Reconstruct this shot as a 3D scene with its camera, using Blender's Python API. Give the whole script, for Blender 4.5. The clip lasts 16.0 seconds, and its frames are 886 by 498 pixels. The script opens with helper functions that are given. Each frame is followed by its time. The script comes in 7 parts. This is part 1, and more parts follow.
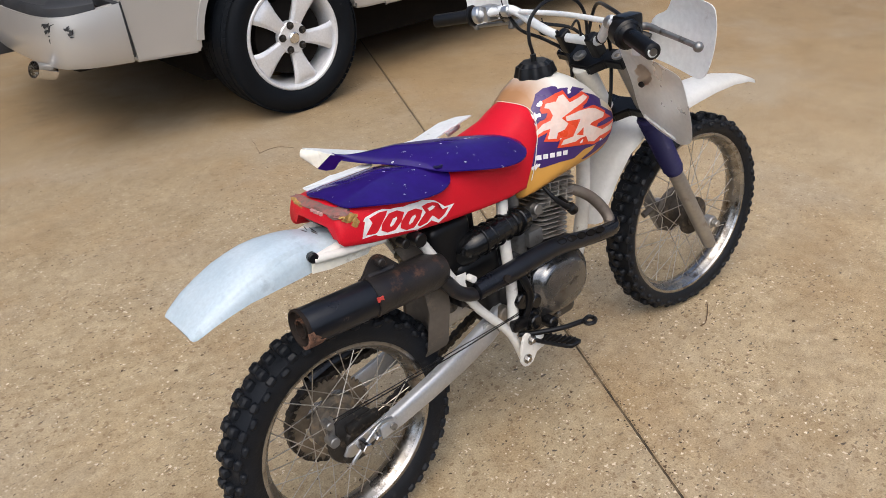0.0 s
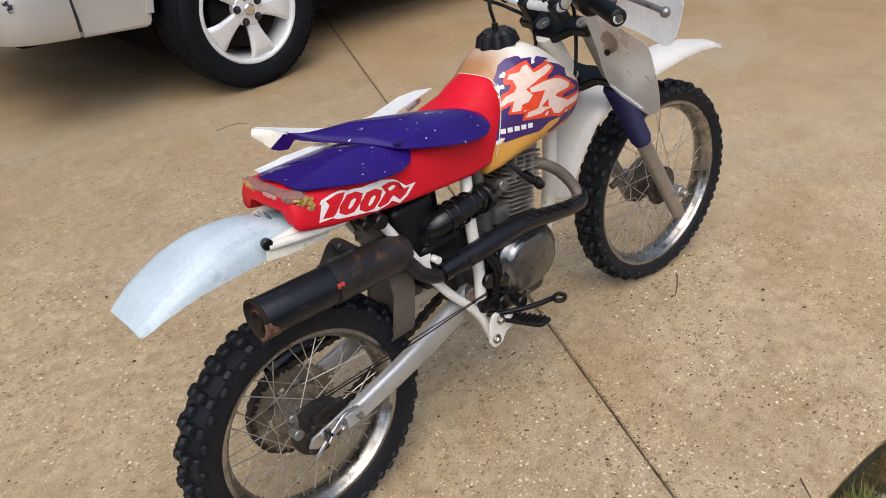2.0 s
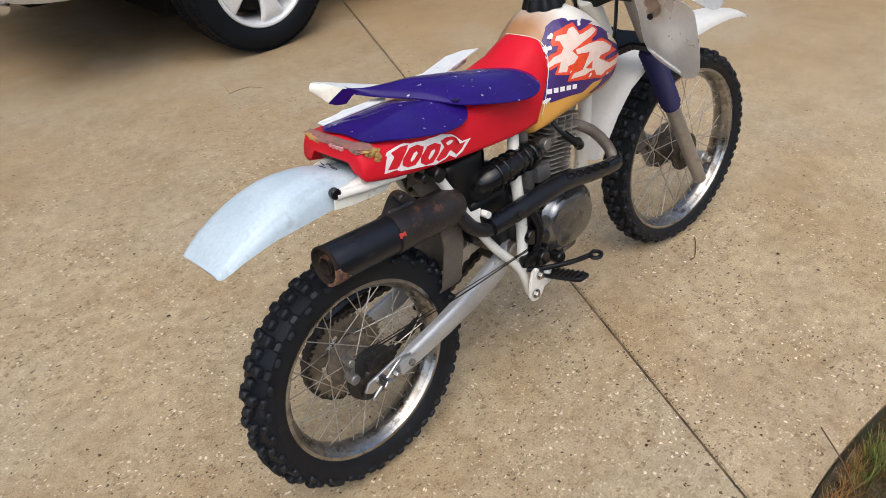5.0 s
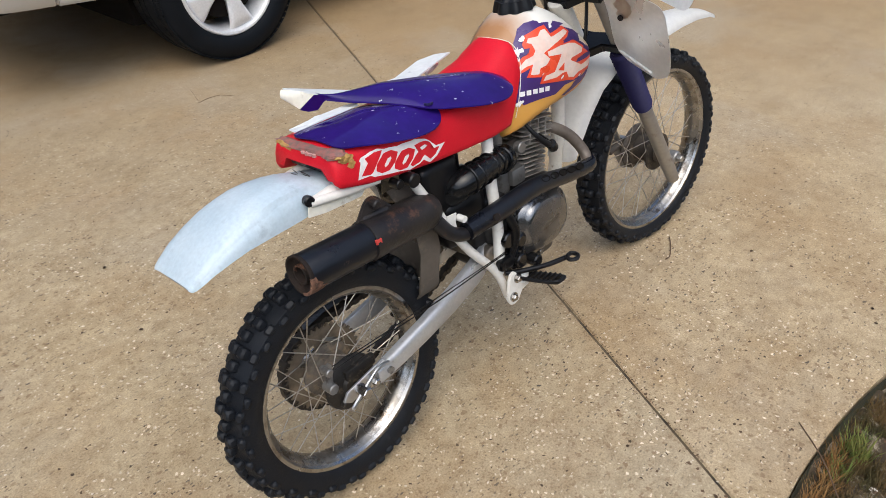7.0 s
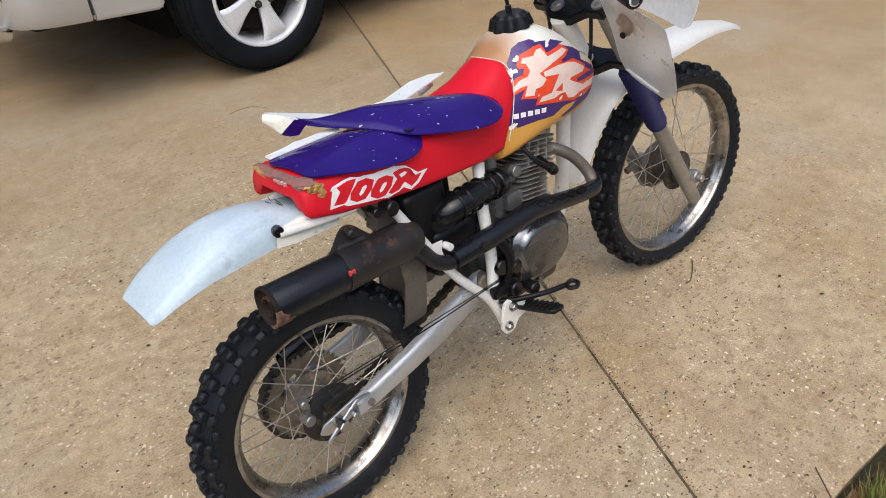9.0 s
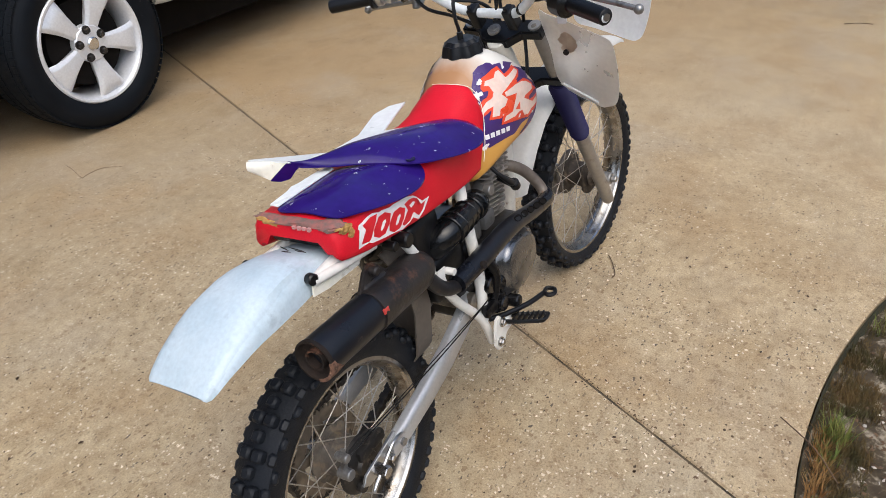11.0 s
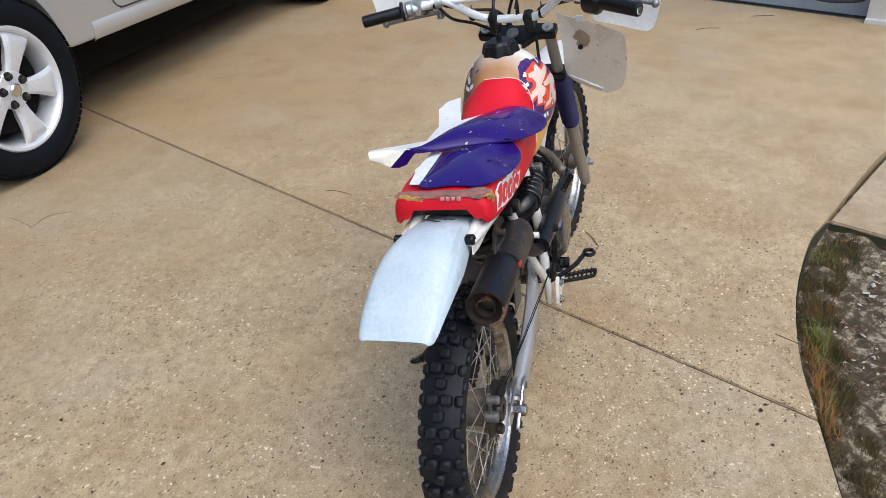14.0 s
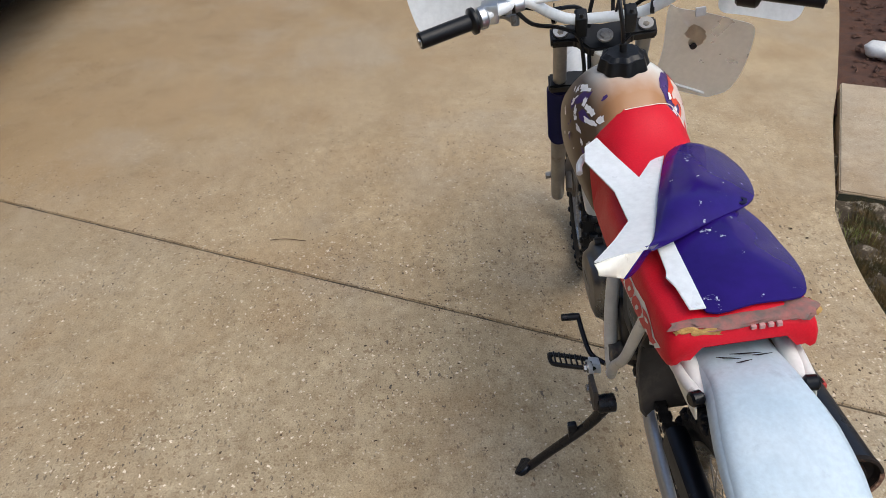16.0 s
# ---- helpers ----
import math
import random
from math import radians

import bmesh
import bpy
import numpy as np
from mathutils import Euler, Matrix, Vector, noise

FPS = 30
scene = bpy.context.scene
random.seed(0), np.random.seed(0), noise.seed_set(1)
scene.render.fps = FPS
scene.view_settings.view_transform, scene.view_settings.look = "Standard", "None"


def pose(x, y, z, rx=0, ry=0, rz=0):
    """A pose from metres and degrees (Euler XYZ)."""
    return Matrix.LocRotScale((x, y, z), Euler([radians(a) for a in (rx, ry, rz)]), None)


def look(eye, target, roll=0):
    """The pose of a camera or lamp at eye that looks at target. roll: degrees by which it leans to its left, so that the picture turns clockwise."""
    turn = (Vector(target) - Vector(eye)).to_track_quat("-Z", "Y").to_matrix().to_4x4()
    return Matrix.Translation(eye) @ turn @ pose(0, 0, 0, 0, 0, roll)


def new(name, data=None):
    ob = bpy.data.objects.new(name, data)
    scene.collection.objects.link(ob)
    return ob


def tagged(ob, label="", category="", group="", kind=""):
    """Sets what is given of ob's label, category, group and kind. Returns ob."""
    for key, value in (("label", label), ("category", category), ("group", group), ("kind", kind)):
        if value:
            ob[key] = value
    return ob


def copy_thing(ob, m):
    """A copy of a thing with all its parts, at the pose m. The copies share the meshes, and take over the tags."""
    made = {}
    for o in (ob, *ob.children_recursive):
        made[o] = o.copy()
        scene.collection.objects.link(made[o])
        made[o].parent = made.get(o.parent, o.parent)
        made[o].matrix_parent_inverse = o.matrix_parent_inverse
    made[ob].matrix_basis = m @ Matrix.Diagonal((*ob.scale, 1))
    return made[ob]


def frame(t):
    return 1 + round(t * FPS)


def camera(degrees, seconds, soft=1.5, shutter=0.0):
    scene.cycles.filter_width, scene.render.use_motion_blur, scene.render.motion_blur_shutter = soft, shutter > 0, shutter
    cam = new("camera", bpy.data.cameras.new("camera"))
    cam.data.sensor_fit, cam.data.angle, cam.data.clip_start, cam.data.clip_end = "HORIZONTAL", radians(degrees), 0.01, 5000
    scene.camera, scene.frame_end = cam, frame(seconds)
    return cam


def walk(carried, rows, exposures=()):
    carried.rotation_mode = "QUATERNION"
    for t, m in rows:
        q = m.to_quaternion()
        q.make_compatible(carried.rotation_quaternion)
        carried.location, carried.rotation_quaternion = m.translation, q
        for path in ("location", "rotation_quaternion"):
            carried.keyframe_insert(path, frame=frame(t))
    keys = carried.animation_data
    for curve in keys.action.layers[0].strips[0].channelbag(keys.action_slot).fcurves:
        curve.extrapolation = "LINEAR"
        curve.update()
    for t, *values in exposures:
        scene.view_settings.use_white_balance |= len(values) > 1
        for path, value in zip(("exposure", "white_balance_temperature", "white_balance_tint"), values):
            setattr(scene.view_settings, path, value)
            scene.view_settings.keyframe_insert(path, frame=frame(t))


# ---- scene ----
from mathutils.bvhtree import BVHTree

cam = camera(62.97, 16.0, soft=0.65)
PATH = [
    (0, (-0.5302, -1.0105, 1.3900), (0.5692, 0.3063, 0.3630), -4.10),
    (0.5, (-0.5030, -1.0254, 1.3840), (0.6237, 0.2505, 0.3350), -5.00),
    (1, (-0.4972, -1.0295, 1.3860), (0.6342, 0.2281, 0.3180), -5.50),
    (1.5, (-0.4958, -1.0280, 1.3790), (0.6294, 0.2202, 0.2940), -5.40),
    (2, (-0.4781, -0.9745, 1.3730), (0.6482, 0.2589, 0.2740), -4.40),
    (2.5, (-0.4446, -0.8506, 1.3850), (0.6929, 0.3640, 0.2760), -3.30),
    (3, (-0.4139, -0.8080, 1.3800), (0.7275, 0.3918, 0.2580), -2.80),
    (3.5, (-0.4236, -0.8429, 1.3760), (0.6974, 0.3543, 0.2320), -2.70),
    (4, (-0.4954, -0.9346, 1.3670), (0.5810, 0.2868, 0.2070), -2.90),
    (4.2, (-0.5227, -0.9460, 1.3730), (0.5501, 0.2775, 0.2100), -3.10),
    (6.3, (-0.7343, -0.8624, 1.3750), (0.5197, 0.1975, 0.2340), -1.50),
    (6.5, (-0.7143, -0.8689, 1.3740), (0.5266, 0.2048, 0.2290), -1.90),
    (7, (-0.6241, -0.9104, 1.3680), (0.5631, 0.2156, 0.2170), -2.70),
    (7.5, (-0.5482, -0.9714, 1.3780), (0.5721, 0.2222, 0.2300), -3.70),
    (8, (-0.5042, -1.0035, 1.3790), (0.5752, 0.2372, 0.2400), -4.60),
    (8.5, (-0.4487, -0.9638, 1.3690), (0.6185, 0.2857, 0.2290), -5.10),
    (9, (-0.4649, -0.9664, 1.3740), (0.6138, 0.2764, 0.2360), -5.10),
    (9.5, (-0.5118, -0.9577, 1.3730), (0.6232, 0.2413, 0.2450), -4.80),
    (10, (-0.5550, -0.8188, 1.3870), (0.6977, 0.2616, 0.2630), -4.10),
    (10.2, (-0.5776, -0.7670, 1.3860), (0.7277, 0.2497, 0.2610), -3.80),
    (12.3, (-0.8974, -0.4953, 1.3910), (0.6539, 0.2053, 0.3410), -3.50),
    (12.5, (-0.9116, -0.4405, 1.3940), (0.6592, 0.2181, 0.3470), -3.10),
    (13, (-0.9977, -0.3932, 1.3970), (0.6076, 0.1885, 0.3560), -2.30),
    (13.5, (-1.1273, -0.3846, 1.3980), (0.4924, 0.1572, 0.3580), -2.70),
    (14, (-1.1285, -0.2594, 1.4040), (0.5111, 0.2263, 0.3670), -3.40),
    (14.5, (-1.0532, -0.0566, 1.4050), (0.6100, 0.3421, 0.3680), -2.10),
    (15, (-0.9327, 0.1255, 1.3840), (0.6978, 0.5537, 0.3090), -1.30),
    (15.5, (-0.7337, 0.2772, 1.4090), (0.8972, 0.5823, 0.2930), -2.10),
    (16, (-0.6011, 0.5070, 1.3950), (1.0273, 0.4520, 0.2350), -2.90),
]
EXPOSE = [(0, 0.50, 6450, 9), (4, 0.51, 6400, 8), (7, 0.53, 6250, 7), (10, 0.53, 6250, 8), (12.5, 0.52, 6250, 8), (13, 0.52, 6200, 8), (14, 0.55, 6000, 7), (14.5, 0.52, 5950, 7), (15, 0.45, 5950, 7), (15.5, 0.40, 6050, 7), (16, 0.39, 6150, 7)]
walk(cam, [(t, look(eye, target, roll)) for t, eye, target, roll in PATH], EXPOSE)

# ---- light ----
world = bpy.data.worlds.new("sky")
scene.world = world
world.use_nodes = True
sky = world.node_tree.nodes.new("ShaderNodeTexSky")
sky.sky_type, sky.sun_disc = "NISHITA", False
sky.sun_elevation, sky.sun_rotation = radians(59), radians(226)
sky.air_density, sky.dust_density, sky.ozone_density = 1.0, 4.0, 1.0
back = world.node_tree.nodes["Background"]
back.inputs["Strength"].default_value = 0.13
world.node_tree.links.new(sky.outputs[0], back.inputs["Color"])
sun = new("sun", bpy.data.lights.new("sun", "SUN"))
sun.data.energy, sun.data.angle, sun.data.color = 1.04, radians(70), (1.0, 0.97, 0.94)
sun.matrix_world = look((-1.75, -1.65, 4.0), (0, 0, 0))

# ---- materials ----


def rgb(c):
    return (*c, 1.0)


def nodes_of(name):
    m = bpy.data.materials.new(name)
    m.use_nodes = True
    t = m.node_tree
    return m, t.nodes, t.links, t.nodes["Principled BSDF"]


def ramp(nodes, stops, mode="LINEAR"):
    r = nodes.new("ShaderNodeValToRGB")
    r.color_ramp.interpolation = mode
    while len(r.color_ramp.elements) < len(stops):
        r.color_ramp.elements.new(0.5)
    for e, (p, c) in zip(r.color_ramp.elements, stops):
        e.position, e.color = p, rgb(c) if len(c) == 3 else c
    return r


def noise_tex(nodes, links, coord, scale, detail=4.0, rough=0.55):
    n = nodes.new("ShaderNodeTexNoise")
    n.inputs["Scale"].default_value, n.inputs["Detail"].default_value, n.inputs["Roughness"].default_value = scale, detail, rough
    links.new(coord, n.inputs["Vector"])
    return n


def mix(nodes, links, fac, a, b, kind="MIX"):
    m = nodes.new("ShaderNodeMix")
    m.data_type, m.blend_type = "RGBA", kind
    for sock, v in ((m.inputs[0], fac), (m.inputs[6], a), (m.inputs[7], b)):
        if isinstance(v, (int, float)):
            sock.default_value = v
        elif isinstance(v, tuple):
            sock.default_value = rgb(v)
        else:
            links.new(v, sock)
    return m.outputs[2]


def surface(name, base, second, rough=0.5, metal=0.0, large=6.0, fine=90.0, dirt=None, dirt_at=(0.58, 0.72),
            bump=0.15, rough_var=0.12, coat=0.0, dirt_scale=22.0, subsurface=0.0, spec=0.5):
    """Paint, plastic, rubber or metal: two tones at a large scale, fine grain, dirt in blotches, and fine relief."""
    m, n, l, p = nodes_of(name)
    co = n.new("ShaderNodeTexCoord").outputs["Object"]
    big = noise_tex(n, l, co, large, 5)
    small = noise_tex(n, l, co, fine, 3)
    tone = ramp(n, [(0.35, (0, 0, 0)), (0.68, (1, 1, 1))])
    l.new(big.outputs["Fac"], tone.inputs[0])
    colour = mix(n, l, tone.outputs[0], base, second)
    grain = ramp(n, [(0.3, (0.92, 0.92, 0.92)), (0.7, (1.04, 1.04, 1.04))])
    l.new(small.outputs["Fac"], grain.inputs[0])
    colour = mix(n, l, 1.0, colour, grain.outputs[0], "MULTIPLY")
    if dirt:
        spots = noise_tex(n, l, co, dirt_scale, 8, 0.68)
        where = ramp(n, [(dirt_at[0], (0, 0, 0)), (dirt_at[1], (1, 1, 1))])
        l.new(spots.outputs["Fac"], where.inputs[0])
        colour = mix(n, l, where.outputs[0], colour, dirt)
    l.new(colour, p.inputs["Base Color"])
    r = n.new("ShaderNodeMapRange")
    r.inputs["To Min"].default_value, r.inputs["To Max"].default_value = max(0.03, rough - rough_var), min(1, rough + rough_var)
    r.inputs["From Min"].default_value, r.inputs["From Max"].default_value = 0.3, 0.7
    l.new(big.outputs["Fac"], r.inputs["Value"])
    l.new(r.outputs[0], p.inputs["Roughness"])
    p.inputs["Metallic"].default_value = metal
    p.inputs["Coat Weight"].default_value = coat
    p.inputs["Coat Roughness"].default_value = 0.08
    p.inputs["Specular IOR Level"].default_value = spec
    if subsurface:
        p.inputs["Subsurface Weight"].default_value = subsurface
        p.inputs["Subsurface Radius"].default_value = (0.01, 0.01, 0.01)
    b = n.new("ShaderNodeBump")
    b.inputs["Strength"].default_value, b.inputs["Distance"].default_value = bump, 0.002
    l.new(small.outputs["Fac"], b.inputs["Height"])
    l.new(b.outputs[0], p.inputs["Normal"])
    return m


def translucent(m, share, colour):
    """Lets light through a thin sheet of plastic."""
    n, l = m.node_tree.nodes, m.node_tree.links
    t = n.new("ShaderNodeBsdfTranslucent")
    t.inputs["Color"].default_value = rgb(colour)
    k = n.new("ShaderNodeMixShader")
    k.inputs[0].default_value = share
    l.new(n["Principled BSDF"].outputs[0], k.inputs[1])
    l.new(t.outputs[0], k.inputs[2])
    l.new(k.outputs[0], n["Material Output"].inputs["Surface"])
    return m


def concrete(name, warm, grey, dark):
    """Washed concrete: sandy ground tone with brown mottling, many small brown stones, pale quartz chips and dark chips."""
    m, n, l, p = nodes_of(name)
    co = n.new("ShaderNodeTexCoord").outputs["Object"]
    wide = noise_tex(n, l, co, 0.55, 5, 0.6)
    mid = noise_tex(n, l, co, 4.2, 5, 0.60)
    w = ramp(n, [(0.36, (0, 0, 0)), (0.66, (1, 1, 1))])
    l.new(wide.outputs["Fac"], w.inputs[0])
    colour = mix(n, l, w.outputs[0], warm, grey)
    s = ramp(n, [(0.28, (0.84, 0.81, 0.77)), (0.5, (1.0, 1.0, 1.0)), (0.72, (1.08, 1.08, 1.07))])
    l.new(mid.outputs["Fac"], s.inputs[0])
    colour = mix(n, l, 1.0, colour, s.outputs[0], "MULTIPLY")
    # browner tone painted in towards the truck for its shade, with uneven edge
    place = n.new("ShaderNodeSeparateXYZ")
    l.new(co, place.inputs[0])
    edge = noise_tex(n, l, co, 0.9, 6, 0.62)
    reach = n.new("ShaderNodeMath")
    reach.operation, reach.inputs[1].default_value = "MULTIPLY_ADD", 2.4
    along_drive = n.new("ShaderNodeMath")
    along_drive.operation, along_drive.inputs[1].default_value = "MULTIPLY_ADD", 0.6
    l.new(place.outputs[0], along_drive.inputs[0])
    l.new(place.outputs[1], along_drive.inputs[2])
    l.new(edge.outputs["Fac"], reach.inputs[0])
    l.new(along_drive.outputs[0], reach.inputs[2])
    truck_shade = ramp(n, [(0.0, (0, 0, 0)), (1.0, (0.9, 0.9, 0.9))])
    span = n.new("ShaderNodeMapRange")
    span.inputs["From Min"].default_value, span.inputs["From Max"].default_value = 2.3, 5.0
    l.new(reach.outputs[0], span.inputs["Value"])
    l.new(span.outputs[0], truck_shade.inputs[0])
    colour = mix(n, l, truck_shade.outputs[0], colour, mix(n, l, 1.0, colour, (0.68, 0.62, 0.55), "MULTIPLY"))
    flat = n.new("ShaderNodeVectorMath")
    flat.operation = "LENGTH"
    l.new(co, flat.inputs[0])
    polished = n.new("ShaderNodeMapRange")
    polished.inputs["From Min"].default_value, polished.inputs["From Max"].default_value = 1.3, 3.0
    polished.inputs["To Min"].default_value, polished.inputs["To Max"].default_value = 1.0, 0.25
    l.new(flat.outputs["Value"], polished.inputs["Value"])
    stain = noise_tex(n, l, co, 7.5, 10, 0.78)
    st = ramp(n, [(0.50, (0, 0, 0)), (0.68, (0.34, 0.34, 0.34))])
    l.new(stain.outputs["Fac"], st.inputs[0])
    colour = mix(n, l, mix(n, l, 1.0, st.outputs[0], polished.outputs[0], "MULTIPLY"), colour, (0.235, 0.155, 0.075))
    worn = noise_tex(n, l, co, 11.0, 8, 0.7)
    wn = ramp(n, [(0.51, (0, 0, 0)), (0.72, (0.34, 0.34, 0.34))])
    l.new(worn.outputs["Fac"], wn.inputs[0])
    colour = mix(n, l, mix(n, l, 1.0, wn.outputs[0], polished.outputs[0], "MULTIPLY"), colour, (0.62, 0.51, 0.34))
    # rusty-brown blotches and thin scuffs drawn across the slab
    bald = noise_tex(n, l, co, 1.7, 8, 0.68)
    bd = ramp(n, [(0.48, (0, 0, 0)), (0.64, (0.66, 0.66, 0.66))])
    l.new(bald.outputs["Fac"], bd.inputs[0])
    colour = mix(n, l, bd.outputs[0], colour, (0.345, 0.235, 0.122))
    ashen = n.new("ShaderNodeMapping")
    ashen.inputs["Location"].default_value = (3.7, 1.9, 0.0)
    l.new(co, ashen.inputs["Vector"])
    grey_wash = noise_tex(n, l, ashen.outputs[0], 1.2, 7, 0.66)
    gw = ramp(n, [(0.50, (0, 0, 0)), (0.66, (0.50, 0.50, 0.50))])
    l.new(grey_wash.outputs["Fac"], gw.inputs[0])
    colour = mix(n, l, gw.outputs[0], colour, (0.395, 0.330, 0.240))
    turned = n.new("ShaderNodeMapping")
    turned.inputs["Rotation"].default_value, turned.inputs["Scale"].default_value = (0, 0, radians(38)), (0.7, 7.0, 1.0)
    l.new(co, turned.inputs["Vector"])
    scuff = noise_tex(n, l, turned.outputs[0], 2.2, 7, 0.7)
    sc = ramp(n, [(0.55, (0, 0, 0)), (0.72, (0.30, 0.30, 0.30))])
    l.new(scuff.outputs["Fac"], sc.inputs[0])
    colour = mix(n, l, sc.outputs[0], colour, (0.27, 0.215, 0.150))
    mottle = noise_tex(n, l, co, 24, 5, 0.66)
    mt = ramp(n, [(0.33, (0.80, 0.765, 0.72)), (0.52, (1.0, 1.0, 1.0)), (0.70, (1.10, 1.10, 1.09))])
    l.new(mottle.outputs["Fac"], mt.inputs[0])
    colour = mix(n, l, polished.outputs[0], colour, mt.outputs[0], "MULTIPLY")
    sand = noise_tex(n, l, co, 210, 4, 0.75)
    g = ramp(n, [(0.32, (0.58, 0.54, 0.48)), (0.5, (1.0, 1.0, 1.0)), (0.7, (1.38, 1.38, 1.36))])
    l.new(sand.outputs["Fac"], g.inputs[0])
    colour = mix(n, l, 0.85, colour, g.outputs[0], "MULTIPLY")
    patch = noise_tex(n, l, co, 2.6, 6, 0.65)
    brown, pale = (0.205, 0.130, 0.066), (0.74, 0.64, 0.48)
    laid = n.new("ShaderNodeMapping")
    laid.inputs["Rotation"].default_value, laid.inputs["Scale"].default_value = (0, 0, radians(52)), (0.55, 1.25, 1.0)
    l.new(co, laid.inputs["Vector"])
    # scale, size, tone, share of cells left plain, strength
    for scale, width, tone, much, strength in ((62, 0.20, (0.86, 0.76, 0.60), 0.90, 0.9), (80, 0.25, dark, 0.92, 0.6), (88, 0.30, brown, 0.56, 0.55), (42, 0.24, brown, 0.66, 0.75), (125, 0.30, dark, 0.87, 0.75), (58, 0.19, dark, 0.88, 0.95), (105, 0.25, pale, 0.80, 0.65), (60, 0.20, pale, 0.86, 0.9)):
        v = n.new("ShaderNodeTexVoronoi")
        v.inputs["Scale"].default_value, v.inputs["Randomness"].default_value = scale, 1.0
        warp = noise_tex(n, l, co, scale * 1.7, 3, 0.6)
        bent = mix(n, l, 1.0, warp.outputs["Color"], (1.05 / scale,) * 3, "MULTIPLY")
        moved = n.new("ShaderNodeVectorMath")
        moved.operation = "ADD"
        l.new(laid.outputs[0] if tone == dark else co, moved.inputs[0])
        l.new(bent, moved.inputs[1])
        l.new(moved.outputs[0], v.inputs["Vector"])
        near = ramp(n, [(width, (1, 1, 1)), (width + 0.07, (0, 0, 0))])
        l.new(v.outputs["Distance"], near.inputs[0])
        some = n.new("ShaderNodeSeparateColor")
        l.new(v.outputs["Color"], some.inputs[0])
        pick = ramp(n, [(much, (0, 0, 0)), (much + 0.04, (strength,) * 3)])
        l.new(some.outputs[0], pick.inputs[0])
        where = ramp(n, [(0.36, (0.22, 0.22, 0.22)), (0.58, (1, 1, 1))])
        l.new(patch.outputs["Fac"], where.inputs[0])
        k = mix(n, l, 1.0, near.outputs[0], pick.outputs[0], "MULTIPLY")
        k = mix(n, l, 1.0, k, where.outputs[0], "MULTIPLY")
        k = mix(n, l, 1.0, k, polished.outputs[0], "MULTIPLY")
        colour = mix(n, l, k, colour, tone)
    l.new(colour, p.inputs["Base Color"])
    p.inputs["Roughness"].default_value = 0.72
    b = n.new("ShaderNodeBump")
    b.inputs["Strength"].default_value, b.inputs["Distance"].default_value = 0.38, 0.003
    l.new(sand.outputs["Fac"], b.inputs["Height"])
    l.new(b.outputs[0], p.inputs["Normal"])
    return m


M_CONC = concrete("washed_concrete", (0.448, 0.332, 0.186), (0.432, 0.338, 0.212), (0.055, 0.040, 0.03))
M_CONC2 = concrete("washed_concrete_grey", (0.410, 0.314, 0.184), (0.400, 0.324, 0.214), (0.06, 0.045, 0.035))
M_UNSEEN_HEDGE = surface("unseen_hedge", (0.022, 0.032, 0.014), (0.04, 0.05, 0.022), 0.8, large=3, fine=20)
M_SKYBLOCK = surface("dark_sky_block", (0.07, 0.05, 0.035), (0.05, 0.038, 0.028), 0.8)
M_PATH = concrete("path_concrete", (0.47, 0.36, 0.23), (0.44, 0.36, 0.26), (0.15, 0.11, 0.08))
M_JOINT = surface("joint_dirt", (0.035, 0.026, 0.016), (0.17, 0.125, 0.074), 0.9, large=16, fine=300, bump=0.6)
M_SOIL = surface("soil", (0.046, 0.031, 0.014), (0.100, 0.073, 0.042), 0.95, large=26, fine=160, dirt=(0.34, 0.285, 0.205), dirt_at=(0.50, 0.62), dirt_scale=26, bump=1.0)
M_MULCH = surface("mulch", (0.055, 0.024, 0.015), (0.10, 0.045, 0.026), 0.95, large=20, fine=140, bump=1.0)
M_FAR = surface("far_ground", (0.10, 0.085, 0.05), (0.06, 0.075, 0.03), 0.95, large=1.5, fine=40)
M_TYRE = surface("tyre_rubber", (0.0042, 0.0056, 0.0086), (0.0078, 0.0098, 0.0135), 0.55, large=14, fine=220, dirt=(0.036, 0.038, 0.042), dirt_at=(0.60, 0.80), bump=0.5, spec=0.30)
M_RIM = surface("polished_rim", (0.46, 0.455, 0.45), (0.33, 0.32, 0.31), 0.26, 1.0, dirt=(0.13, 0.10, 0.075), dirt_at=(0.53, 0.70), dirt_scale=30)
M_SPOKE = surface("spoke_steel", (0.62, 0.59, 0.54), (0.40, 0.34, 0.27), 0.38, 0.8, large=20)
M_RIMBED = surface("dirty_rim_bed", (0.38, 0.37, 0.355), (0.24, 0.22, 0.19), 0.28, 0.95, large=26, dirt=(0.09, 0.065, 0.045), dirt_at=(0.50, 0.68), dirt_scale=34)
M_HUB = surface("hub_metal", (0.20, 0.175, 0.145), (0.085, 0.074, 0.062), 0.6, 0.4, large=30, dirt=(0.30, 0.235, 0.16), dirt_at=(0.50, 0.66), dirt_scale=40)
M_DRUM = surface("black_brake_metal", (0.040, 0.037, 0.034), (0.022, 0.020, 0.019), 0.45, 0.5, large=30, dirt=(0.17, 0.135, 0.10), dirt_at=(0.56, 0.70), dirt_scale=40)
M_MUDDY = surface("muddy_hub", (0.075, 0.060, 0.046), (0.035, 0.029, 0.024), 0.65, 0.3, large=30, dirt=(0.19, 0.145, 0.095), dirt_at=(0.54, 0.68), dirt_scale=36)
M_ALU = surface("brushed_aluminium", (0.60, 0.61, 0.62), (0.48, 0.48, 0.48), 0.33, 0.95, dirt=(0.20, 0.16, 0.12), dirt_at=(0.62, 0.78))
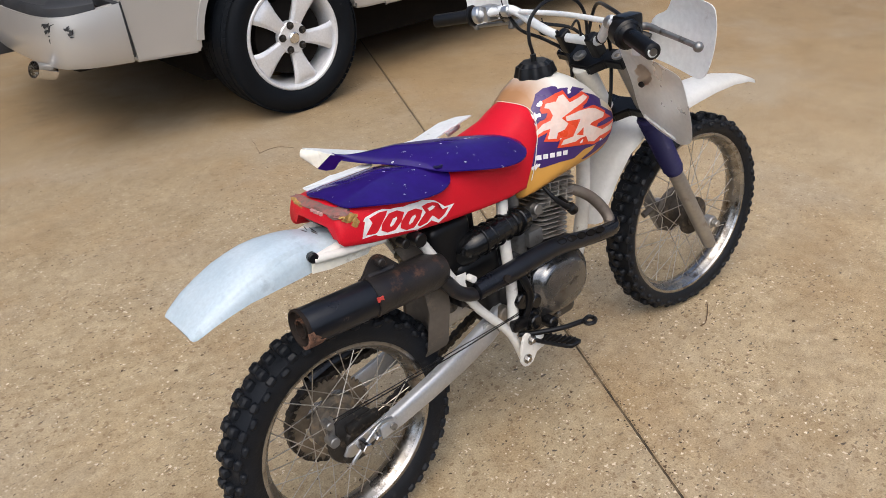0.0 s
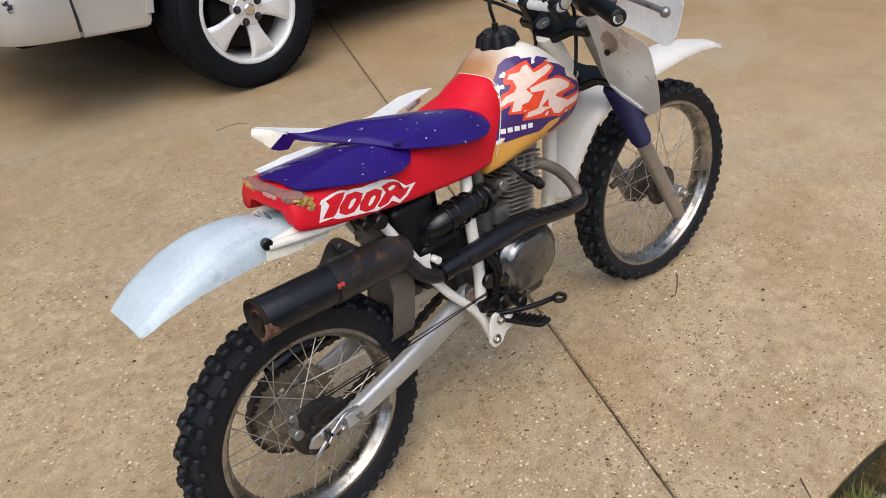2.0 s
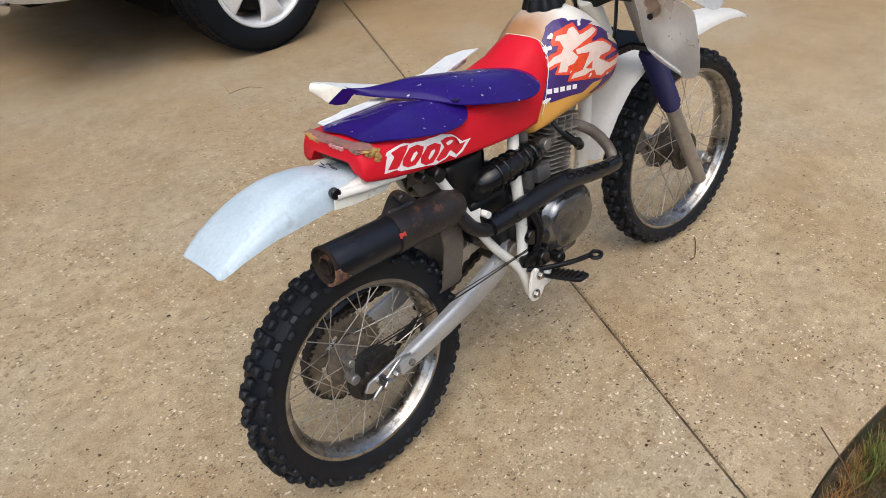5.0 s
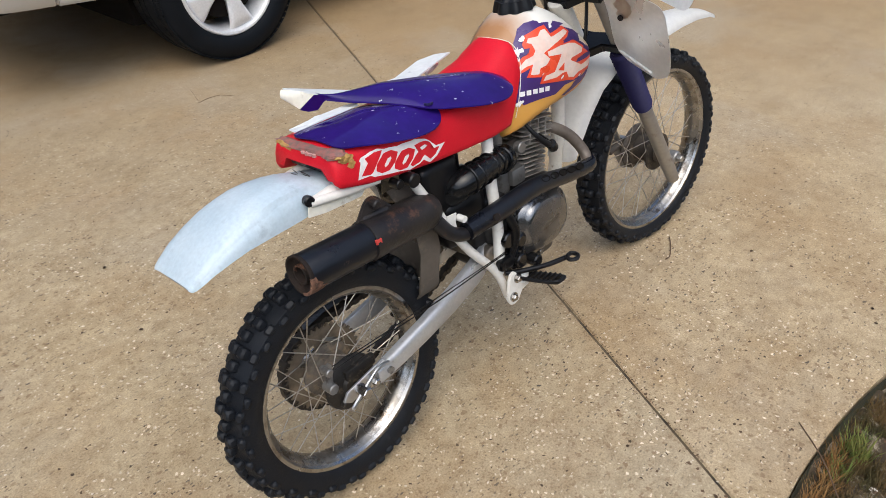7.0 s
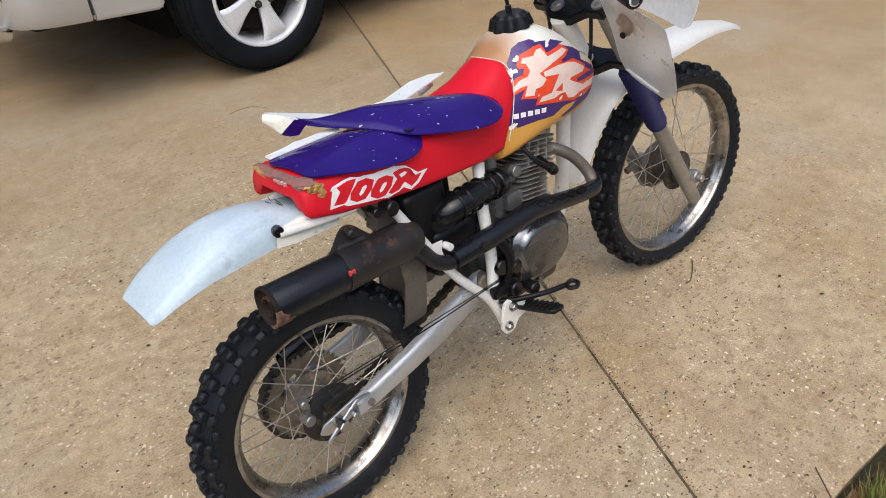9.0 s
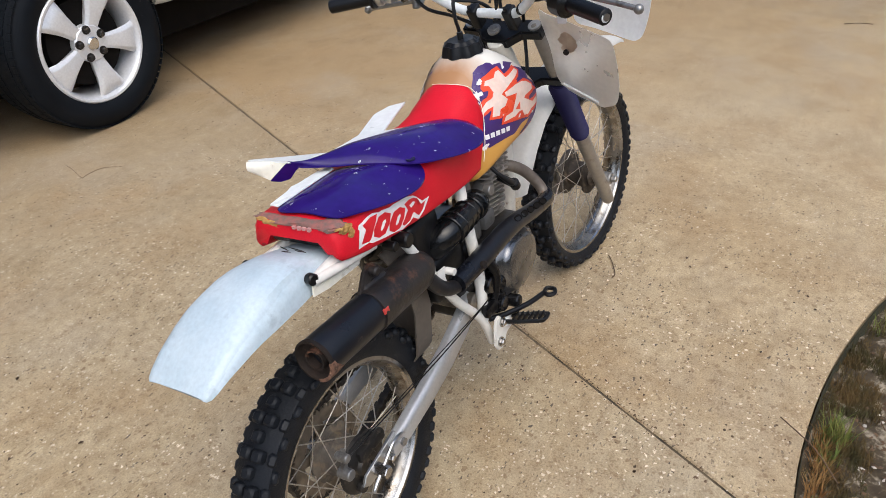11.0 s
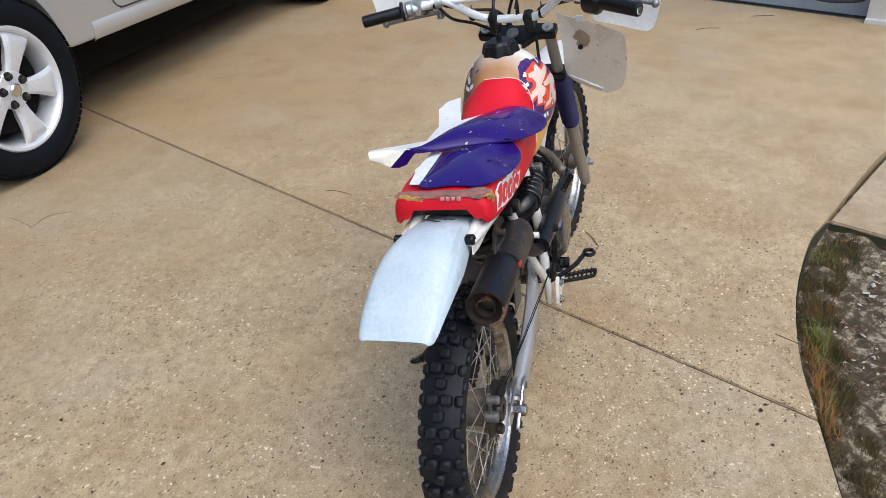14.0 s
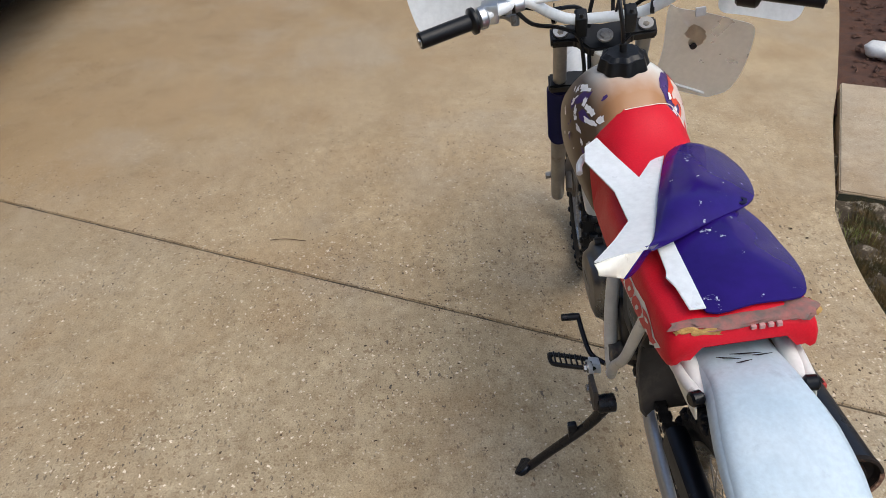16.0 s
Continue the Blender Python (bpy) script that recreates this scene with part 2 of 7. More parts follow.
M_ARM = surface("satin_aluminium_paint", (0.52, 0.53, 0.54), (0.43, 0.43, 0.43), 0.36, 0.55, dirt=(0.24, 0.20, 0.16), dirt_at=(0.62, 0.80), fine=160)
M_FORK = surface("fork_metal", (0.41, 0.395, 0.37), (0.32, 0.305, 0.285), 0.42, 0.75, dirt=(0.17, 0.12, 0.08), dirt_at=(0.58, 0.75))
M_CASE = surface("crankcase_metal", (0.31, 0.305, 0.295), (0.19, 0.185, 0.18), 0.40, 0.7, dirt=(0.06, 0.045, 0.035), dirt_at=(0.52, 0.68))
M_COVER = surface("engine_cover_metal", (0.225, 0.225, 0.23), (0.14, 0.14, 0.142), 0.27, 0.9, dirt=(0.12, 0.10, 0.085), dirt_at=(0.60, 0.8))
M_DARKMETAL = surface("dark_engine_metal", (0.055, 0.053, 0.052), (0.025, 0.024, 0.024), 0.38, 0.4, large=18, dirt=(0.035, 0.028, 0.022), dirt_at=(0.50, 0.66))
M_FIN = surface("fin_metal", (0.50, 0.475, 0.44), (0.36, 0.33, 0.295), 0.55, 0.6, dirt=(0.09, 0.065, 0.045), dirt_at=(0.5, 0.7))
M_BLACK = surface("black_plastic", (0.004, 0.0042, 0.005), (0.008, 0.008, 0.009), 0.33, bump=0.2, spec=0.30)
M_SATIN = surface("black_heat_paint", (0.0042, 0.0050, 0.0085), (0.0065, 0.0076, 0.0112), 0.29, 0.0, dirt=(0.070, 0.052, 0.042), dirt_at=(0.66, 0.71), dirt_scale=24, bump=0.2, spec=0.45)
M_RUST = surface("rusty_end", (0.012, 0.010, 0.009), (0.028, 0.019, 0.015), 0.8, 0.0, large=28, dirt=(0.15, 0.070, 0.042), dirt_at=(0.58, 0.66), dirt_scale=26, bump=0.6, spec=0.2)
M_FLAKE = surface("flaking_rust", (0.23, 0.115, 0.070), (0.055, 0.030, 0.022), 0.85, 0.0, large=90, fine=260, dirt=(0.40, 0.26, 0.18), dirt_at=(0.60, 0.70), dirt_scale=110, bump=0.9)
M_SCORCH = surface("scorched_steel", (0.011, 0.011, 0.013), (0.030, 0.024, 0.021), 0.42, 0.0, large=12, dirt=(0.13, 0.060, 0.034), dirt_at=(0.58, 0.70), dirt_scale=14, bump=0.4, spec=0.40)
M_HOSE = surface("black_rubber_hose", (0.004, 0.0044, 0.0052), (0.007, 0.0073, 0.008), 0.24, large=20, spec=0.42)
M_SPROCKET = surface("dusty_sprocket", (0.28, 0.23, 0.17), (0.16, 0.13, 0.095), 0.5, 0.5, large=30)
M_HEADER = surface("heat_browned_steel", (0.24, 0.205, 0.17), (0.15, 0.12, 0.10), 0.55, 0.5, large=14)
M_GLOSS = surface("glossy_black", (0.005, 0.005, 0.006), (0.010, 0.010, 0.010), 0.18, 0.1, spec=0.5)
M_WHITE = translucent(surface("white_plastic", (0.86, 0.88, 0.88), (0.80, 0.82, 0.81), 0.36, dirt=(0.45, 0.42, 0.36), dirt_at=(0.64, 0.82), bump=0.06), 0.10, (0.94, 0.95, 0.94))
M_FRONT = translucent(surface("front_fender_plastic", (0.88, 0.88, 0.86), (0.83, 0.82, 0.78), 0.38, dirt=(0.55, 0.48, 0.38), dirt_at=(0.66, 0.82), bump=0.06), 0.34, (0.95, 0.94, 0.92))
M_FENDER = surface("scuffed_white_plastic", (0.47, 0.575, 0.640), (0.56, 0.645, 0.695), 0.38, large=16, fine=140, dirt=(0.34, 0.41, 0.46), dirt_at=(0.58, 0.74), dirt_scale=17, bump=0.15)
M_CREAM = surface("yellowed_plastic", (0.80, 0.765, 0.64), (0.82, 0.80, 0.73), 0.45, large=20, dirt=(0.40, 0.32, 0.2))
M_FRAME = surface("white_frame_paint", (0.76, 0.75, 0.71), (0.68, 0.64, 0.56), 0.42, dirt=(0.22, 0.14, 0.08), dirt_at=(0.60, 0.74), dirt_scale=30)
M_RED = surface("red_vinyl", (0.66, 0.007, 0.022), (0.60, 0.006, 0.019), 0.48, large=8, fine=320, bump=0.25, spec=0.28)
M_WORN = surface("worn_vinyl", (0.17, 0.115, 0.095), (0.36, 0.13, 0.11), 0.75, large=70, fine=200, bump=0.5)
M_FOAM = surface("seat_foam", (0.50, 0.31, 0.095), (0.36, 0.20, 0.06), 0.95, large=50, fine=260, bump=1.0)
M_PURPLE = surface("purple_plastic", (0.024, 0.009, 0.150), (0.017, 0.006, 0.110), 0.11, large=10, fine=60, dirt=(0.50, 0.50, 0.60), dirt_at=(0.645, 0.655), dirt_scale=40, bump=0.05, coat=0.0, spec=0.24)
M_BOOT = surface("purple_rubber", (0.016, 0.014, 0.060), (0.022, 0.019, 0.072), 0.5, spec=0.22)
M_DECP = surface("purple_print", (0.055, 0.022, 0.15), (0.045, 0.018, 0.12), 0.35, dirt=(0.70, 0.64, 0.56), dirt_at=(0.70, 0.715), dirt_scale=30)
M_DECR = surface("red_print", (0.80, 0.075, 0.024), (0.74, 0.062, 0.02), 0.36, dirt=(0.75, 0.55, 0.42), dirt_at=(0.70, 0.72), dirt_scale=34)
M_DECW = surface("pale_print", (0.80, 0.57, 0.48), (0.78, 0.65, 0.58), 0.4, large=26)
M_WHITEP = surface("white_print", (0.86, 0.84, 0.83), (0.80, 0.78, 0.77), 0.45)
M_REDP = surface("red_print_small", (0.66, 0.009, 0.022), (0.60, 0.008, 0.019), 0.4)
M_FADED = surface("faded_print", (0.60, 0.36, 0.33), (0.50, 0.22, 0.20), 0.5, large=80)
M_CHAIN = surface("oily_chain", (0.03, 0.027, 0.024), (0.07, 0.06, 0.05), 0.5, 0.6, large=60)
M_STAIN = surface("brown_grease_film", (0.78, 0.68, 0.55), (0.62, 0.49, 0.37), 0.4, large=60)
M_STAIN.node_tree.nodes["Principled BSDF"].inputs["Transmission Weight"].default_value = 0.92
M_GREASE = surface("greasy_guard", (0.075, 0.062, 0.050), (0.120, 0.100, 0.080), 0.6, large=12, dirt=(0.17, 0.135, 0.10), dirt_at=(0.55, 0.72))
M_SILVER = surface("silver_car_paint", (0.50, 0.485, 0.46), (0.46, 0.445, 0.425), 0.32, 0.35, large=1.5, fine=400, bump=0.02, coat=0.6, rough_var=0.04)
M_CARBLK = surface("car_black_plastic", (0.022, 0.024, 0.028), (0.03, 0.032, 0.036), 0.55)
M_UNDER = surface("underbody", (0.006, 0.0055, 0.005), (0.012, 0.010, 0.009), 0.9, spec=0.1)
M_CARTYRE = surface("car_tyre", (0.0032, 0.0048, 0.0075), (0.0055, 0.0075, 0.0105), 0.6, large=10, fine=120, dirt=(0.035, 0.034, 0.033), dirt_at=(0.64, 0.8), bump=0.3, spec=0.16)
M_ALLOY = surface("painted_alloy", (0.76, 0.77, 0.79), (0.70, 0.71, 0.73), 0.30, 0.25, coat=0.4, bump=0.02, rough_var=0.02)
M_CHROME = surface("chrome", (0.75, 0.75, 0.75), (0.68, 0.68, 0.68), 0.10, 1.0)
M_DOOR = surface("garage_paint", (0.30, 0.37, 0.46), (0.27, 0.335, 0.42), 0.5, large=2)
M_TRIM = surface("trim_paint", (0.74, 0.74, 0.72), (0.68, 0.67, 0.64), 0.5)
M_GRASS = surface("grass_blades", (0.105, 0.165, 0.026), (0.27, 0.23, 0.06), 0.7, large=14)
M_MOSS = surface("dark_moss", (0.020, 0.021, 0.009), (0.042, 0.037, 0.015), 0.95, large=40, fine=200, bump=1.0)
M_OLIVE = surface("olive_moss", (0.055, 0.055, 0.016), (0.15, 0.090, 0.030), 0.9, large=16)
M_BARK = surface("weathered_bark", (0.36, 0.32, 0.27), (0.60, 0.55, 0.48), 0.9, large=18, fine=260, bump=0.8)
M_DRY = surface("dry_litter", (0.24, 0.105, 0.025), (0.36, 0.22, 0.08), 0.85, large=20)
M_STONE = surface("pale_stones", (0.58, 0.49, 0.37), (0.70, 0.63, 0.52), 0.8, large=30)
M_TWIG = surface("twig_bark", (0.10, 0.058, 0.030), (0.15, 0.09, 0.05), 0.85)
M_LEAF = surface("dead_leaf_brown", (0.11, 0.060, 0.028), (0.055, 0.030, 0.016), 0.7, large=90)
M_CRUMB = surface("dark_crumbs", (0.050, 0.031, 0.016), (0.125, 0.078, 0.042), 0.9, large=9)
M_PLATE = surface("clouded_plastic", (0.86, 0.84, 0.79), (0.90, 0.88, 0.83), 0.30, dirt=(0.20, 0.15, 0.11), dirt_at=(0.66, 0.78), dirt_scale=9)
M_PLATE.node_tree.nodes["Principled BSDF"].inputs["Transmission Weight"].default_value = 0.25
M_PLATE.node_tree.nodes["Principled BSDF"].inputs["IOR"].default_value = 1.25
plate_shader = M_PLATE.node_tree.nodes["Principled BSDF"]
plate_shader.inputs["Transmission Weight"].default_value = 0.60


def tank_material():
    """Yellowed white fuel tank: white upper part, amber stain low down and beside the seat, where fuel has aged it."""
    m, n, l, p = nodes_of("yellowed_tank")
    co = n.new("ShaderNodeTexCoord").outputs["Object"]
    xyz = n.new("ShaderNodeSeparateXYZ")
    l.new(co, xyz.inputs[0])
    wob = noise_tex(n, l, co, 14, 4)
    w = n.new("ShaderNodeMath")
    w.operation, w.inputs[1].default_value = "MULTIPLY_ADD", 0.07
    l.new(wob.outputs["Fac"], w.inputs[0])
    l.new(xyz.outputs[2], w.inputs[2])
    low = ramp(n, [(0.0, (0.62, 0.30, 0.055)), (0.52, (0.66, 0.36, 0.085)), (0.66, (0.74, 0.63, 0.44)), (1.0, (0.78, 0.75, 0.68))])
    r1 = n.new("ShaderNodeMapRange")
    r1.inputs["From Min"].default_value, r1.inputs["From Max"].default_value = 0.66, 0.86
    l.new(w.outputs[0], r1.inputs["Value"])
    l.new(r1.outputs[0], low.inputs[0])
    w2 = n.new("ShaderNodeMath")
    w2.operation, w2.inputs[1].default_value = "MULTIPLY_ADD", 0.05
    l.new(wob.outputs["Fac"], w2.inputs[0])
    l.new(xyz.outputs[0], w2.inputs[2])
    rear = ramp(n, [(0.25, (1, 1, 1)), (0.85, (0, 0, 0))])
    r2 = n.new("ShaderNodeMapRange")
    r2.inputs["From Min"].default_value, r2.inputs["From Max"].default_value = 0.63, 0.75
    l.new(w2.outputs[0], r2.inputs["Value"])
    l.new(r2.outputs[0], rear.inputs[0])
    crown = n.new("ShaderNodeMapRange")
    crown.interpolation_type = "SMOOTHSTEP"
    crown.inputs["From Min"].default_value, crown.inputs["From Max"].default_value = 0.805, 0.850
    l.new(w.outputs[0], crown.inputs["Value"])
    colour = mix(n, l, mix(n, l, 1.0, rear.outputs[0], crown.outputs[0], "MULTIPLY"), low.outputs[0], (0.40, 0.20, 0.085))
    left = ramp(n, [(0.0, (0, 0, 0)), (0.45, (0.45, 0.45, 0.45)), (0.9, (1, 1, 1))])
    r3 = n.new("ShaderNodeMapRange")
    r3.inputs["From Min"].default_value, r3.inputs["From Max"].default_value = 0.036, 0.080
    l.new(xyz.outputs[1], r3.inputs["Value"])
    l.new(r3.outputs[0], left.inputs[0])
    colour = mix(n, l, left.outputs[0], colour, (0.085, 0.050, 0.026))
    l.new(colour, p.inputs["Base Color"])
    p.inputs["Roughness"].default_value = 0.33
    return m


M_TANK = tank_material()

# ---- mesh helpers ----


def V(*a):
    return Vector(a)


def smooth_path(pts, steps=6, closed=False):
    """Catmull-Rom through the points."""
    pts = [Vector(p) for p in pts]
    n, out = len(pts), []
    last = n if closed else n - 1
    for i in range(last):
        p1, p2 = pts[i], pts[(i + 1) % n]
        p0 = pts[(i - 1) % n] if closed or i > 0 else 2 * p1 - p2
        p3 = pts[(i + 2) % n] if closed or i + 2 < n else 2 * p2 - p1
        for k in range(steps):
            t = k / steps
            out.append(0.5 * (2 * p1 + (p2 - p0) * t + (2 * p0 - 5 * p1 + 4 * p2 - p3) * t * t + (3 * p1 - p0 - 3 * p2 + p3) * t ** 3))
    if not closed:
        out.append(pts[-1])
    return out


def skin(bm, rings, closed=False, caps=True):
    """Joins rings of equally many points with quads."""
    made = [[bm.verts.new(p) for p in ring] for ring in rings]
    n = len(made[0])
    pairs = list(zip(made, made[1:])) + ([(made[-1], made[0])] if closed else [])
    for a, b in pairs:
        for i in range(n):
            j = (i + 1) % n
            bm.faces.new((a[i], a[j], b[j], b[i]))
    if caps and not closed:
        bm.faces.new(list(reversed(made[0])))
        bm.faces.new(made[-1])
    return made


def tube(bm, pts, rad, n=10, steps=5, closed=False, smooth=True):
    """A round bar along the points; rad a number, or one for each given point."""
    path = smooth_path(pts, steps, closed) if smooth and len(pts) > 2 else [Vector(p) for p in pts]
    count = len(path)
    rads = rad if isinstance(rad, (list, tuple)) else [rad] * len(pts)
    rings, up = [], None
    for i, p in enumerate(path):
        a = path[(i - 1) % count] if closed or i > 0 else p
        b = path[(i + 1) % count] if closed or i + 1 < count else p
        d = (b - a).normalized()
        if up is None:
            up = d.orthogonal().normalized()
        up = (up - d * up.dot(d)).normalized()
        side = d.cross(up)
        f = i / max(1, count - 1) * (len(rads) - 1)
        k = min(int(f), len(rads) - 2) if len(rads) > 1 else 0
        r = rads[k] + (rads[k + 1] - rads[k]) * (f - k) if len(rads) > 1 else rads[0]
        rings.append([p + (up * math.cos(q) + side * math.sin(q)) * r for q in (2 * math.pi * j / n for j in range(n))])
    skin(bm, rings, closed)
    return bm


def lathe(bm, profile, n=48, centre=(0, 0, 0), closed=True):
    """Turns a profile of (radius, y) about the y axis; a closed profile gives a solid ring."""
    c = Vector(centre)
    rings = []
    for k in range(n):
        a = 2 * math.pi * k / n
        rings.append([c + V(r * math.cos(a), y, r * math.sin(a)) for r, y in profile])
    made = [[bm.verts.new(p) for p in ring] for ring in rings]
    m = len(profile)
    for k in range(n):
        a, b = made[k], made[(k + 1) % n]
        for i in range(m if closed else m - 1):
            j = (i + 1) % m
            try:
                bm.faces.new((a[i], b[i], b[j], a[j]))
            except ValueError:
                pass
    if not closed:
        bm.faces.new([made[k][0] for k in range(n)])
        bm.faces.new([made[k][-1] for k in reversed(range(n))])
    return bm


def box(bm, lo, hi, bevel=0.004, m=None, seg=2):
    """A block with rounded edges."""
    own = bmesh.new()
    bmesh.ops.create_cube(own, size=1)
    lo, hi = Vector(lo), Vector(hi)
    for v in own.verts:
        v.co = V(*((l + h) / 2 + c * (h - l) for l, h, c in zip(lo, hi, v.co)))
    if bevel:
        bmesh.ops.bevel(own, geom=own.edges[:], offset=bevel, segments=seg, affect="EDGES", profile=0.6)
    add(bm, own, m)
    return bm


def add(bm, own, m=None):
    """Puts one bmesh into another, moved by m."""
    if m:
        own.transform(m)
    at = {v: bm.verts.new(v.co) for v in own.verts}
    for f in own.faces:
        try:
            g = bm.faces.new([at[v] for v in f.verts])
            g.material_index = f.material_index
        except ValueError:
            pass
    own.free()


def slab(bm, outline, depth, m=None, bevel=0.0):
    """A plate: an outline in x and y, depth thick downwards from z = 0."""
    own = bmesh.new()
    top = own.faces.new([own.verts.new((x, y, 0)) for x, y in outline])
    got = bmesh.ops.extrude_face_region(own, geom=[top])
    for v in got["geom"]:
        if isinstance(v, bmesh.types.BMVert):
            v.co.z -= depth
    bmesh.ops.recalc_face_normals(own, faces=own.faces[:])
    if bevel:
        bmesh.ops.bevel(own, geom=own.edges[:], offset=bevel, segments=2, affect="EDGES", clamp_overlap=True)
    add(bm, own, m)
    return bm


def disc(bm, a, b, r, n=20, bevel=0.0):
    """A round bolt, cap or drum from a to b."""
    a, b = Vector(a), Vector(b)
    d = (b - a).normalized()
    u = d.orthogonal().normalized()
    w = d.cross(u)
    ring = lambda p, q: [p + (u * math.cos(t) + w * math.sin(t)) * q for t in (2 * math.pi * k / n for k in range(n))]  # noqa: E731
    rings = [ring(a, r), ring(b, r)] if not bevel else [ring(a, r - bevel), ring(a + d * bevel, r), ring(b - d * bevel, r), ring(b, r - bevel)]
    skin(bm, rings)
    return bm


def finish(name, bm, material, shade=True, angle=40):
    bmesh.ops.recalc_face_normals(bm, faces=bm.faces[:])
    me = bpy.data.meshes.new(name)
    if shade:
        for f in bm.faces:
            f.smooth = True
        for e in bm.edges:
            if len(e.link_faces) == 2 and e.calc_face_angle(0) > radians(angle):
                e.smooth = False
    bm.to_mesh(me)
    bm.free()
    for mm in material if isinstance(material, (list, tuple)) else [material]:
        me.materials.append(mm)
    return me


def part(name, bm, material, parent, label="", m=None, angle=40):
    """Links a bmesh as one mesh under a thing or part, in the thing's own axes."""
    if m:
        bm.transform(m)
    ob = new(name, finish(name, bm, material, angle=angle))
    ob.parent = parent
    return tagged(ob, label)


def thing(name, label, category, group="", m=None, kind=""):
    ob = new(name)
    ob.empty_display_size = 0.1
    if m:
        ob.matrix_world = m
    return tagged(ob, label, category, group, kind)


def solid(name, bm, material, label, category="", kind="", m=None, group=""):
    ob = new(name, finish(name, bm, material))
    if m:
        ob.matrix_world = m
    return tagged(ob, label, category, group, kind)

# ---- ground, paving and house ----
JOINT = lambda y, off=0.0: (0.43 + 0.5 * (y + 0.79) + off, y)  # noqa: E731
EDGE = smooth_path([(0.43, -0.785, 0), (0.70, -0.778, 0), (1.03, -0.815, 0), (1.38, -0.908, 0), (1.55, -0.99, 0), (2.10, -1.262, 0),
                    (2.48, -1.476, 0), (3.57, -2.05, 0), (4.25, -2.35, 0)], 4)


def rough_grid(lo, hi, step, z, height, scale):
    bm = bmesh.new()
    nx, ny = int((hi[0] - lo[0]) / step), int((hi[1] - lo[1]) / step)
    rows = []
    for i in range(nx + 1):
        row = []
        for j in range(ny + 1):
            x, y = lo[0] + i * step, lo[1] + j * step
            h = noise.fractal(V(x * scale, y * scale, 3.1), 0.8, 2.1, 5)
            row.append(bm.verts.new((x, y, z + height * h)))
        rows.append(row)
    for i in range(nx):
        for j in range(ny):
            bm.faces.new((rows[i][j], rows[i + 1][j], rows[i + 1][j + 1], rows[i][j + 1]))
    return bm


bm = bmesh.new()
bm.faces.new([bm.verts.new(p) for p in ((-400, -400, -0.12), (400, -400, -0.12), (400, 400, -0.12), (-400, 400, -0.12))])
solid("ground", bm, M_FAR, "bare earth with thin grass round the house", "ground", "structure")

bm = bmesh.new()
slab(bm, [JOINT(-0.785, -0.0042), (0.10, -0.80), (-0.6, -0.86), (-7, -1.4), (-7, 9), JOINT(9, -0.0042)][::-1], 0.11, bevel=0.003)
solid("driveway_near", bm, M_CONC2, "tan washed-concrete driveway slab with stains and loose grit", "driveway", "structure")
bm = bmesh.new()
outline = [JOINT(-0.785, 0.0042)] + [(p.x + 0.0042, p.y) for p in EDGE[1:]] + [(4.32, -2.2), (10.7, 9), JOINT(9, 0.0042)]
slab(bm, outline[::-1], 0.11, bevel=0.003)
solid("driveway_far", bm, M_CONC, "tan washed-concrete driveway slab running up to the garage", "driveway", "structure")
bm = bmesh.new()
left = [JOINT(-0.785 + k * 0.02, -0.0060 + 0.0045 * noise.noise(V(k * 0.37, 0, 0))) for k in range(489)]
right = [JOINT(-0.785 + k * 0.02, 0.0060 + 0.0045 * noise.noise(V(k * 0.37, 9, 0))) for k in range(489)]
rows = [[bm.verts.new((x, y, -0.0045 + 0.003 * noise.noise(V(x * 9, y * 9, 2)))) for x, y in side] for side in (left, right)]
for k in range(488):
    bm.faces.new((rows[0][k], rows[1][k], rows[1][k + 1], rows[0][k + 1]))
solid("joint", bm, M_JOINT, "dirt-filled control joint across the driveway", "joint", "structure")

NORMAL = V(-0.463, -0.886, 0)
bm = bmesh.new()
a, b = V(1.553, -1.004, 0), V(2.472, -1.486, 0)
c, d = b + NORMAL * 2.6, a + NORMAL * 2.6
slab(bm, [(p.x, p.y) for p in (a, d, c, b)], 0.10, bevel=0.005)
solid("pavement_path", bm, M_PATH, "pale concrete garden path meeting the driveway", "path", "structure", m=pose(0, 0, -0.004))

bed = rough_grid((-3.0, -3.6), (1.9, -0.70), 0.022, -0.040, 0.022, 11.0)
solid("garden_bed", bed, M_SOIL, "dark mossy garden bed beside the driveway", "garden bed", "structure")
bed = rough_grid((1.6, -4.6), (4.6, -1.35), 0.04, -0.060, 0.014, 9.0)
solid("mulch_bed", bed, M_MULCH, "dark red-brown mulch bed by the house wall", "garden bed", "structure")

# house front with its garage door
WALL = Matrix.Translation((5.115, -0.803, 0)) @ pose(0, 0, 0, 0, 0, 60.3)
garage = thing("door_garage", "blue-grey painted sectional garage door, closed", "garage door", m=WALL, kind="structure")
for k in range(4):
    bm = bmesh.new()
    box(bm, (-1.10, -0.06, 0.02 + k * 0.53), (4.6, -0.015, 0.545 + k * 0.53), 0.006)
    part("panel", bm, M_DOOR, garage)
bm = bmesh.new()
box(bm, (-1.10, -0.055, 0.0), (4.6, -0.02, 0.02), 0.003)
part("seal", bm, M_CARBLK, garage, "black rubber bottom seal")
bm = bmesh.new()
box(bm, (-1.34, -0.04, 0.02), (-1.10, 0.09, 2.6), 0.006)
box(bm, (-1.36, -0.06, 0.0), (-1.10, 0.11, 0.035), 0.004)
solid("trim_pillar", bm, M_TRIM, "white painted pillar beside the garage door", "pillar", "structure", m=WALL)
bm = bmesh.new()
box(bm, (-6.0, -0.30, -0.1), (-1.34, -0.02, 2.9), 0.0)
box(bm, (4.6, -0.30, -0.1), (9.0, -0.02, 2.9), 0.0)
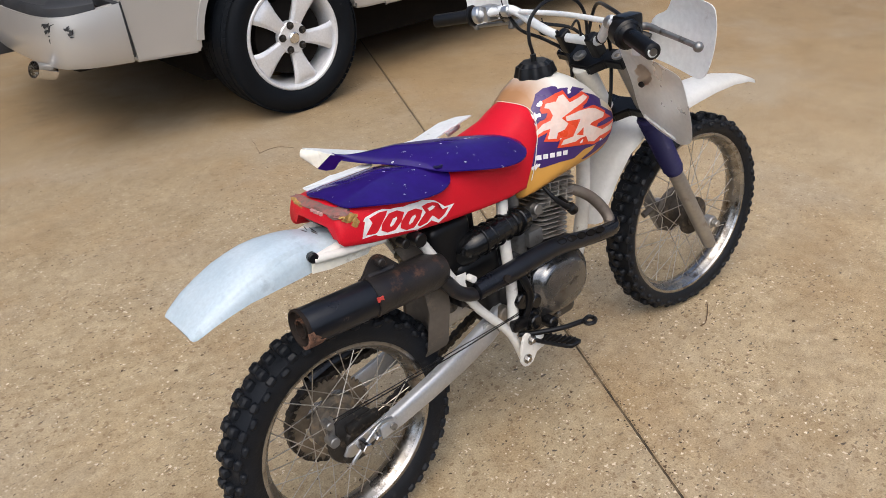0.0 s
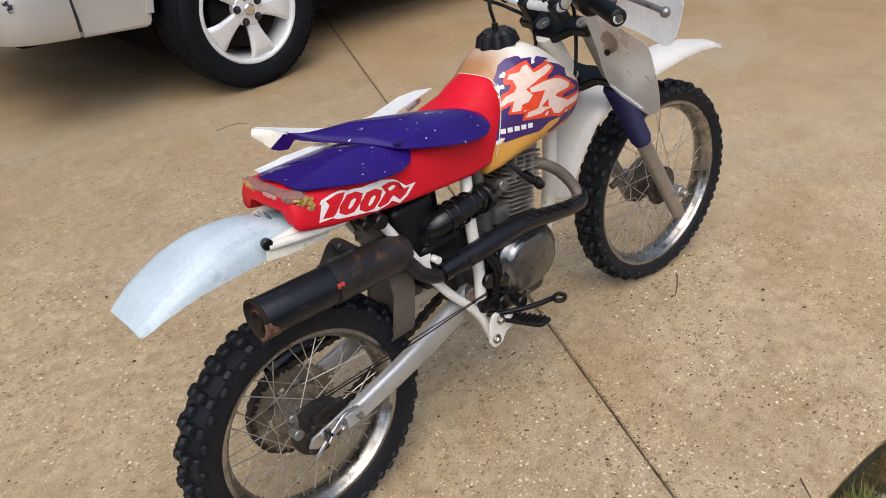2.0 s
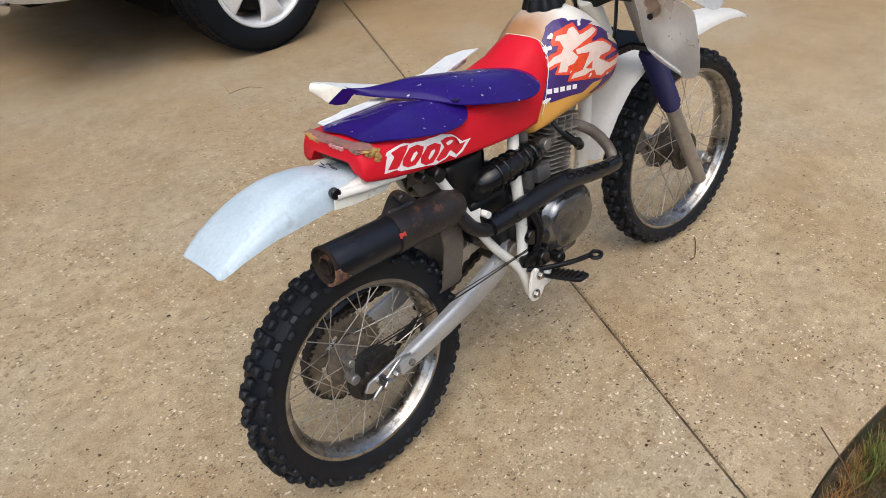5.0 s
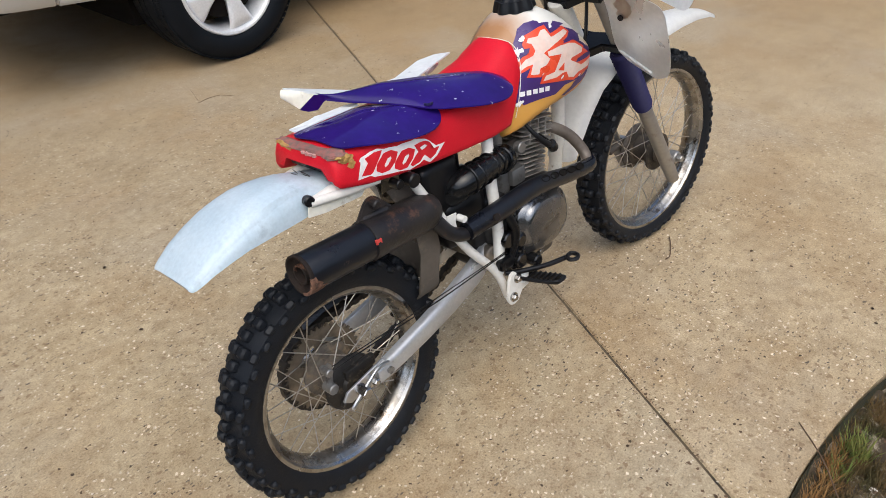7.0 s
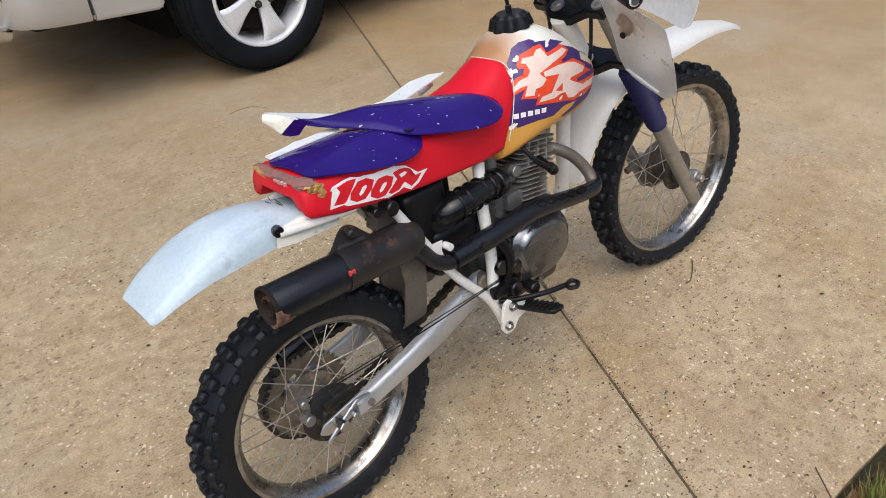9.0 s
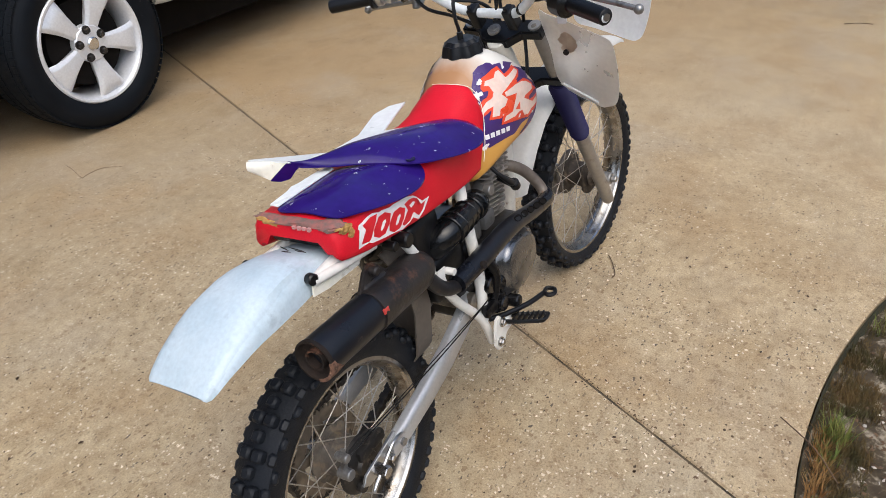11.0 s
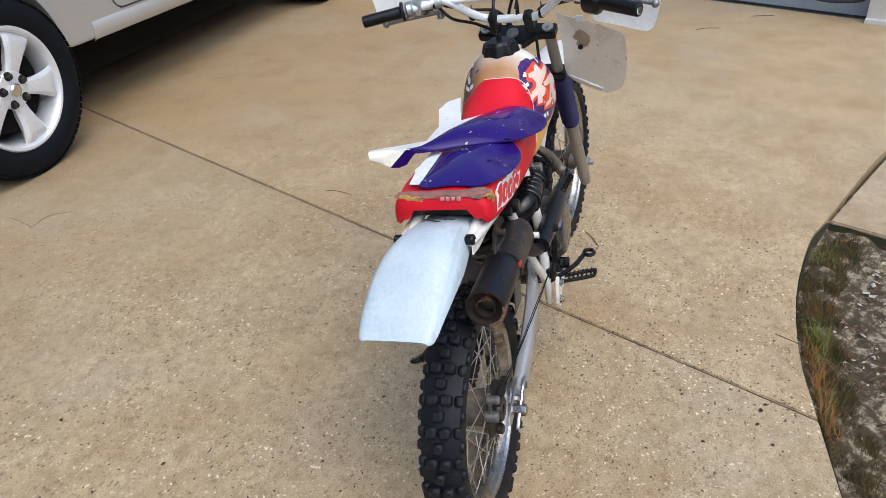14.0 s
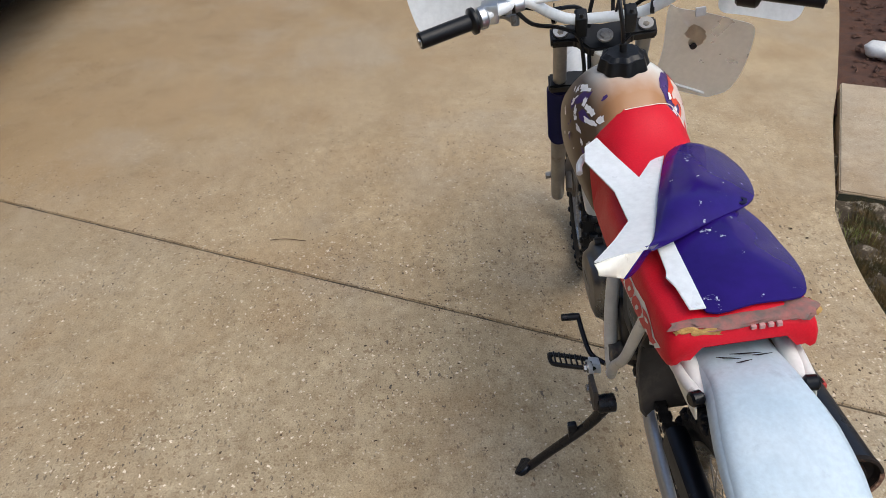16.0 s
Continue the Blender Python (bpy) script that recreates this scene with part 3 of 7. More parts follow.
box(bm, (-1.34, -0.30, 2.14), (4.6, -0.06, 2.9), 0.0)
solid("wall_house", bm, M_TRIM, "pale rendered house wall round the garage", "wall", "structure", m=WALL)
bm = bmesh.new()
tube(bm, [(-0.62, 0.04, 0.28), (-0.70, 0.03, 0.13), (-0.80, 0.03, 0.105), (-0.98, 0.03, 0.12), (-1.06, 0.035, 0.16), (-1.07, 0.04, 0.3)], 0.011, 8)
tube(bm, [(-0.62, 0.04, 0.28), (-0.84, 0.03, 0.42), (-1.07, 0.04, 0.3)], 0.011, 8)
solid("hose", bm, M_CARBLK, "black hose loop hanging at the garage door", "hose", m=WALL)

# unseen wall added behind the truck to cut sky light from that side
bm = bmesh.new()
box(bm, (-8, 6.4, -0.1), (7.6, 6.55, 5.6), 0.0)
solid("wall_sky_block", bm, M_SKYBLOCK, "unseen dark wall added behind the truck to block sky light", "wall", "structure")
# unseen hedges added to hold back low light from the open sides
for k, (lo, hi) in enumerate((((-9, -6.2, -0.2), (3.0, -5.2, 1.5)), ((-8.0, -6, -0.2), (-7.0, 7, 1.3)))):
    hedge = bmesh.new()
    box(hedge, lo, hi, 0.0)
    bmesh.ops.subdivide_edges(hedge, edges=hedge.edges[:], cuts=24, use_grid_fill=True)
    for v in hedge.verts:
        v.co += V(noise.noise(v.co * 1.3), noise.noise(v.co * 1.3 + V(7, 0, 0)), noise.noise(v.co * 1.3 + V(0, 9, 0))) * 0.35
    solid("wall_unseen_hedge_%d" % (k + 1), hedge, M_UNSEEN_HEDGE, "unseen low dark green hedge added to block light from the sides", "hedge", "structure")

# ---- the parked truck ----
TRUCK = pose(1.518, 2.60, 0, 0, 0, 0)
truck = thing("pickup_truck", "silver pickup truck parked on the driveway, bumper scraped", "truck", m=TRUCK)


def arch(cx, cz, r, a0, a1, n):
    return [(cx + r * math.cos(radians(a0 + (a1 - a0) * k / n)), cz + r * math.sin(radians(a0 + (a1 - a0) * k / n))) for k in range(n + 1)]


bm = bmesh.new()
side = [(-0.875, 0.452)] + [(-0.55, 0.425)] + arch(-0.045, 0.42, 0.485, 178, 4, 18) + [(0.52, 0.445), (3.05, 0.42)] + arch(3.57, 0.42, 0.49, 176, 4, 14) + \
    [(4.30, 0.50), (4.42, 0.75), (4.38, 1.10), (4.20, 1.20), (3.05, 1.28), (2.45, 1.86), (2.2, 1.92), (1.25, 1.92), (1.05, 1.85), (0.98, 1.30), (-0.86, 1.27), (-0.90, 1.2)]
slab(bm, side[::-1], 1.93, Matrix.Translation((0, 0, 0)) @ Matrix(((1, 0, 0, 0), (0, 0, -1, 0), (0, 1, 0, 0), (0, 0, 0, 1))), bevel=0.018)
body = part("body", bm, M_SILVER, truck, "silver painted body", pose(0, 0.0, 0))
bm = bmesh.new()
outer = arch(-0.045, 0.42, 0.512, 172, 8, 24)
inner = arch(-0.045, 0.42, 0.478, 172, 8, 24)
rings = []
for (xo, zo), (xi, zi) in zip(outer, inner):
    rings.append([V(xo, -0.001, zo), V(xo * 0.97 + xi * 0.03, -0.008, zo * 0.97 + zi * 0.03), V(xi, -0.012, zi), V(xi, 0.02, zi), V(xo, 0.02, zo)])
skin(bm, rings)
part("arch_flare", bm, M_SILVER, body)
bm = bmesh.new()
skin(bm, [[V(x, y * f, z + dz) for y, z in ((0.004, 0.535), (-0.010, 0.526), (-0.020, 0.505), (-0.018, 0.470), (-0.004, 0.440), (0.030, 0.428), (0.030, 0.535))] for x, f, dz in ((0.66, 0.2, 0.0), (0.70, 1.0, 0.0), (1.8, 1.0, -0.012), (3.0, 1.0, -0.024), (3.04, 0.2, -0.024))])
part("rocker_panel", bm, M_SILVER, body, "silver sill below the doors")
for pts in ([(0.860, -0.001, 1.22), (0.861, -0.001, 0.66), (0.866, -0.001, 0.615), (0.888, -0.001, 0.575), (0.930, -0.001, 0.552), (1.02, -0.001, 0.546), (1.96, -0.001, 0.536)], [(1.98, -0.001, 1.22), (1.98, -0.001, 0.54)]):
    bm = bmesh.new()
    tube(bm, pts, 0.0045, 6)
    part("door_seam", bm, M_CARBLK, body, "dark gap round the door")
# near-black boxes, one hung low to cut light and deepen the shade underneath
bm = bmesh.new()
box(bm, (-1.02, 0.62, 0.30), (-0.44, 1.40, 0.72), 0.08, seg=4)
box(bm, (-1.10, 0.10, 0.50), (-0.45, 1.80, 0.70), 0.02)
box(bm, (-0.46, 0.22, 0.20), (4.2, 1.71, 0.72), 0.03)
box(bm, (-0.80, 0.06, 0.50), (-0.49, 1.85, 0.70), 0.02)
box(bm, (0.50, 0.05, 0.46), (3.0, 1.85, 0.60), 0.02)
part("underbody", bm, M_UNDER, truck, "dark dirty underbody, one box added low to block light")
bm = bmesh.new()
disc(bm, (0, 0.30, 0.39), (0, 1.65, 0.39), 0.05)
box(bm, (-0.14, 0.85, 0.28), (0.14, 1.12, 0.5), 0.05)
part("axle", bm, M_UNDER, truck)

# bumper that wraps round the corner
bm = bmesh.new()
plan = smooth_path([(-0.885, -0.006, 0), (-1.02, 0.0, 0), (-1.13, 0.035, 0), (-1.20, 0.15, 0), (-1.235, 0.45, 0), (-1.25, 0.96, 0), (-1.235, 1.48, 0), (-1.20, 1.78, 0), (-1.13, 1.895, 0),
                    (-1.02, 1.93, 0), (-0.885, 1.936, 0)], 5)
rings = []
for p in plan:
    d = (V(-0.7, 0.965, 0) - p)
    d.z = 0
    d.normalize()
    f = min(1.0, max(0.0, (-0.885 - p.x) / 0.25))
    low = 0.458 + 0.018 * f
    top = 0.735 - 0.02 * f
    rings.append([p + V(0, 0, low) + d * 0.05, p + V(0, 0, low) + d * 0.008, p + V(0, 0, low + 0.03) - d * 0.012, p + V(0, 0, 0.60) - d * 0.018, p + V(0, 0, top - 0.04) - d * 0.010,
                  p + V(0, 0, top), p + d * 0.03 + V(0, 0, top + 0.004), p + d * 0.06 + V(0, 0, top - 0.03)])
skin(bm, rings)
bumper = part("bumper", bm, M_SILVER, truck, "silver wrap-round rear bumper with scrapes")
bm = bmesh.new()
pad = []
for p in plan[4:-4]:
    d = (V(-0.7, 0.965, 0) - p)
    d.z = 0
    d.normalize()
    pad.append([p + d * 0.006 + V(0, 0, 0.715), p + d * 0.012 + V(0, 0, 0.752), p + d * 0.03 + V(0, 0, 0.765), p + d * 0.20 + V(0, 0, 0.765), p + d * 0.20 + V(0, 0, 0.70)])
skin(bm, pad)
part("step_pad", bm, M_CARBLK, bumper, "black ribbed step pad")
# black filler stands in for the shade in the gap beside the bumper
bm = bmesh.new()
box(bm, (-0.912, 0.001, 0.48), (-0.868, 1.93, 0.74), 0.004)
part("gap_fill", bm, M_CARBLK, bumper)
bm = bmesh.new()
rng = random.Random(5)
for k in range(46):
    a = rng.uniform(0, 1)
    p = V(-1.105, 0.022, 0).lerp(V(-1.185, 0.122, 0), a)
    z = 0.650 + rng.uniform(-0.040, 0.040) * (0.5 + 0.5 * a)
    own = bmesh.new()
    w, h = rng.uniform(0.006, 0.022), rng.uniform(0.003, 0.008)
    slab(own, [(-w, -h), (w * 0.3, -h * 0.6), (w, h * 0.3), (-w * 0.5, h)], 0.006)
    add(bm, own, Matrix.Translation(p + V(-0.0165, -0.0165, z)) @ pose(0, 0, 0, 0, 0, -50) @ pose(0, 0, 0, 90, 0, 0) @ pose(0, 0, 0, 0, 0, rng.uniform(-20, 60)))
part("scrape", bm, M_CARBLK, bumper, "dark scraped-off paint")
bm = bmesh.new()
lathe(bm, [(0.034, -0.03), (0.038, -0.03), (0.040, 0.07), (0.036, 0.07)], 24)
part("exhaust_tip", bm, M_CHROME, truck, "chrome exhaust tip", pose(-1.23, 0.20, 0.462, 24, 0, 112))
bm = bmesh.new()
box(bm, (-1.36, 0.86, 0.44), (-0.9, 1.06, 0.52), 0.01)
part("hitch", bm, M_CARBLK, truck, "black tow hitch")


def truck_wheel(name="wheel"):
    """Hub plate with tyre, alloy rim, five spokes, lug nuts and centre cap; its outer face looks to minus y."""
    bm = bmesh.new()
    lathe(bm, [(0.02, 0.03), (0.20, 0.05), (0.20, 0.16), (0.02, 0.16)], 40)
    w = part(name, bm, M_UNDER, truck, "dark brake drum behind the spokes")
    bm = bmesh.new()
    prof = [(0.276, -0.005), (0.296, -0.022), (0.335, -0.034), (0.375, -0.028), (0.402, -0.008), (0.4085, 0.02), (0.4095, 0.06), (0.4095, 0.17), (0.4085, 0.21), (0.402, 0.24), (0.375, 0.262), (0.335, 0.268), (0.296, 0.25), (0.276, 0.235)]
    lathe(bm, prof, 72)
    for k in range(72):
        for row, y in enumerate((0.0, 0.045, 0.14, 0.19, 0.232)):
            own = bmesh.new()
            box(own, (-0.015, y - 0.018, 0.400), (0.015, y + 0.018, 0.4115 if row in (1, 2, 3) else 0.4065), 0.0)
            add(bm, own, Matrix.Rotation(2 * math.pi * (k + 0.5 * (row % 2)) / 72, 4, "Y"))
    part("tyre", bm, M_CARTYRE, w, "black road tyre", Matrix.Translation((0, 0, 0)))
    bm = bmesh.new()
    lathe(bm, [(0.283, -0.012), (0.277, -0.018), (0.266, -0.016), (0.254, 0.0), (0.246, 0.05), (0.240, 0.2), (0.264, 0.235), (0.276, 0.235), (0.252, 0.18), (0.262, 0.05)], 64)
    part("rim", bm, M_ALLOY, w, "silver alloy rim")
    bm = bmesh.new()
    for k in range(5):
        own = bmesh.new()
        rings = []
        for r, wd, y0, th in ((0.045, 0.034, 0.006, 0.05), (0.075, 0.034, 0.002, 0.05), (0.11, 0.038, -0.003, 0.048), (0.160, 0.049, -0.010, 0.045), (0.205, 0.064, -0.014, 0.04), (0.236, 0.076, -0.010, 0.035), (0.254, 0.094, 0.004, 0.025)):
            rings.append([V(-wd, y0 + 0.016, r), V(-wd * 0.74, y0 + 0.001, r), V(-wd * 0.62, y0 - 0.001, r), V(0, y0 + 0.004, r), V(wd * 0.62, y0 - 0.001, r), V(wd * 0.74, y0 + 0.001, r), V(wd, y0 + 0.016, r), V(wd * 0.8, y0 + th, r), V(-wd * 0.8, y0 + th, r)])
        skin(own, rings)
        add(bm, own, Matrix.Rotation(2 * math.pi * k / 5 + 0.12, 4, "Y"))
    disc(bm, (0, -0.002, 0), (0, 0.06, 0), 0.088, 40, 0.008)
    part("spokes", bm, M_ALLOY, w, "five broad silver spokes")
    bm = bmesh.new()
    disc(bm, (0, -0.02, 0), (0, 0.0, 0), 0.031, 28, 0.006)
    part("centre_cap", bm, M_CHROME, w, "chrome centre cap")
    for k in range(5):
        a = 2 * math.pi * k / 5 + 0.12 + math.pi / 5
        bm = bmesh.new()
        disc(bm, (0.067 * math.sin(a), -0.022, 0.067 * math.cos(a)), (0.067 * math.sin(a), 0.0, 0.067 * math.cos(a)), 0.0145, 6, 0.003)
        disc(bm, (0.067 * math.sin(a), -0.004, 0.067 * math.cos(a)), (0.067 * math.sin(a), 0.002, 0.067 * math.cos(a)), 0.021, 14)
        part("lug_nut", bm, M_DRUM, w, "dark steel lug nut")
    return w


rear_wheel = truck_wheel()
rear_wheel.matrix_local = pose(-0.058, -0.095, 0.408, 0, 20, 0)
for x, y, rz in ((3.57, -0.085, 0), (-0.058, 2.015, 180), (3.57, 2.015, 180)):
    w = copy_thing(rear_wheel, pose(x, y, 0.408, 0, 22, rz))

# ---- the dirt bike: x ahead, y to its left, z up, leaning on its stand ----
BIKE = pose(0, 0.012, 0, -6.8, 0, -1.3)
bike = thing("dirt_bike", "worn red, white and purple dirt bike leaning on its kickstand", "motorcycle", m=BIKE)
RAKE = radians(30.5)
UP = V(-math.sin(RAKE), 0, math.cos(RAKE))
HEAD = V(0.868, 0, 0.86)
STEER = Matrix.Translation(HEAD) @ Matrix.Rotation(radians(-1.3), 4, "X") @ Matrix.Rotation(radians(-6.5), 4, UP) @ Matrix.Translation(-HEAD)
SPOKE_MESH = None


def mirror(p):
    return (p[0], -p[1], p[2])


def spoke_mesh():
    global SPOKE_MESH
    if SPOKE_MESH is None:
        bm = bmesh.new()
        disc(bm, (0, 0, 0), (0, 0, 1), 0.0013, 6)
        SPOKE_MESH = finish("spoke", bm, M_SPOKE)
    return SPOKE_MESH


def spoked_wheel(name, centre, r_out, half, r_rim, hub_r, hub_half, count, knobs, label, m=None, drum=False):
    """A laced wheel: hub, knobbly tyre, rim and single spokes."""
    c = Vector(centre)
    bm = bmesh.new()
    lathe(bm, [(0.008, -hub_half - 0.012), (0.022, -hub_half - 0.012), (0.024, -hub_half), (hub_r, -hub_half), (hub_r, -hub_half + 0.006), (hub_r * 0.72, -hub_half + 0.010), (hub_r * 0.66, 0),
               (hub_r * 0.72, hub_half - 0.010), (hub_r, hub_half - 0.006), (hub_r, hub_half), (0.024, hub_half), (0.022, hub_half + 0.012), (0.008, hub_half + 0.012)], 36)
    w = part(name, bm, M_HUB if drum else M_MUDDY, bike, label, (m or Matrix()) @ Matrix.Translation(c))
    bm = bmesh.new()
    rb = r_rim - 0.004
    prof = [(rb, -half * 0.55), (rb + 0.012, -half * 0.82), (rb + (r_out - rb) * 0.45, -half * 0.98), (rb + (r_out - rb) * 0.74, -half * 0.88), (r_out - 0.016, -half * 0.55), (r_out - 0.011, 0),
            (r_out - 0.016, half * 0.55), (rb + (r_out - rb) * 0.74, half * 0.88), (rb + (r_out - rb) * 0.45, half * 0.98), (rb + 0.012, half * 0.82), (rb, half * 0.55)]
    lathe(bm, prof, 96)
    place = (m or Matrix()) @ Matrix.Translation(c)
    tyre = part(name.replace("wheel", "tyre"), bm, M_TYRE, bike, "black knobbly off-road tyre", place)
    shapes = {}
    for k in range(knobs):
        rows = ((-0.30, 0.0, 0.25), (0.30, 0.0, 0.25)) if k % 2 else ((0.0, 0.0, 0.24),)
        rows += ((-0.84, 40, 0.19), (0.84, -40, 0.19)) if k % 2 else ((-0.97, 60, 0.16), (0.97, -60, 0.16))
        for off, tilt, wide in rows:
            if wide not in shapes:
                bm = bmesh.new()
                length = math.pi * r_out / knobs * 0.70
                box(bm, (-length, -half * wide, -0.016), (length, half * wide, 0.005), 0.0042, seg=1)
                shapes[wide] = finish("knob", bm, M_TYRE)
            rr = r_out - 0.004 - (0.013 if abs(off) > 0.7 else 0.0) - (0.010 if abs(off) > 0.9 else 0)
            ob = new("knob", shapes[wide])
            ob.parent = tyre
            ob.matrix_local = place @ Matrix.Rotation(2 * math.pi * k / knobs, 4, "Y") @ Matrix.Translation((0, off * half, rr)) @ Matrix.Rotation(radians(tilt), 4, "X")
    bm = bmesh.new()
    rw = half * 0.60
    lathe(bm, [(r_rim + 0.006, -rw), (r_rim + 0.008, -rw - 0.003), (r_rim - 0.002, -rw - 0.004), (r_rim - 0.010, -rw * 0.86), (r_rim - 0.018, -rw * 0.5), (r_rim - 0.022, 0), (r_rim - 0.018, rw * 0.5),
               (r_rim - 0.010, rw * 0.86), (r_rim - 0.002, rw + 0.004), (r_rim + 0.008, rw + 0.003), (r_rim + 0.006, rw), (r_rim - 0.005, rw * 0.7), (r_rim - 0.014, 0), (r_rim - 0.005, -rw * 0.7)], 96)
    rim_part = part("rim", bm, M_RIMBED, w, "dirty aluminium rim", place)
    for s in (-1, 1):
        bm = bmesh.new()
        lathe(bm, [(r_rim + 0.0085, s * (rw - 0.001)), (r_rim + 0.0095, s * (rw + 0.004)), (r_rim + 0.004, s * (rw + 0.0065)), (r_rim - 0.003, s * (rw + 0.0052)), (r_rim - 0.0075, s * (rw * 0.96)), (r_rim - 0.003, s * (rw - 0.001))][::s], 96)
        part("lip", bm, M_RIM, rim_part, "bright polished rim lip", place)
    for k in range(count):
        side = -1 if k % 2 else 1
        a = 2 * math.pi * k / count
        swing = radians(62) * (1 if (k // 2) % 2 else -1)
        p = V(hub_r * 0.93 * math.cos(a + swing), side * (hub_half - 0.003), hub_r * 0.93 * math.sin(a + swing))
        q = V((r_rim - 0.020) * math.cos(a), side * 0.004, (r_rim - 0.020) * math.sin(a))
        d = q - p
        ob = new("spoke", spoke_mesh())
        ob.parent = w
        ob.matrix_local = (m or Matrix()) @ Matrix.Translation(c + p) @ d.to_track_quat("Z", "Y").to_matrix().to_4x4() @ Matrix.Diagonal((1, 1, d.length, 1))
    return w


REAR = (0.020, -0.022, 0.275)
FRONT = (1.281, 0.0, 0.301)
rear = spoked_wheel("rear_wheel", REAR, 0.277, 0.044, 0.203, 0.062, 0.040, 36, 56, "dirty metal rear hub", drum=True)
spoked_wheel("front_wheel", FRONT, 0.306, 0.045, 0.248, 0.058, 0.036, 36, 64, "dirty metal front hub", STEER)

# rear brake plate, arm, sprocket and chain
bm = bmesh.new()
lathe(bm, [(0.010, -0.058), (0.026, -0.058), (0.030, -0.050), (0.052, -0.047), (0.062, -0.042), (0.064, -0.036), (0.010, -0.036)], 36)
box(bm, (-0.02, -0.060, 0.02), (0.06, -0.045, 0.045), 0.006)
disc(bm, (-0.03, -0.046, -0.03), (-0.03, -0.062, -0.03), 0.012, 14, 0.003)
part("brake_plate", bm, M_DRUM, bike, "black rear drum brake plate", Matrix.Translation(REAR))
bm = bmesh.new()
slab(bm, [(-0.012, 0.012), (-0.012, -0.075), (0.0, -0.085), (0.012, -0.075), (0.012, 0.012)], 0.006, Matrix.Translation((-0.034, -0.070, 0.300)) @ pose(0, 0, 0, 90, 0, 0) @ pose(0, 0, 0, 0, 0, 172) @ Matrix.Scale(0.7, 4), 0.001)
disc(bm, (-0.040, -0.066, 0.354), (-0.040, -0.094, 0.354), 0.009, 12, 0.002)
disc(bm, (-0.034, -0.055, 0.302), (-0.034, -0.084, 0.302), 0.012, 12, 0.002)
part("brake_arm", bm, M_CASE, bike, "steel rear brake arm")
bm = bmesh.new()
teeth = 46
ring = []
for k in range(teeth * 4):
    r = 0.100 if k % 4 in (0, 1) else 0.092
    a = 2 * math.pi * k / (teeth * 4)
    ring.append((r * math.cos(a), r * math.sin(a)))
inner = [(0.066 * math.cos(2 * math.pi * k / (teeth * 4)), 0.066 * math.sin(2 * math.pi * k / (teeth * 4))) for k in range(teeth * 4)]
skin(bm, [[V(x, 0.050 + y0, z) for x, z in (ring if o else inner)] for o, y0 in ((0, 0), (1, 0), (1, 0.005), (0, 0.005))], closed=True)
for k in range(5):
    own = bmesh.new()
    box(own, (-0.012, 0.0505, 0.02), (0.012, 0.0545, 0.07), 0.002)
    add(bm, own, Matrix.Rotation(2 * math.pi * k / 5, 4, "Y"))
part("sprocket", bm, M_SPROCKET, bike, "oily rear sprocket", Matrix.Translation(REAR))


def chain_loop():
    a, b, ra, rb = V(REAR[0], 0, REAR[2]), V(0.455, 0, 0.345), 0.099, 0.034
    pts = []
    for k in range(25):
        t = radians(95 + 180 * k / 24)
        pts.append(a + V(ra * math.cos(t), 0, ra * math.sin(t)))
    for k in range(1, 18):
        pts.append((a + V(ra * math.cos(radians(275)), 0, ra * math.sin(radians(275)))).lerp(b + V(0, 0, -rb), k / 18) + V(0, 0, -0.008 * math.sin(math.pi * k / 18)))
    for k in range(9):
        t = radians(-90 + 180 * k / 8)
        pts.append(b + V(rb * math.cos(t), 0, rb * math.sin(t)))
    for k in range(1, 18):
        pts.append((b + V(0, 0, rb)).lerp(a + V(ra * math.cos(radians(95)), 0, ra * math.sin(radians(95))), k / 18))
    return pts


bm = bmesh.new()
loop = chain_loop()
length = [0.0]
for p, q in zip(loop, loop[1:] + loop[:1]):
    length.append(length[-1] + (q - p).length)
at = 0.0
i = 0
link = 0
while at < length[-1] - 0.006:
    while length[i + 1] < at:
        i += 1
    p, q = loop[i], loop[(i + 1) % len(loop)]
    f = (at - length[i]) / max(1e-6, length[i + 1] - length[i])
    d = (q - p).normalized()
    own = bmesh.new()
    s = 0.0120 if link % 2 else 0.0085
    box(own, (-0.0075, -s, -0.007), (0.0075, s, 0.007), 0.0015, seg=1)
    add(bm, own, Matrix.Translation(p.lerp(q, f) + V(0, 0.040, 0)) @ Matrix.Rotation(-math.atan2(d.z, d.x), 4, "Y"))
    at += 0.0127
    link += 1
part("chain", bm, M_CHAIN, bike, "oily drive chain")

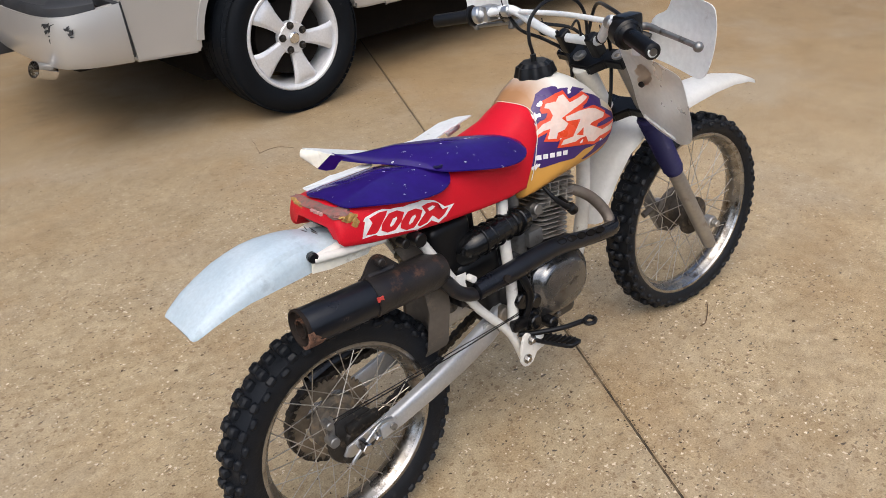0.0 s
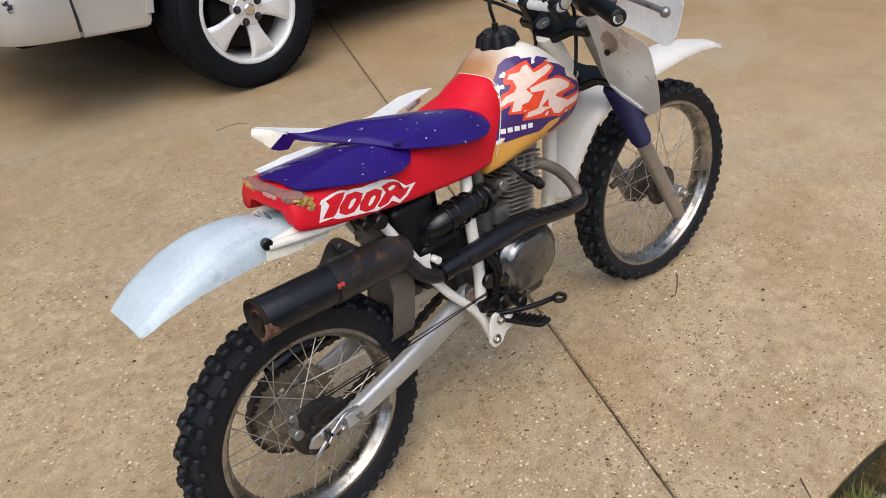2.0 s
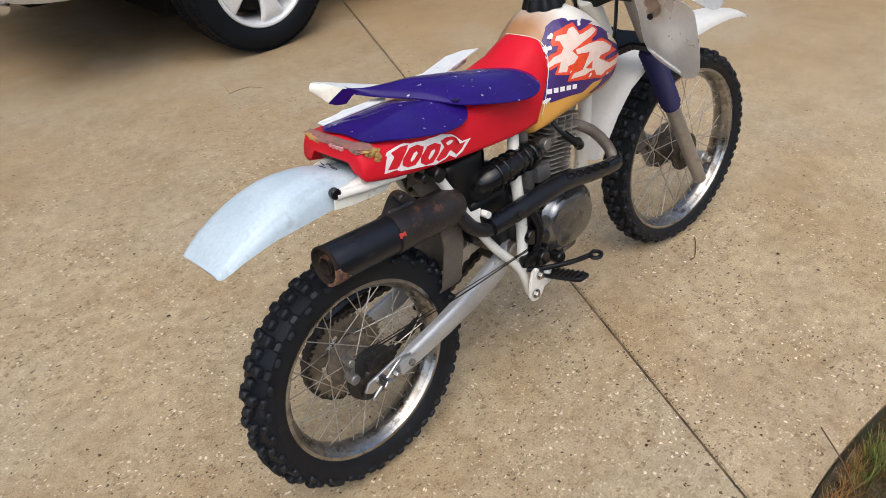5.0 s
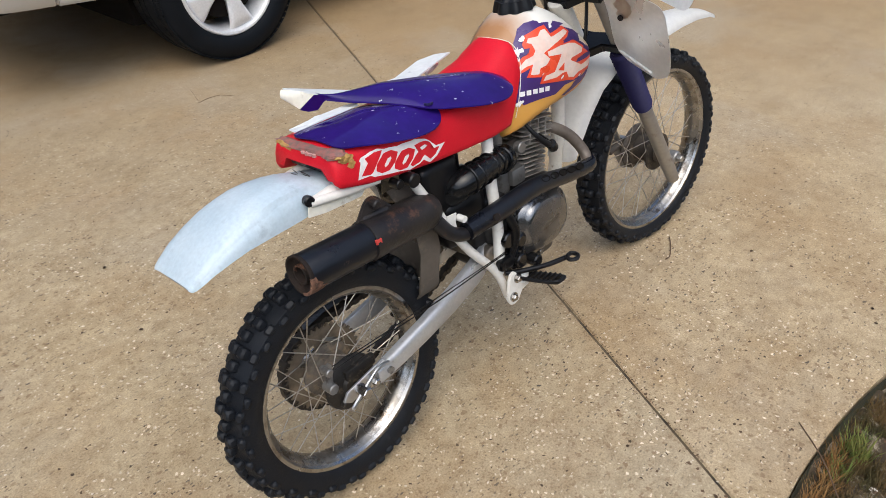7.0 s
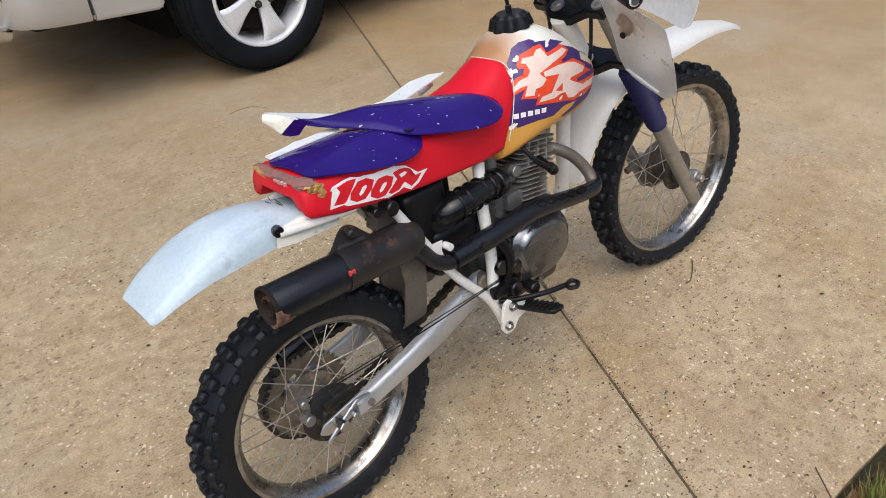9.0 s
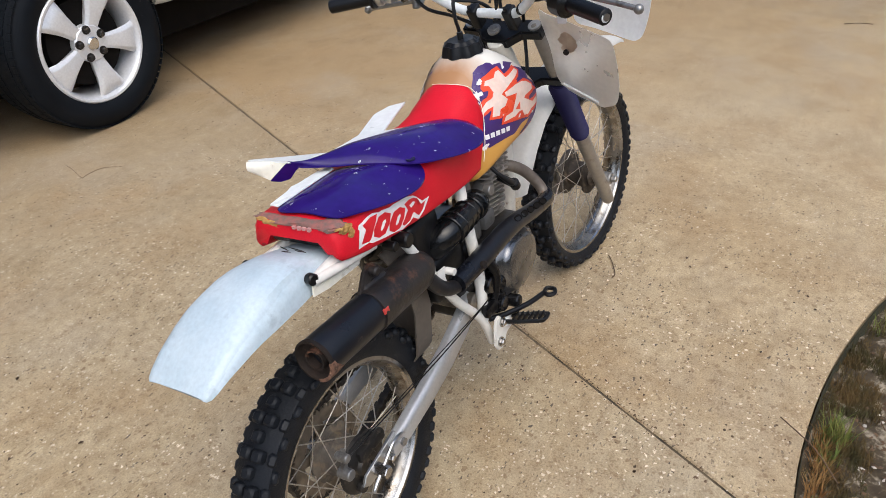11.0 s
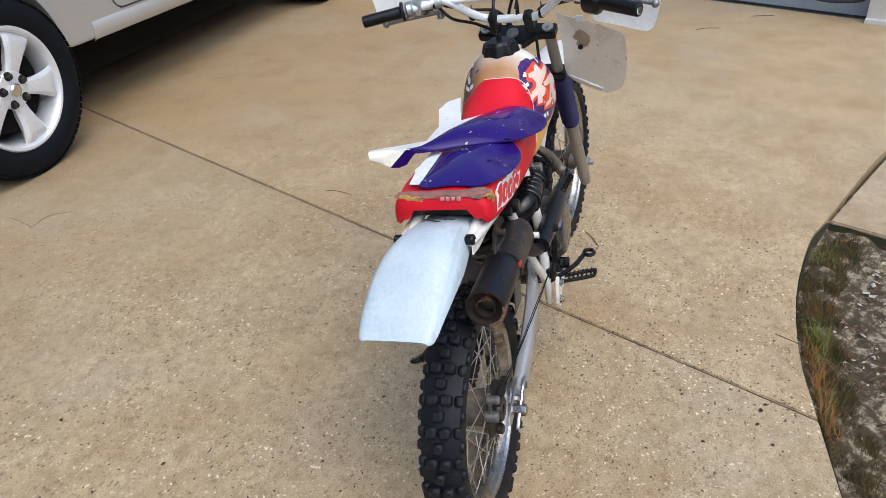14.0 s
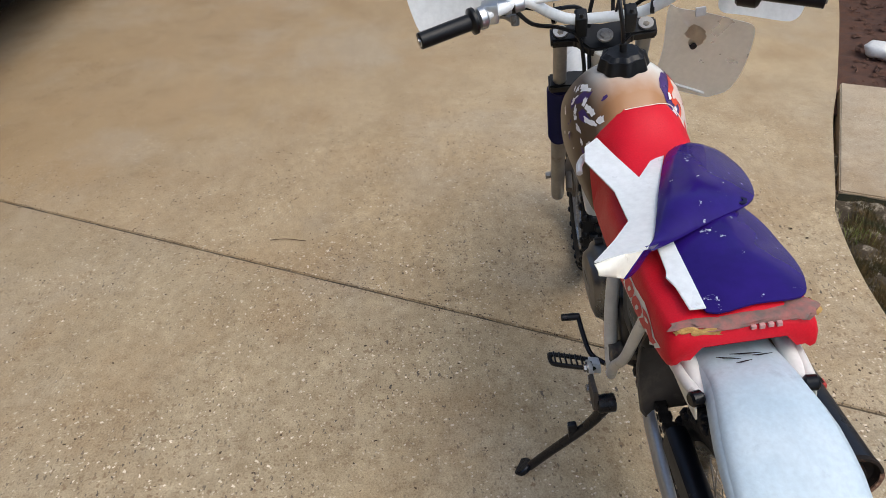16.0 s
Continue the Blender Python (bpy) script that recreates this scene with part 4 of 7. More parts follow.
# swingarm
for s in (-1, 1):
    bm = bmesh.new()
    rings = []
    for x, z, h, w, y in ((0.455, 0.366, 0.030, 0.012, 0.074), (0.40, 0.354, 0.031, 0.013, 0.086), (0.30, 0.333, 0.027, 0.014, 0.098), (0.20, 0.313, 0.024, 0.014, 0.103), (0.11, 0.296, 0.021, 0.013, 0.105), (0.055, 0.287, 0.018, 0.012, 0.105)):
        y -= 0.040 * (s > 0)
        w -= 0.004 * (s > 0)
        rings.append([V(x, s * (y + a * w), z + b * h) for a, b in ((-1, -0.8), (-0.7, -1), (0.7, -1), (1, -0.8), (1, 0.35), (0.9, 0.66), (0.6, 0.90), (0.2, 1), (-0.7, 1), (-1, 0.8))])
    skin(bm, rings)
    arm = part("swingarm", bm, M_ARM, bike, "satin aluminium swingarm leg")
    bm = bmesh.new()
    slab(bm, [(0.075, -0.018), (-0.03, -0.015), (-0.045, 0.0), (-0.03, 0.015), (0.075, 0.020)], 0.006, Matrix.Translation((0.012, s * 0.105 - 0.046 * (s > 0), 0.284)) @ pose(0, 0, 0, 90, 0, 0) @ pose(0, 0, 0, 0, 0, 9), 0.0012)
    if s < 0:
        tube(bm, [(0.085, -0.119, 0.312), (0.055, -0.121, 0.316), (0.02, -0.121, 0.296), (-0.018, -0.120, 0.270), (-0.024, -0.119, 0.262)], 0.0040, 8)
    part("axle_plate", bm, M_ALU, arm)
    bm = bmesh.new()
    inset = 0.056 * (s > 0)
    disc(bm, (0.010, s * 0.095 - inset, 0.286), (0.010, s * 0.135 - inset, 0.286), 0.013, 6, 0.002)
    disc(bm, (0.045, s * 0.100 - inset, 0.285), (0.045, s * 0.124 - inset, 0.285), 0.008, 6, 0.002)
    part("axle_nut", bm, M_RIM, arm, "steel axle nut")
bm = bmesh.new()
disc(bm, (0.085, -0.110, 0.290), (0.085, -0.123, 0.290), 0.008, 14)
part("hole_bush", bm, M_CASE, bike)
bm = bmesh.new()
disc(bm, (0.45, -0.10, 0.372), (0.45, 0.10, 0.372), 0.022, 20, 0.003)
part("pivot", bm, M_HUB, bike)
bm = bmesh.new()
tube(bm, [(-0.040, -0.090, 0.352), (0.018, -0.100, 0.362), (0.245, -0.118, 0.370), (0.40, -0.128, 0.380), (0.47, -0.122, 0.375)], 0.0014, 8)
part("brake_rod", bm, M_BLACK, bike, "thin rear brake rod")
bm = bmesh.new()
tube(bm, [(-0.030, -0.088, 0.362), (0.08, -0.106, 0.372), (0.25, -0.118, 0.379), (0.40, -0.130, 0.386), (0.45, -0.130, 0.386), (0.49, -0.12, 0.38)], 0.0011, 8)
part("brake_cable", bm, M_BLACK, bike, "black brake light cable")
# chain guard on the left, rubber mud flap ahead of the wheel
bm = bmesh.new()
rings = []
for x, z in ((-0.01, 0.392), (0.04, 0.404), (0.12, 0.410), (0.20, 0.412)):
    rings.append([V(x, 0.020, z), V(x, 0.026, z + 0.012), V(x, 0.034, z + 0.017), V(x, 0.052, z + 0.015), V(x, 0.060, z + 0.008), V(x, 0.063, z - 0.035), V(x, 0.059, z - 0.035), V(x, 0.055, z + 0.004), V(x, 0.026, z + 0.007)])
skin(bm, rings)
part("chain_guard", bm, M_SATIN, bike, "dull black chain guard")
bm = bmesh.new()
rings = []
for x, z, w in ((0.270, 0.640, 0.066), (0.300, 0.580, 0.070), (0.316, 0.52, 0.078), (0.318, 0.47, 0.082), (0.308, 0.425, 0.082), (0.300, 0.380, 0.080), (0.297, 0.366, 0.072)):
    rings.append([V(x - 0.070, -w, z), V(x - 0.012, -w, z), V(x, -w * 0.8, z), V(x, w * 0.8, z), V(x - 0.012, w, z), V(x - 0.018, w, z), V(x - 0.018, w - 0.004, z), V(x - 0.014, w - 0.004, z), V(x - 0.004, w * 0.75, z), V(x - 0.004, -w * 0.75, z), V(x - 0.014, -w + 0.004, z), V(x - 0.070, -w + 0.004, z)])
skin(bm, rings)
part("mud_flap", bm, M_GREASE, bike, "greasy dark inner mudguard")
bm = bmesh.new()
disc(bm, (0.36, 0.0, 0.40), (0.32, 0.0, 0.62), 0.022, 16)
tube(bm, [(0.36 - 0.0036 * k * 0.5 + 0.032 * math.cos(k * 0.9), 0.032 * math.sin(k * 0.9), 0.41 + 0.0038 * k) for k in range(50)], 0.005, 6, 2)
part("shock", bm, M_HUB, bike, "dirty rear shock with coil spring")

# frame
FRAME_TUBES = []
for s in (-1, 1):
    FRAME_TUBES += [([(0.235, s * 0.088, 0.672), (0.29, s * 0.096, 0.570), (0.36, s * 0.104, 0.442), (0.43, s * 0.110, 0.352), (0.458, s * 0.110, 0.300), (0.478, s * 0.108, 0.245)], 0.0105),
                    ([(0.50, s * 0.070, 0.640), (0.475, s * 0.092, 0.555), (0.470, s * 0.104, 0.450), (0.460, s * 0.108, 0.360), (0.452, s * 0.108, 0.325)], 0.0135),
                    ([(0.03, s * 0.064, 0.690), (0.12, s * 0.066, 0.700), (0.24, s * 0.070, 0.695), (0.40, s * 0.060, 0.685), (0.60, s * 0.040, 0.700), (0.80, s * 0.022, 0.760)], 0.0115)]
FRAME_TUBES += [([(0.872, 0, 0.74), (0.862, 0, 0.62), (0.846, 0, 0.48), (0.815, 0, 0.36), (0.76, 0, 0.285)], 0.0185),
                ([(0.86, 0, 0.80), (0.78, 0, 0.76), (0.62, 0, 0.70), (0.50, 0, 0.64)], 0.017),
                ([(0.24, -0.088, 0.672), (0.24, 0.088, 0.672)], 0.010), ([(0.03, -0.064, 0.690), (0.025, 0.0, 0.69), (0.03, 0.064, 0.690)], 0.009)]
for pts, r in FRAME_TUBES:
    bm = bmesh.new()
    if pts[-1][2] < 0.33 and pts[-1][1] > 0.05:
        pts = [(x, y * 0.86, max(z, 0.285)) for x, y, z in pts]
    tube(bm, pts, r, 12)
    part("frame_tube", bm, M_FRAME, bike, "chipped white frame tube")
bm = bmesh.new()
disc(bm, HEAD + UP * -0.015, HEAD + UP * -0.165, 0.026, 20, 0.003)
part("head_tube", bm, M_FRAME, bike, "white steering head")
bm = bmesh.new()
slab(bm, [(-0.03, 0.02), (-0.02, -0.03), (0.02, -0.055), (0.03, -0.03), (0.012, 0.0), (0.01, 0.03)], 0.005, Matrix.Translation((0.325, -0.112, 0.522)) @ pose(0, 0, 0, 90, 0, 0) @ pose(0, 0, 0, 0, 0, -20) @ Matrix.Scale(0.72, 4), 0.001)
disc(bm, (0.345, -0.108, 0.525), (0.345, -0.128, 0.525), 0.008, 12)
part("muffler_tab", bm, M_FRAME, bike, "white bracket tab on the frame")
bm = bmesh.new()
disc(bm, (0.235, -0.082, 0.660), (0.235, -0.118, 0.660), 0.015, 18, 0.003)
disc(bm, (0.205, -0.080, 0.662), (0.205, -0.108, 0.662), 0.010, 14, 0.002)
part("rail_bolt", bm, M_BLACK, bike, "black bolt and rubber under the seat")

# footpegs, pedals and stand
for s in (-1, 1):
    bm = bmesh.new()
    slab(bm, [(-0.015, 0.012), (-0.006, 0.030), (0.006, 0.034), (0.029, 0.019), (0.056, -0.004), (0.061, -0.014), (0.056, -0.026), (0.030, -0.030), (0.014, -0.050), (0.0, -0.054), (-0.014, -0.050), (-0.024, -0.032)], 0.008,
         Matrix.Translation((0.468, -0.139 if s < 0 else 0.132, 0.292)) @ pose(0, 0, 0, 90, 0, 0), 0.0015)
    mount = part("peg_bracket", bm, M_FRAME, bike, "white footpeg bracket")
    for x, z in ((0.482, 0.305), (0.463, 0.262)):
        bm = bmesh.new()
        disc(bm, (x, s * 0.134, z), (x, s * 0.150, z), 0.0085, 6, 0.002)
        disc(bm, (x, s * 0.130, z), (x, s * 0.143, z), 0.012, 16)
        part("bolt", bm, M_RIM, mount, "steel bolt")
    flip = Matrix.Diagonal((1, s, 1, 1)) @ Matrix(((1, 0.40, 0, -0.075), (0, 1, 0, 0), (0, 0, 1, 0), (0, 0, 0, 1)))
    bm = bmesh.new()
    tube(bm, [(-0.014, 0.150, 0), (-0.015, 0.216, 0), (-0.008, 0.224, 0), (0.008, 0.224, 0), (0.015, 0.216, 0), (0.014, 0.150, 0), (0.006, 0.138, -0.002), (-0.006, 0.138, -0.002)], 0.0055, 8, 3, True)
    at_peg = pose(0.515 if s > 0 else 0.525, -0.012 if s > 0 else 0, 0.298) @ flip
    peg = part("footpeg", bm, M_BLACK, bike, "black toothed footpeg", at_peg)
    for k in range(6):
        bm = bmesh.new()
        box(bm, (-0.016, 0.158 + 0.011 * k, -0.003), (0.016, 0.1615 + 0.011 * k, 0.010), 0.001)
        part("tooth", bm, M_BLACK, peg, m=at_peg)
    bm = bmesh.new()
    box(bm, (-0.010, 0.124, -0.016), (0.012, 0.146, 0.012), 0.003)
    part("peg_hinge", bm, M_WHITE, peg, "white peg hinge", at_peg)
bm = bmesh.new()
tube(bm, [(0.462, -0.120, 0.322), (0.50, -0.142, 0.316), (0.56, -0.172, 0.312), (0.615, -0.186, 0.308)], 0.0065, 10)
tube(bm, [(0.614, -0.190, 0.312), (0.606, -0.204, 0.312), (0.618, -0.214, 0.312), (0.634, -0.206, 0.312), (0.632, -0.188, 0.312)], 0.0055, 8, 4, True)
part("brake_pedal", bm, M_BLACK, bike, "black rear brake pedal")
bm = bmesh.new()
tube(bm, [(0.49, 0.100, 0.300), (0.52, 0.125, 0.305), (0.565, 0.132, 0.322), (0.608, 0.134, 0.338)], 0.0055, 10)
disc(bm, (0.608, 0.130, 0.338), (0.610, 0.172, 0.340), 0.0085, 14, 0.002)
part("gear_lever", bm, M_SATIN, bike, "dark gear lever with rubber toe")
bm = bmesh.new()
tube(bm, [(0.405, 0.120, 0.262), (0.415, 0.160, 0.200), (0.438, 0.245, 0.100), (0.452, 0.292, 0.042)], [0.013, 0.011, 0.010, 0.010], 12)
disc(bm, (0.404, 0.100, 0.275), (0.404, 0.138, 0.275), 0.020, 18, 0.003)
box(bm, (0.415, 0.180, 0.16), (0.430, 0.20, 0.205), 0.004)
disc(bm, (0.455, 0.306, 0.030), (0.459, 0.312, 0.042), 0.026, 18, 0.003)
part("kickstand", bm, M_SATIN, bike, "black kickstand folded down")
bm = bmesh.new()
slab(bm, [(-0.03, 0.035), (0.025, 0.035), (0.025, -0.02), (-0.01, -0.04), (-0.03, -0.02)], 0.01, Matrix.Translation((0.425, 0.135, 0.285)) @ pose(0, 0, 0, 90, 0, 0), 0.002)
part("stand_bracket", bm, M_GREASE, bike, "greasy stand bracket")

# engine
bm = bmesh.new()
box(bm, (0.455, -0.095, 0.300), (0.735, 0.070, 0.470), 0.035, seg=4)
box(bm, (0.430, -0.075, 0.360), (0.560, 0.075, 0.500), 0.025, seg=3)
box(bm, (0.52, -0.09, 0.265), (0.70, 0.065, 0.330), 0.02)
part("crankcase", bm, M_DARKMETAL, bike, "oily cast crankcase")


def cover_outline(r, squash=1.0):
    return [(r * (1.12 * math.cos(a) + 0.10 * math.cos(2 * a)) * squash, r * (0.98 * math.sin(a) + 0.06 * math.sin(3 * a))) for a in (2 * math.pi * k / 40 for k in range(40))]


for s in (-1, 1):
    bm = bmesh.new()
    rings = []
    lift, slim = (0.030, 0.042) if s > 0 else (0.0, 0.0)
    for r, y in ((0.088, 0.085), (0.088, 0.118), (0.084, 0.128), (0.074, 0.134), (0.070, 0.140), (0.066, 0.147), (0.058, 0.150)):
        rings.append([V(0.600 + x, s * (y - slim), 0.402 + lift + z) for x, z in cover_outline(r)])
    skin(bm, rings)
    cover = part("engine_cover", bm, M_COVER, bike, "dull bare-metal engine side cover")
    for k in range(7):
        a = 2 * math.pi * k / 7 + 0.2
        bm = bmesh.new()
        disc(bm, (0.600 + 0.089 * 1.07 * math.cos(a), s * (0.108 - slim), 0.402 + lift + 0.089 * math.sin(a)), (0.600 + 0.089 * 1.07 * math.cos(a), s * (0.126 - slim), 0.402 + lift + 0.089 * math.sin(a)), 0.008, 12, 0.001)
        part("cover_bolt", bm, M_COVER, cover)
    bm = bmesh.new()
    box(bm, (0.575, s * 0.1495 - 0.0005, 0.392), (0.650, s * 0.1495 + 0.0015, 0.397), 0.0005, Matrix.Translation((0.6, -slim, 0.4 + lift)) @ Matrix.Rotation(radians(-14), 4, "Y") @ Matrix.Translation((-0.6, 0, -0.4)))
    part("wordmark", bm, M_FIN, cover, "faint cast wordmark shape")
bm = bmesh.new()
disc(bm, (0.500, -0.09, 0.345), (0.500, -0.132, 0.345), 0.026, 20, 0.004)
disc(bm, (0.500, -0.13, 0.345), (0.500, -0.146, 0.345), 0.018, 20, 0.003)
disc(bm, (0.512, -0.10, 0.392), (0.512, -0.140, 0.392), 0.017, 18, 0.004)
disc(bm, (0.545, -0.09, 0.325), (0.545, -0.158, 0.325), 0.016, 18, 0.003)
disc(bm, (0.480, -0.09, 0.405), (0.480, -0.130, 0.405), 0.020, 18, 0.003)
disc(bm, (0.50, -0.07, 0.470), (0.50, -0.125, 0.470), 0.015, 16, 0.003)
part("kick_shaft", bm, M_GLOSS, bike, "black shafts and caps on the crankcase")
bm = bmesh.new()
tube(bm, [(0.475, -0.10, 0.50), (0.49, -0.125, 0.46), (0.50, -0.130, 0.41), (0.485, -0.125, 0.36)], [0.008, 0.010, 0.011, 0.008], 10)
tube(bm, [(0.52, -0.09, 0.47), (0.525, -0.118, 0.44), (0.52, -0.124, 0.39)], 0.008, 8)
box(bm, (0.440, -0.134, 0.338), (0.490, -0.112, 0.366), 0.008)
part("lever_guard", bm, M_BLACK, bike, "black plastic guard and wiring")

CYL = Matrix.Translation((0.680, 0, 0.470)) @ Matrix.Rotation(radians(9), 4, "Y")


def rounded(w, d, r, n=5):
    """Corner points of a rounded rectangle."""
    return [(cx + r * math.cos(radians(a + 90 * k / n)), cy + r * math.sin(radians(a + 90 * k / n))) for cx, cy, a in ((w - r, d - r, 0), (r - w, d - r, 90), (r - w, r - d, 180), (w - r, r - d, 270)) for k in range(n + 1)]


# core kept dark, putting the shade between the fins into its colour
bm = bmesh.new()
box(bm, (-0.036, -0.036, -0.012), (0.036, 0.036, 0.160), 0.012)
barrel = part("cylinder", bm, M_DARKMETAL, bike, "dirty finned cylinder, core darkened for the shade between fins", CYL)
for k in range(13):
    bm = bmesh.new()
    w = 0.055 if k < 7 else 0.062
    slab(bm, rounded(w, w * 0.96, 0.020 if k < 7 else 0.014), 0.0028, Matrix.Translation((0, 0, 0.005 + k * 0.0118)), 0.0009)
    part("fin", bm, M_FIN, barrel, m=CYL)
bm = bmesh.new()
for x in (-0.030, 0.0, 0.030):
    box(bm, (x - 0.0022, -0.058, 0.086), (x + 0.0022, -0.034, 0.146), 0.001)
part("fin_brace", bm, M_FIN, barrel, "cast ribs between the fins", CYL)
bm = bmesh.new()
slab(bm, rounded(0.056, 0.054, 0.014), 0.010, Matrix.Translation((0, 0, 0.163)), 0.002)
skin(bm, [[V(x, y, z) for x, y in rounded(w, d, 0.016)] for w, d, z in ((0.047, 0.045, 0.160), (0.046, 0.044, 0.184), (0.042, 0.038, 0.198), (0.030, 0.026, 0.205))])
disc(bm, (-0.02, -0.040, 0.182), (-0.02, -0.056, 0.182), 0.018, 16, 0.003)
part("cylinder_head", bm, M_FIN, bike, "dull grey cylinder head cover", CYL)
bm = bmesh.new()
disc(bm, (0.0, -0.056, 0.100), (-0.002, -0.100, 0.086), 0.010, 12, 0.002)
tube(bm, [(0.0, -0.096, 0.088), (-0.028, -0.104, 0.098), (-0.066, -0.094, 0.128), (-0.085, -0.05, 0.175)], [0.009, 0.0075, 0.0050, 0.0045], 10)
disc(bm, (-0.012, -0.104, 0.094), (0.012, -0.098, 0.076), 0.0125, 14, 0.004)
part("spark_cap", bm, M_BLACK, bike, "black spark plug cap and lead", CYL)
bm = bmesh.new()
box(bm, (0.555, -0.070, 0.540), (0.600, -0.020, 0.600), 0.010)
disc(bm, (0.578, -0.045, 0.490), (0.578, -0.045, 0.545), 0.026, 18, 0.004)
disc(bm, (0.578, -0.045, 0.600), (0.578, -0.045, 0.650), 0.017, 16, 0.003)
disc(bm, (0.600, -0.045, 0.565), (0.690, -0.022, 0.568), 0.021, 16, 0.003)
box(bm, (0.585, -0.085, 0.505), (0.635, -0.035, 0.548), 0.010)
disc(bm, (0.612, -0.08, 0.600), (0.612, -0.098, 0.600), 0.014, 14, 0.002)
disc(bm, (0.565, -0.07, 0.565), (0.565, -0.088, 0.565), 0.012, 14, 0.002)
part("carburettor", bm, M_CASE, bike, "grey cast carburettor", Matrix.Translation((-0.030, -0.004, -0.008)))
bm = bmesh.new()
tube(bm, [(0.372, -0.060, 0.560), (0.386, -0.086, 0.578), (0.415, -0.097, 0.587), (0.47, -0.097, 0.590), (0.520, -0.088, 0.584), (0.558, -0.068, 0.570)], [0.034, 0.032, 0.029, 0.027, 0.026, 0.025], 18, 6)
for k in range(5):
    f = k / 4
    c0 = V(0.402, -0.0945, 0.5855).lerp(V(0.498, -0.0930, 0.5885), f)
    d0 = V(1.0, 0.02, 0.03).normalized()
    disc(bm, c0 - d0 * 0.0035, c0 + d0 * 0.0035, 0.0350 - 0.004 * f, 20, 0.002)
disc(bm, (0.508, -0.0925, 0.587), (0.538, -0.080, 0.580), 0.0330, 24, 0.003)
part("intake_boot", bm, M_HOSE, bike, "ribbed black rubber intake boot")
bm = bmesh.new()
box(bm, (0.360, -0.045, 0.470), (0.440, 0.075, 0.640), 0.02, seg=3)
box(bm, (0.42, -0.06, 0.43), (0.50, 0.06, 0.55), 0.02)
box(bm, (0.285, -0.078, 0.520), (0.400, 0.078, 0.650), 0.022, seg=3)
box(bm, (0.335, -0.084, 0.430), (0.470, 0.060, 0.545), 0.025, seg=3)
part("airbox", bm, M_BLACK, bike, "black plastic airbox")

# exhaust
bm = bmesh.new()
tube(bm, [(0.715, -0.025, 0.580), (0.757, -0.046, 0.570), (0.797, -0.072, 0.540), (0.822, -0.096, 0.496), (0.814, -0.116, 0.468), (0.77, -0.128, 0.468)], 0.0142, 14)
part("header_pipe", bm, M_HEADER, bike, "dull brown-grey exhaust header")
bm = bmesh.new()
tube(bm, [(0.836, -0.104, 0.470), (0.807, -0.125, 0.462), (0.71, -0.133, 0.479), (0.63, -0.135, 0.496), (0.55, -0.137, 0.505), (0.45, -0.136, 0.502), (0.345, -0.129, 0.497)], [0.0165, 0.0190, 0.0200, 0.0210, 0.0225, 0.0230, 0.0215], 16)
shield = part("heat_shield", bm, M_SATIN, bike, "black perforated exhaust heat shield")
for k in range(5):
    bm = bmesh.new()
    x = 0.600 + 0.034 * k
    own = bmesh.new()
    lathe(own, [(0.0135, -0.002), (0.016, -0.002), (0.016, 0.003), (0.0135, 0.003)], 20)
    lathe(own, [(0.001, 0.0), (0.0135, 0.0), (0.0135, 0.002), (0.001, 0.002)], 20)
    own.transform(Matrix.Diagonal((0.95, 1, 0.50, 1)))
    add(bm, own, Matrix.Translation((x, -0.1490, 0.5170 - 0.0062 * k)) @ Matrix.Rotation(radians(8), 4, "Y") @ Matrix.Rotation(radians(-45), 4, "X"))
    part("slot", bm, M_UNDER, shield, "stamped oval slot")
bm = bmesh.new()
disc(bm, (0.412, -0.152, 0.505), (0.412, -0.1605, 0.508), 0.0085, 16)
part("shield_bolt", bm, M_RUST, shield, "steel shield bolt")
bm = bmesh.new()
tube(bm, [(0.40, -0.128, 0.496), (0.35, -0.124, 0.488), (0.310, -0.116, 0.505), (0.285, -0.104, 0.540), (0.262, -0.097, 0.570)], [0.015, 0.0155, 0.016, 0.017, 0.019], 14)
part("mid_pipe", bm, M_SCORCH, bike, "scorched black exhaust link pipe")
MUF_A, MUF_B = V(0.290, -0.096, 0.573), V(-0.054, -0.101, 0.594)
bm = bmesh.new()
d = (MUF_B - MUF_A).normalized()
L = (MUF_B - MUF_A).length


def muffler_ring(f, r, n=32):
    u = d.orthogonal().normalized()
    w = d.cross(u)
    p = MUF_A + d * (L * f)
    return [p + (u * math.cos(q) + w * math.sin(q)) * r for q in (2 * math.pi * k / n for k in range(n))]


skin(bm, [muffler_ring(f, r) for f, r in ((0.0, 0.020), (0.01, 0.030), (0.05, 0.036), (0.10, 0.0405), (0.52, 0.0410), (0.535, 0.0420), (0.549, 0.0418), (0.549, 0.0385), (0.52, 0.0385))])
front_can = bm
bm = bmesh.new()
skin(bm, [muffler_ring(f, r) for f, r in ((0.53, 0.0360), (0.535, 0.0385), (0.985, 0.0380), (1.0, 0.0365), (1.0, 0.0345), (0.96, 0.033), (0.95, 0.022))])
muffler = part("muffler", bm, M_SATIN, bike, "scuffed black muffler with rust at the end")
part("front_can", front_can, M_SCORCH, muffler, "rust-browned front half of the muffler")
bm = bmesh.new()
skin(bm, [muffler_ring(f, r) for f, r in ((0.978, 0.0375), (0.985, 0.0392), (1.003, 0.0390), (1.004, 0.0350), (0.975, 0.031), (0.962, 0.021), (0.996, 0.0195), (0.996, 0.0160), (0.95, 0.0155))], caps=False)
part("end_cap", bm, M_RUST, muffler, "rusty muffler end cap")
bm = bmesh.new()
r = random.Random(17)
rows = []
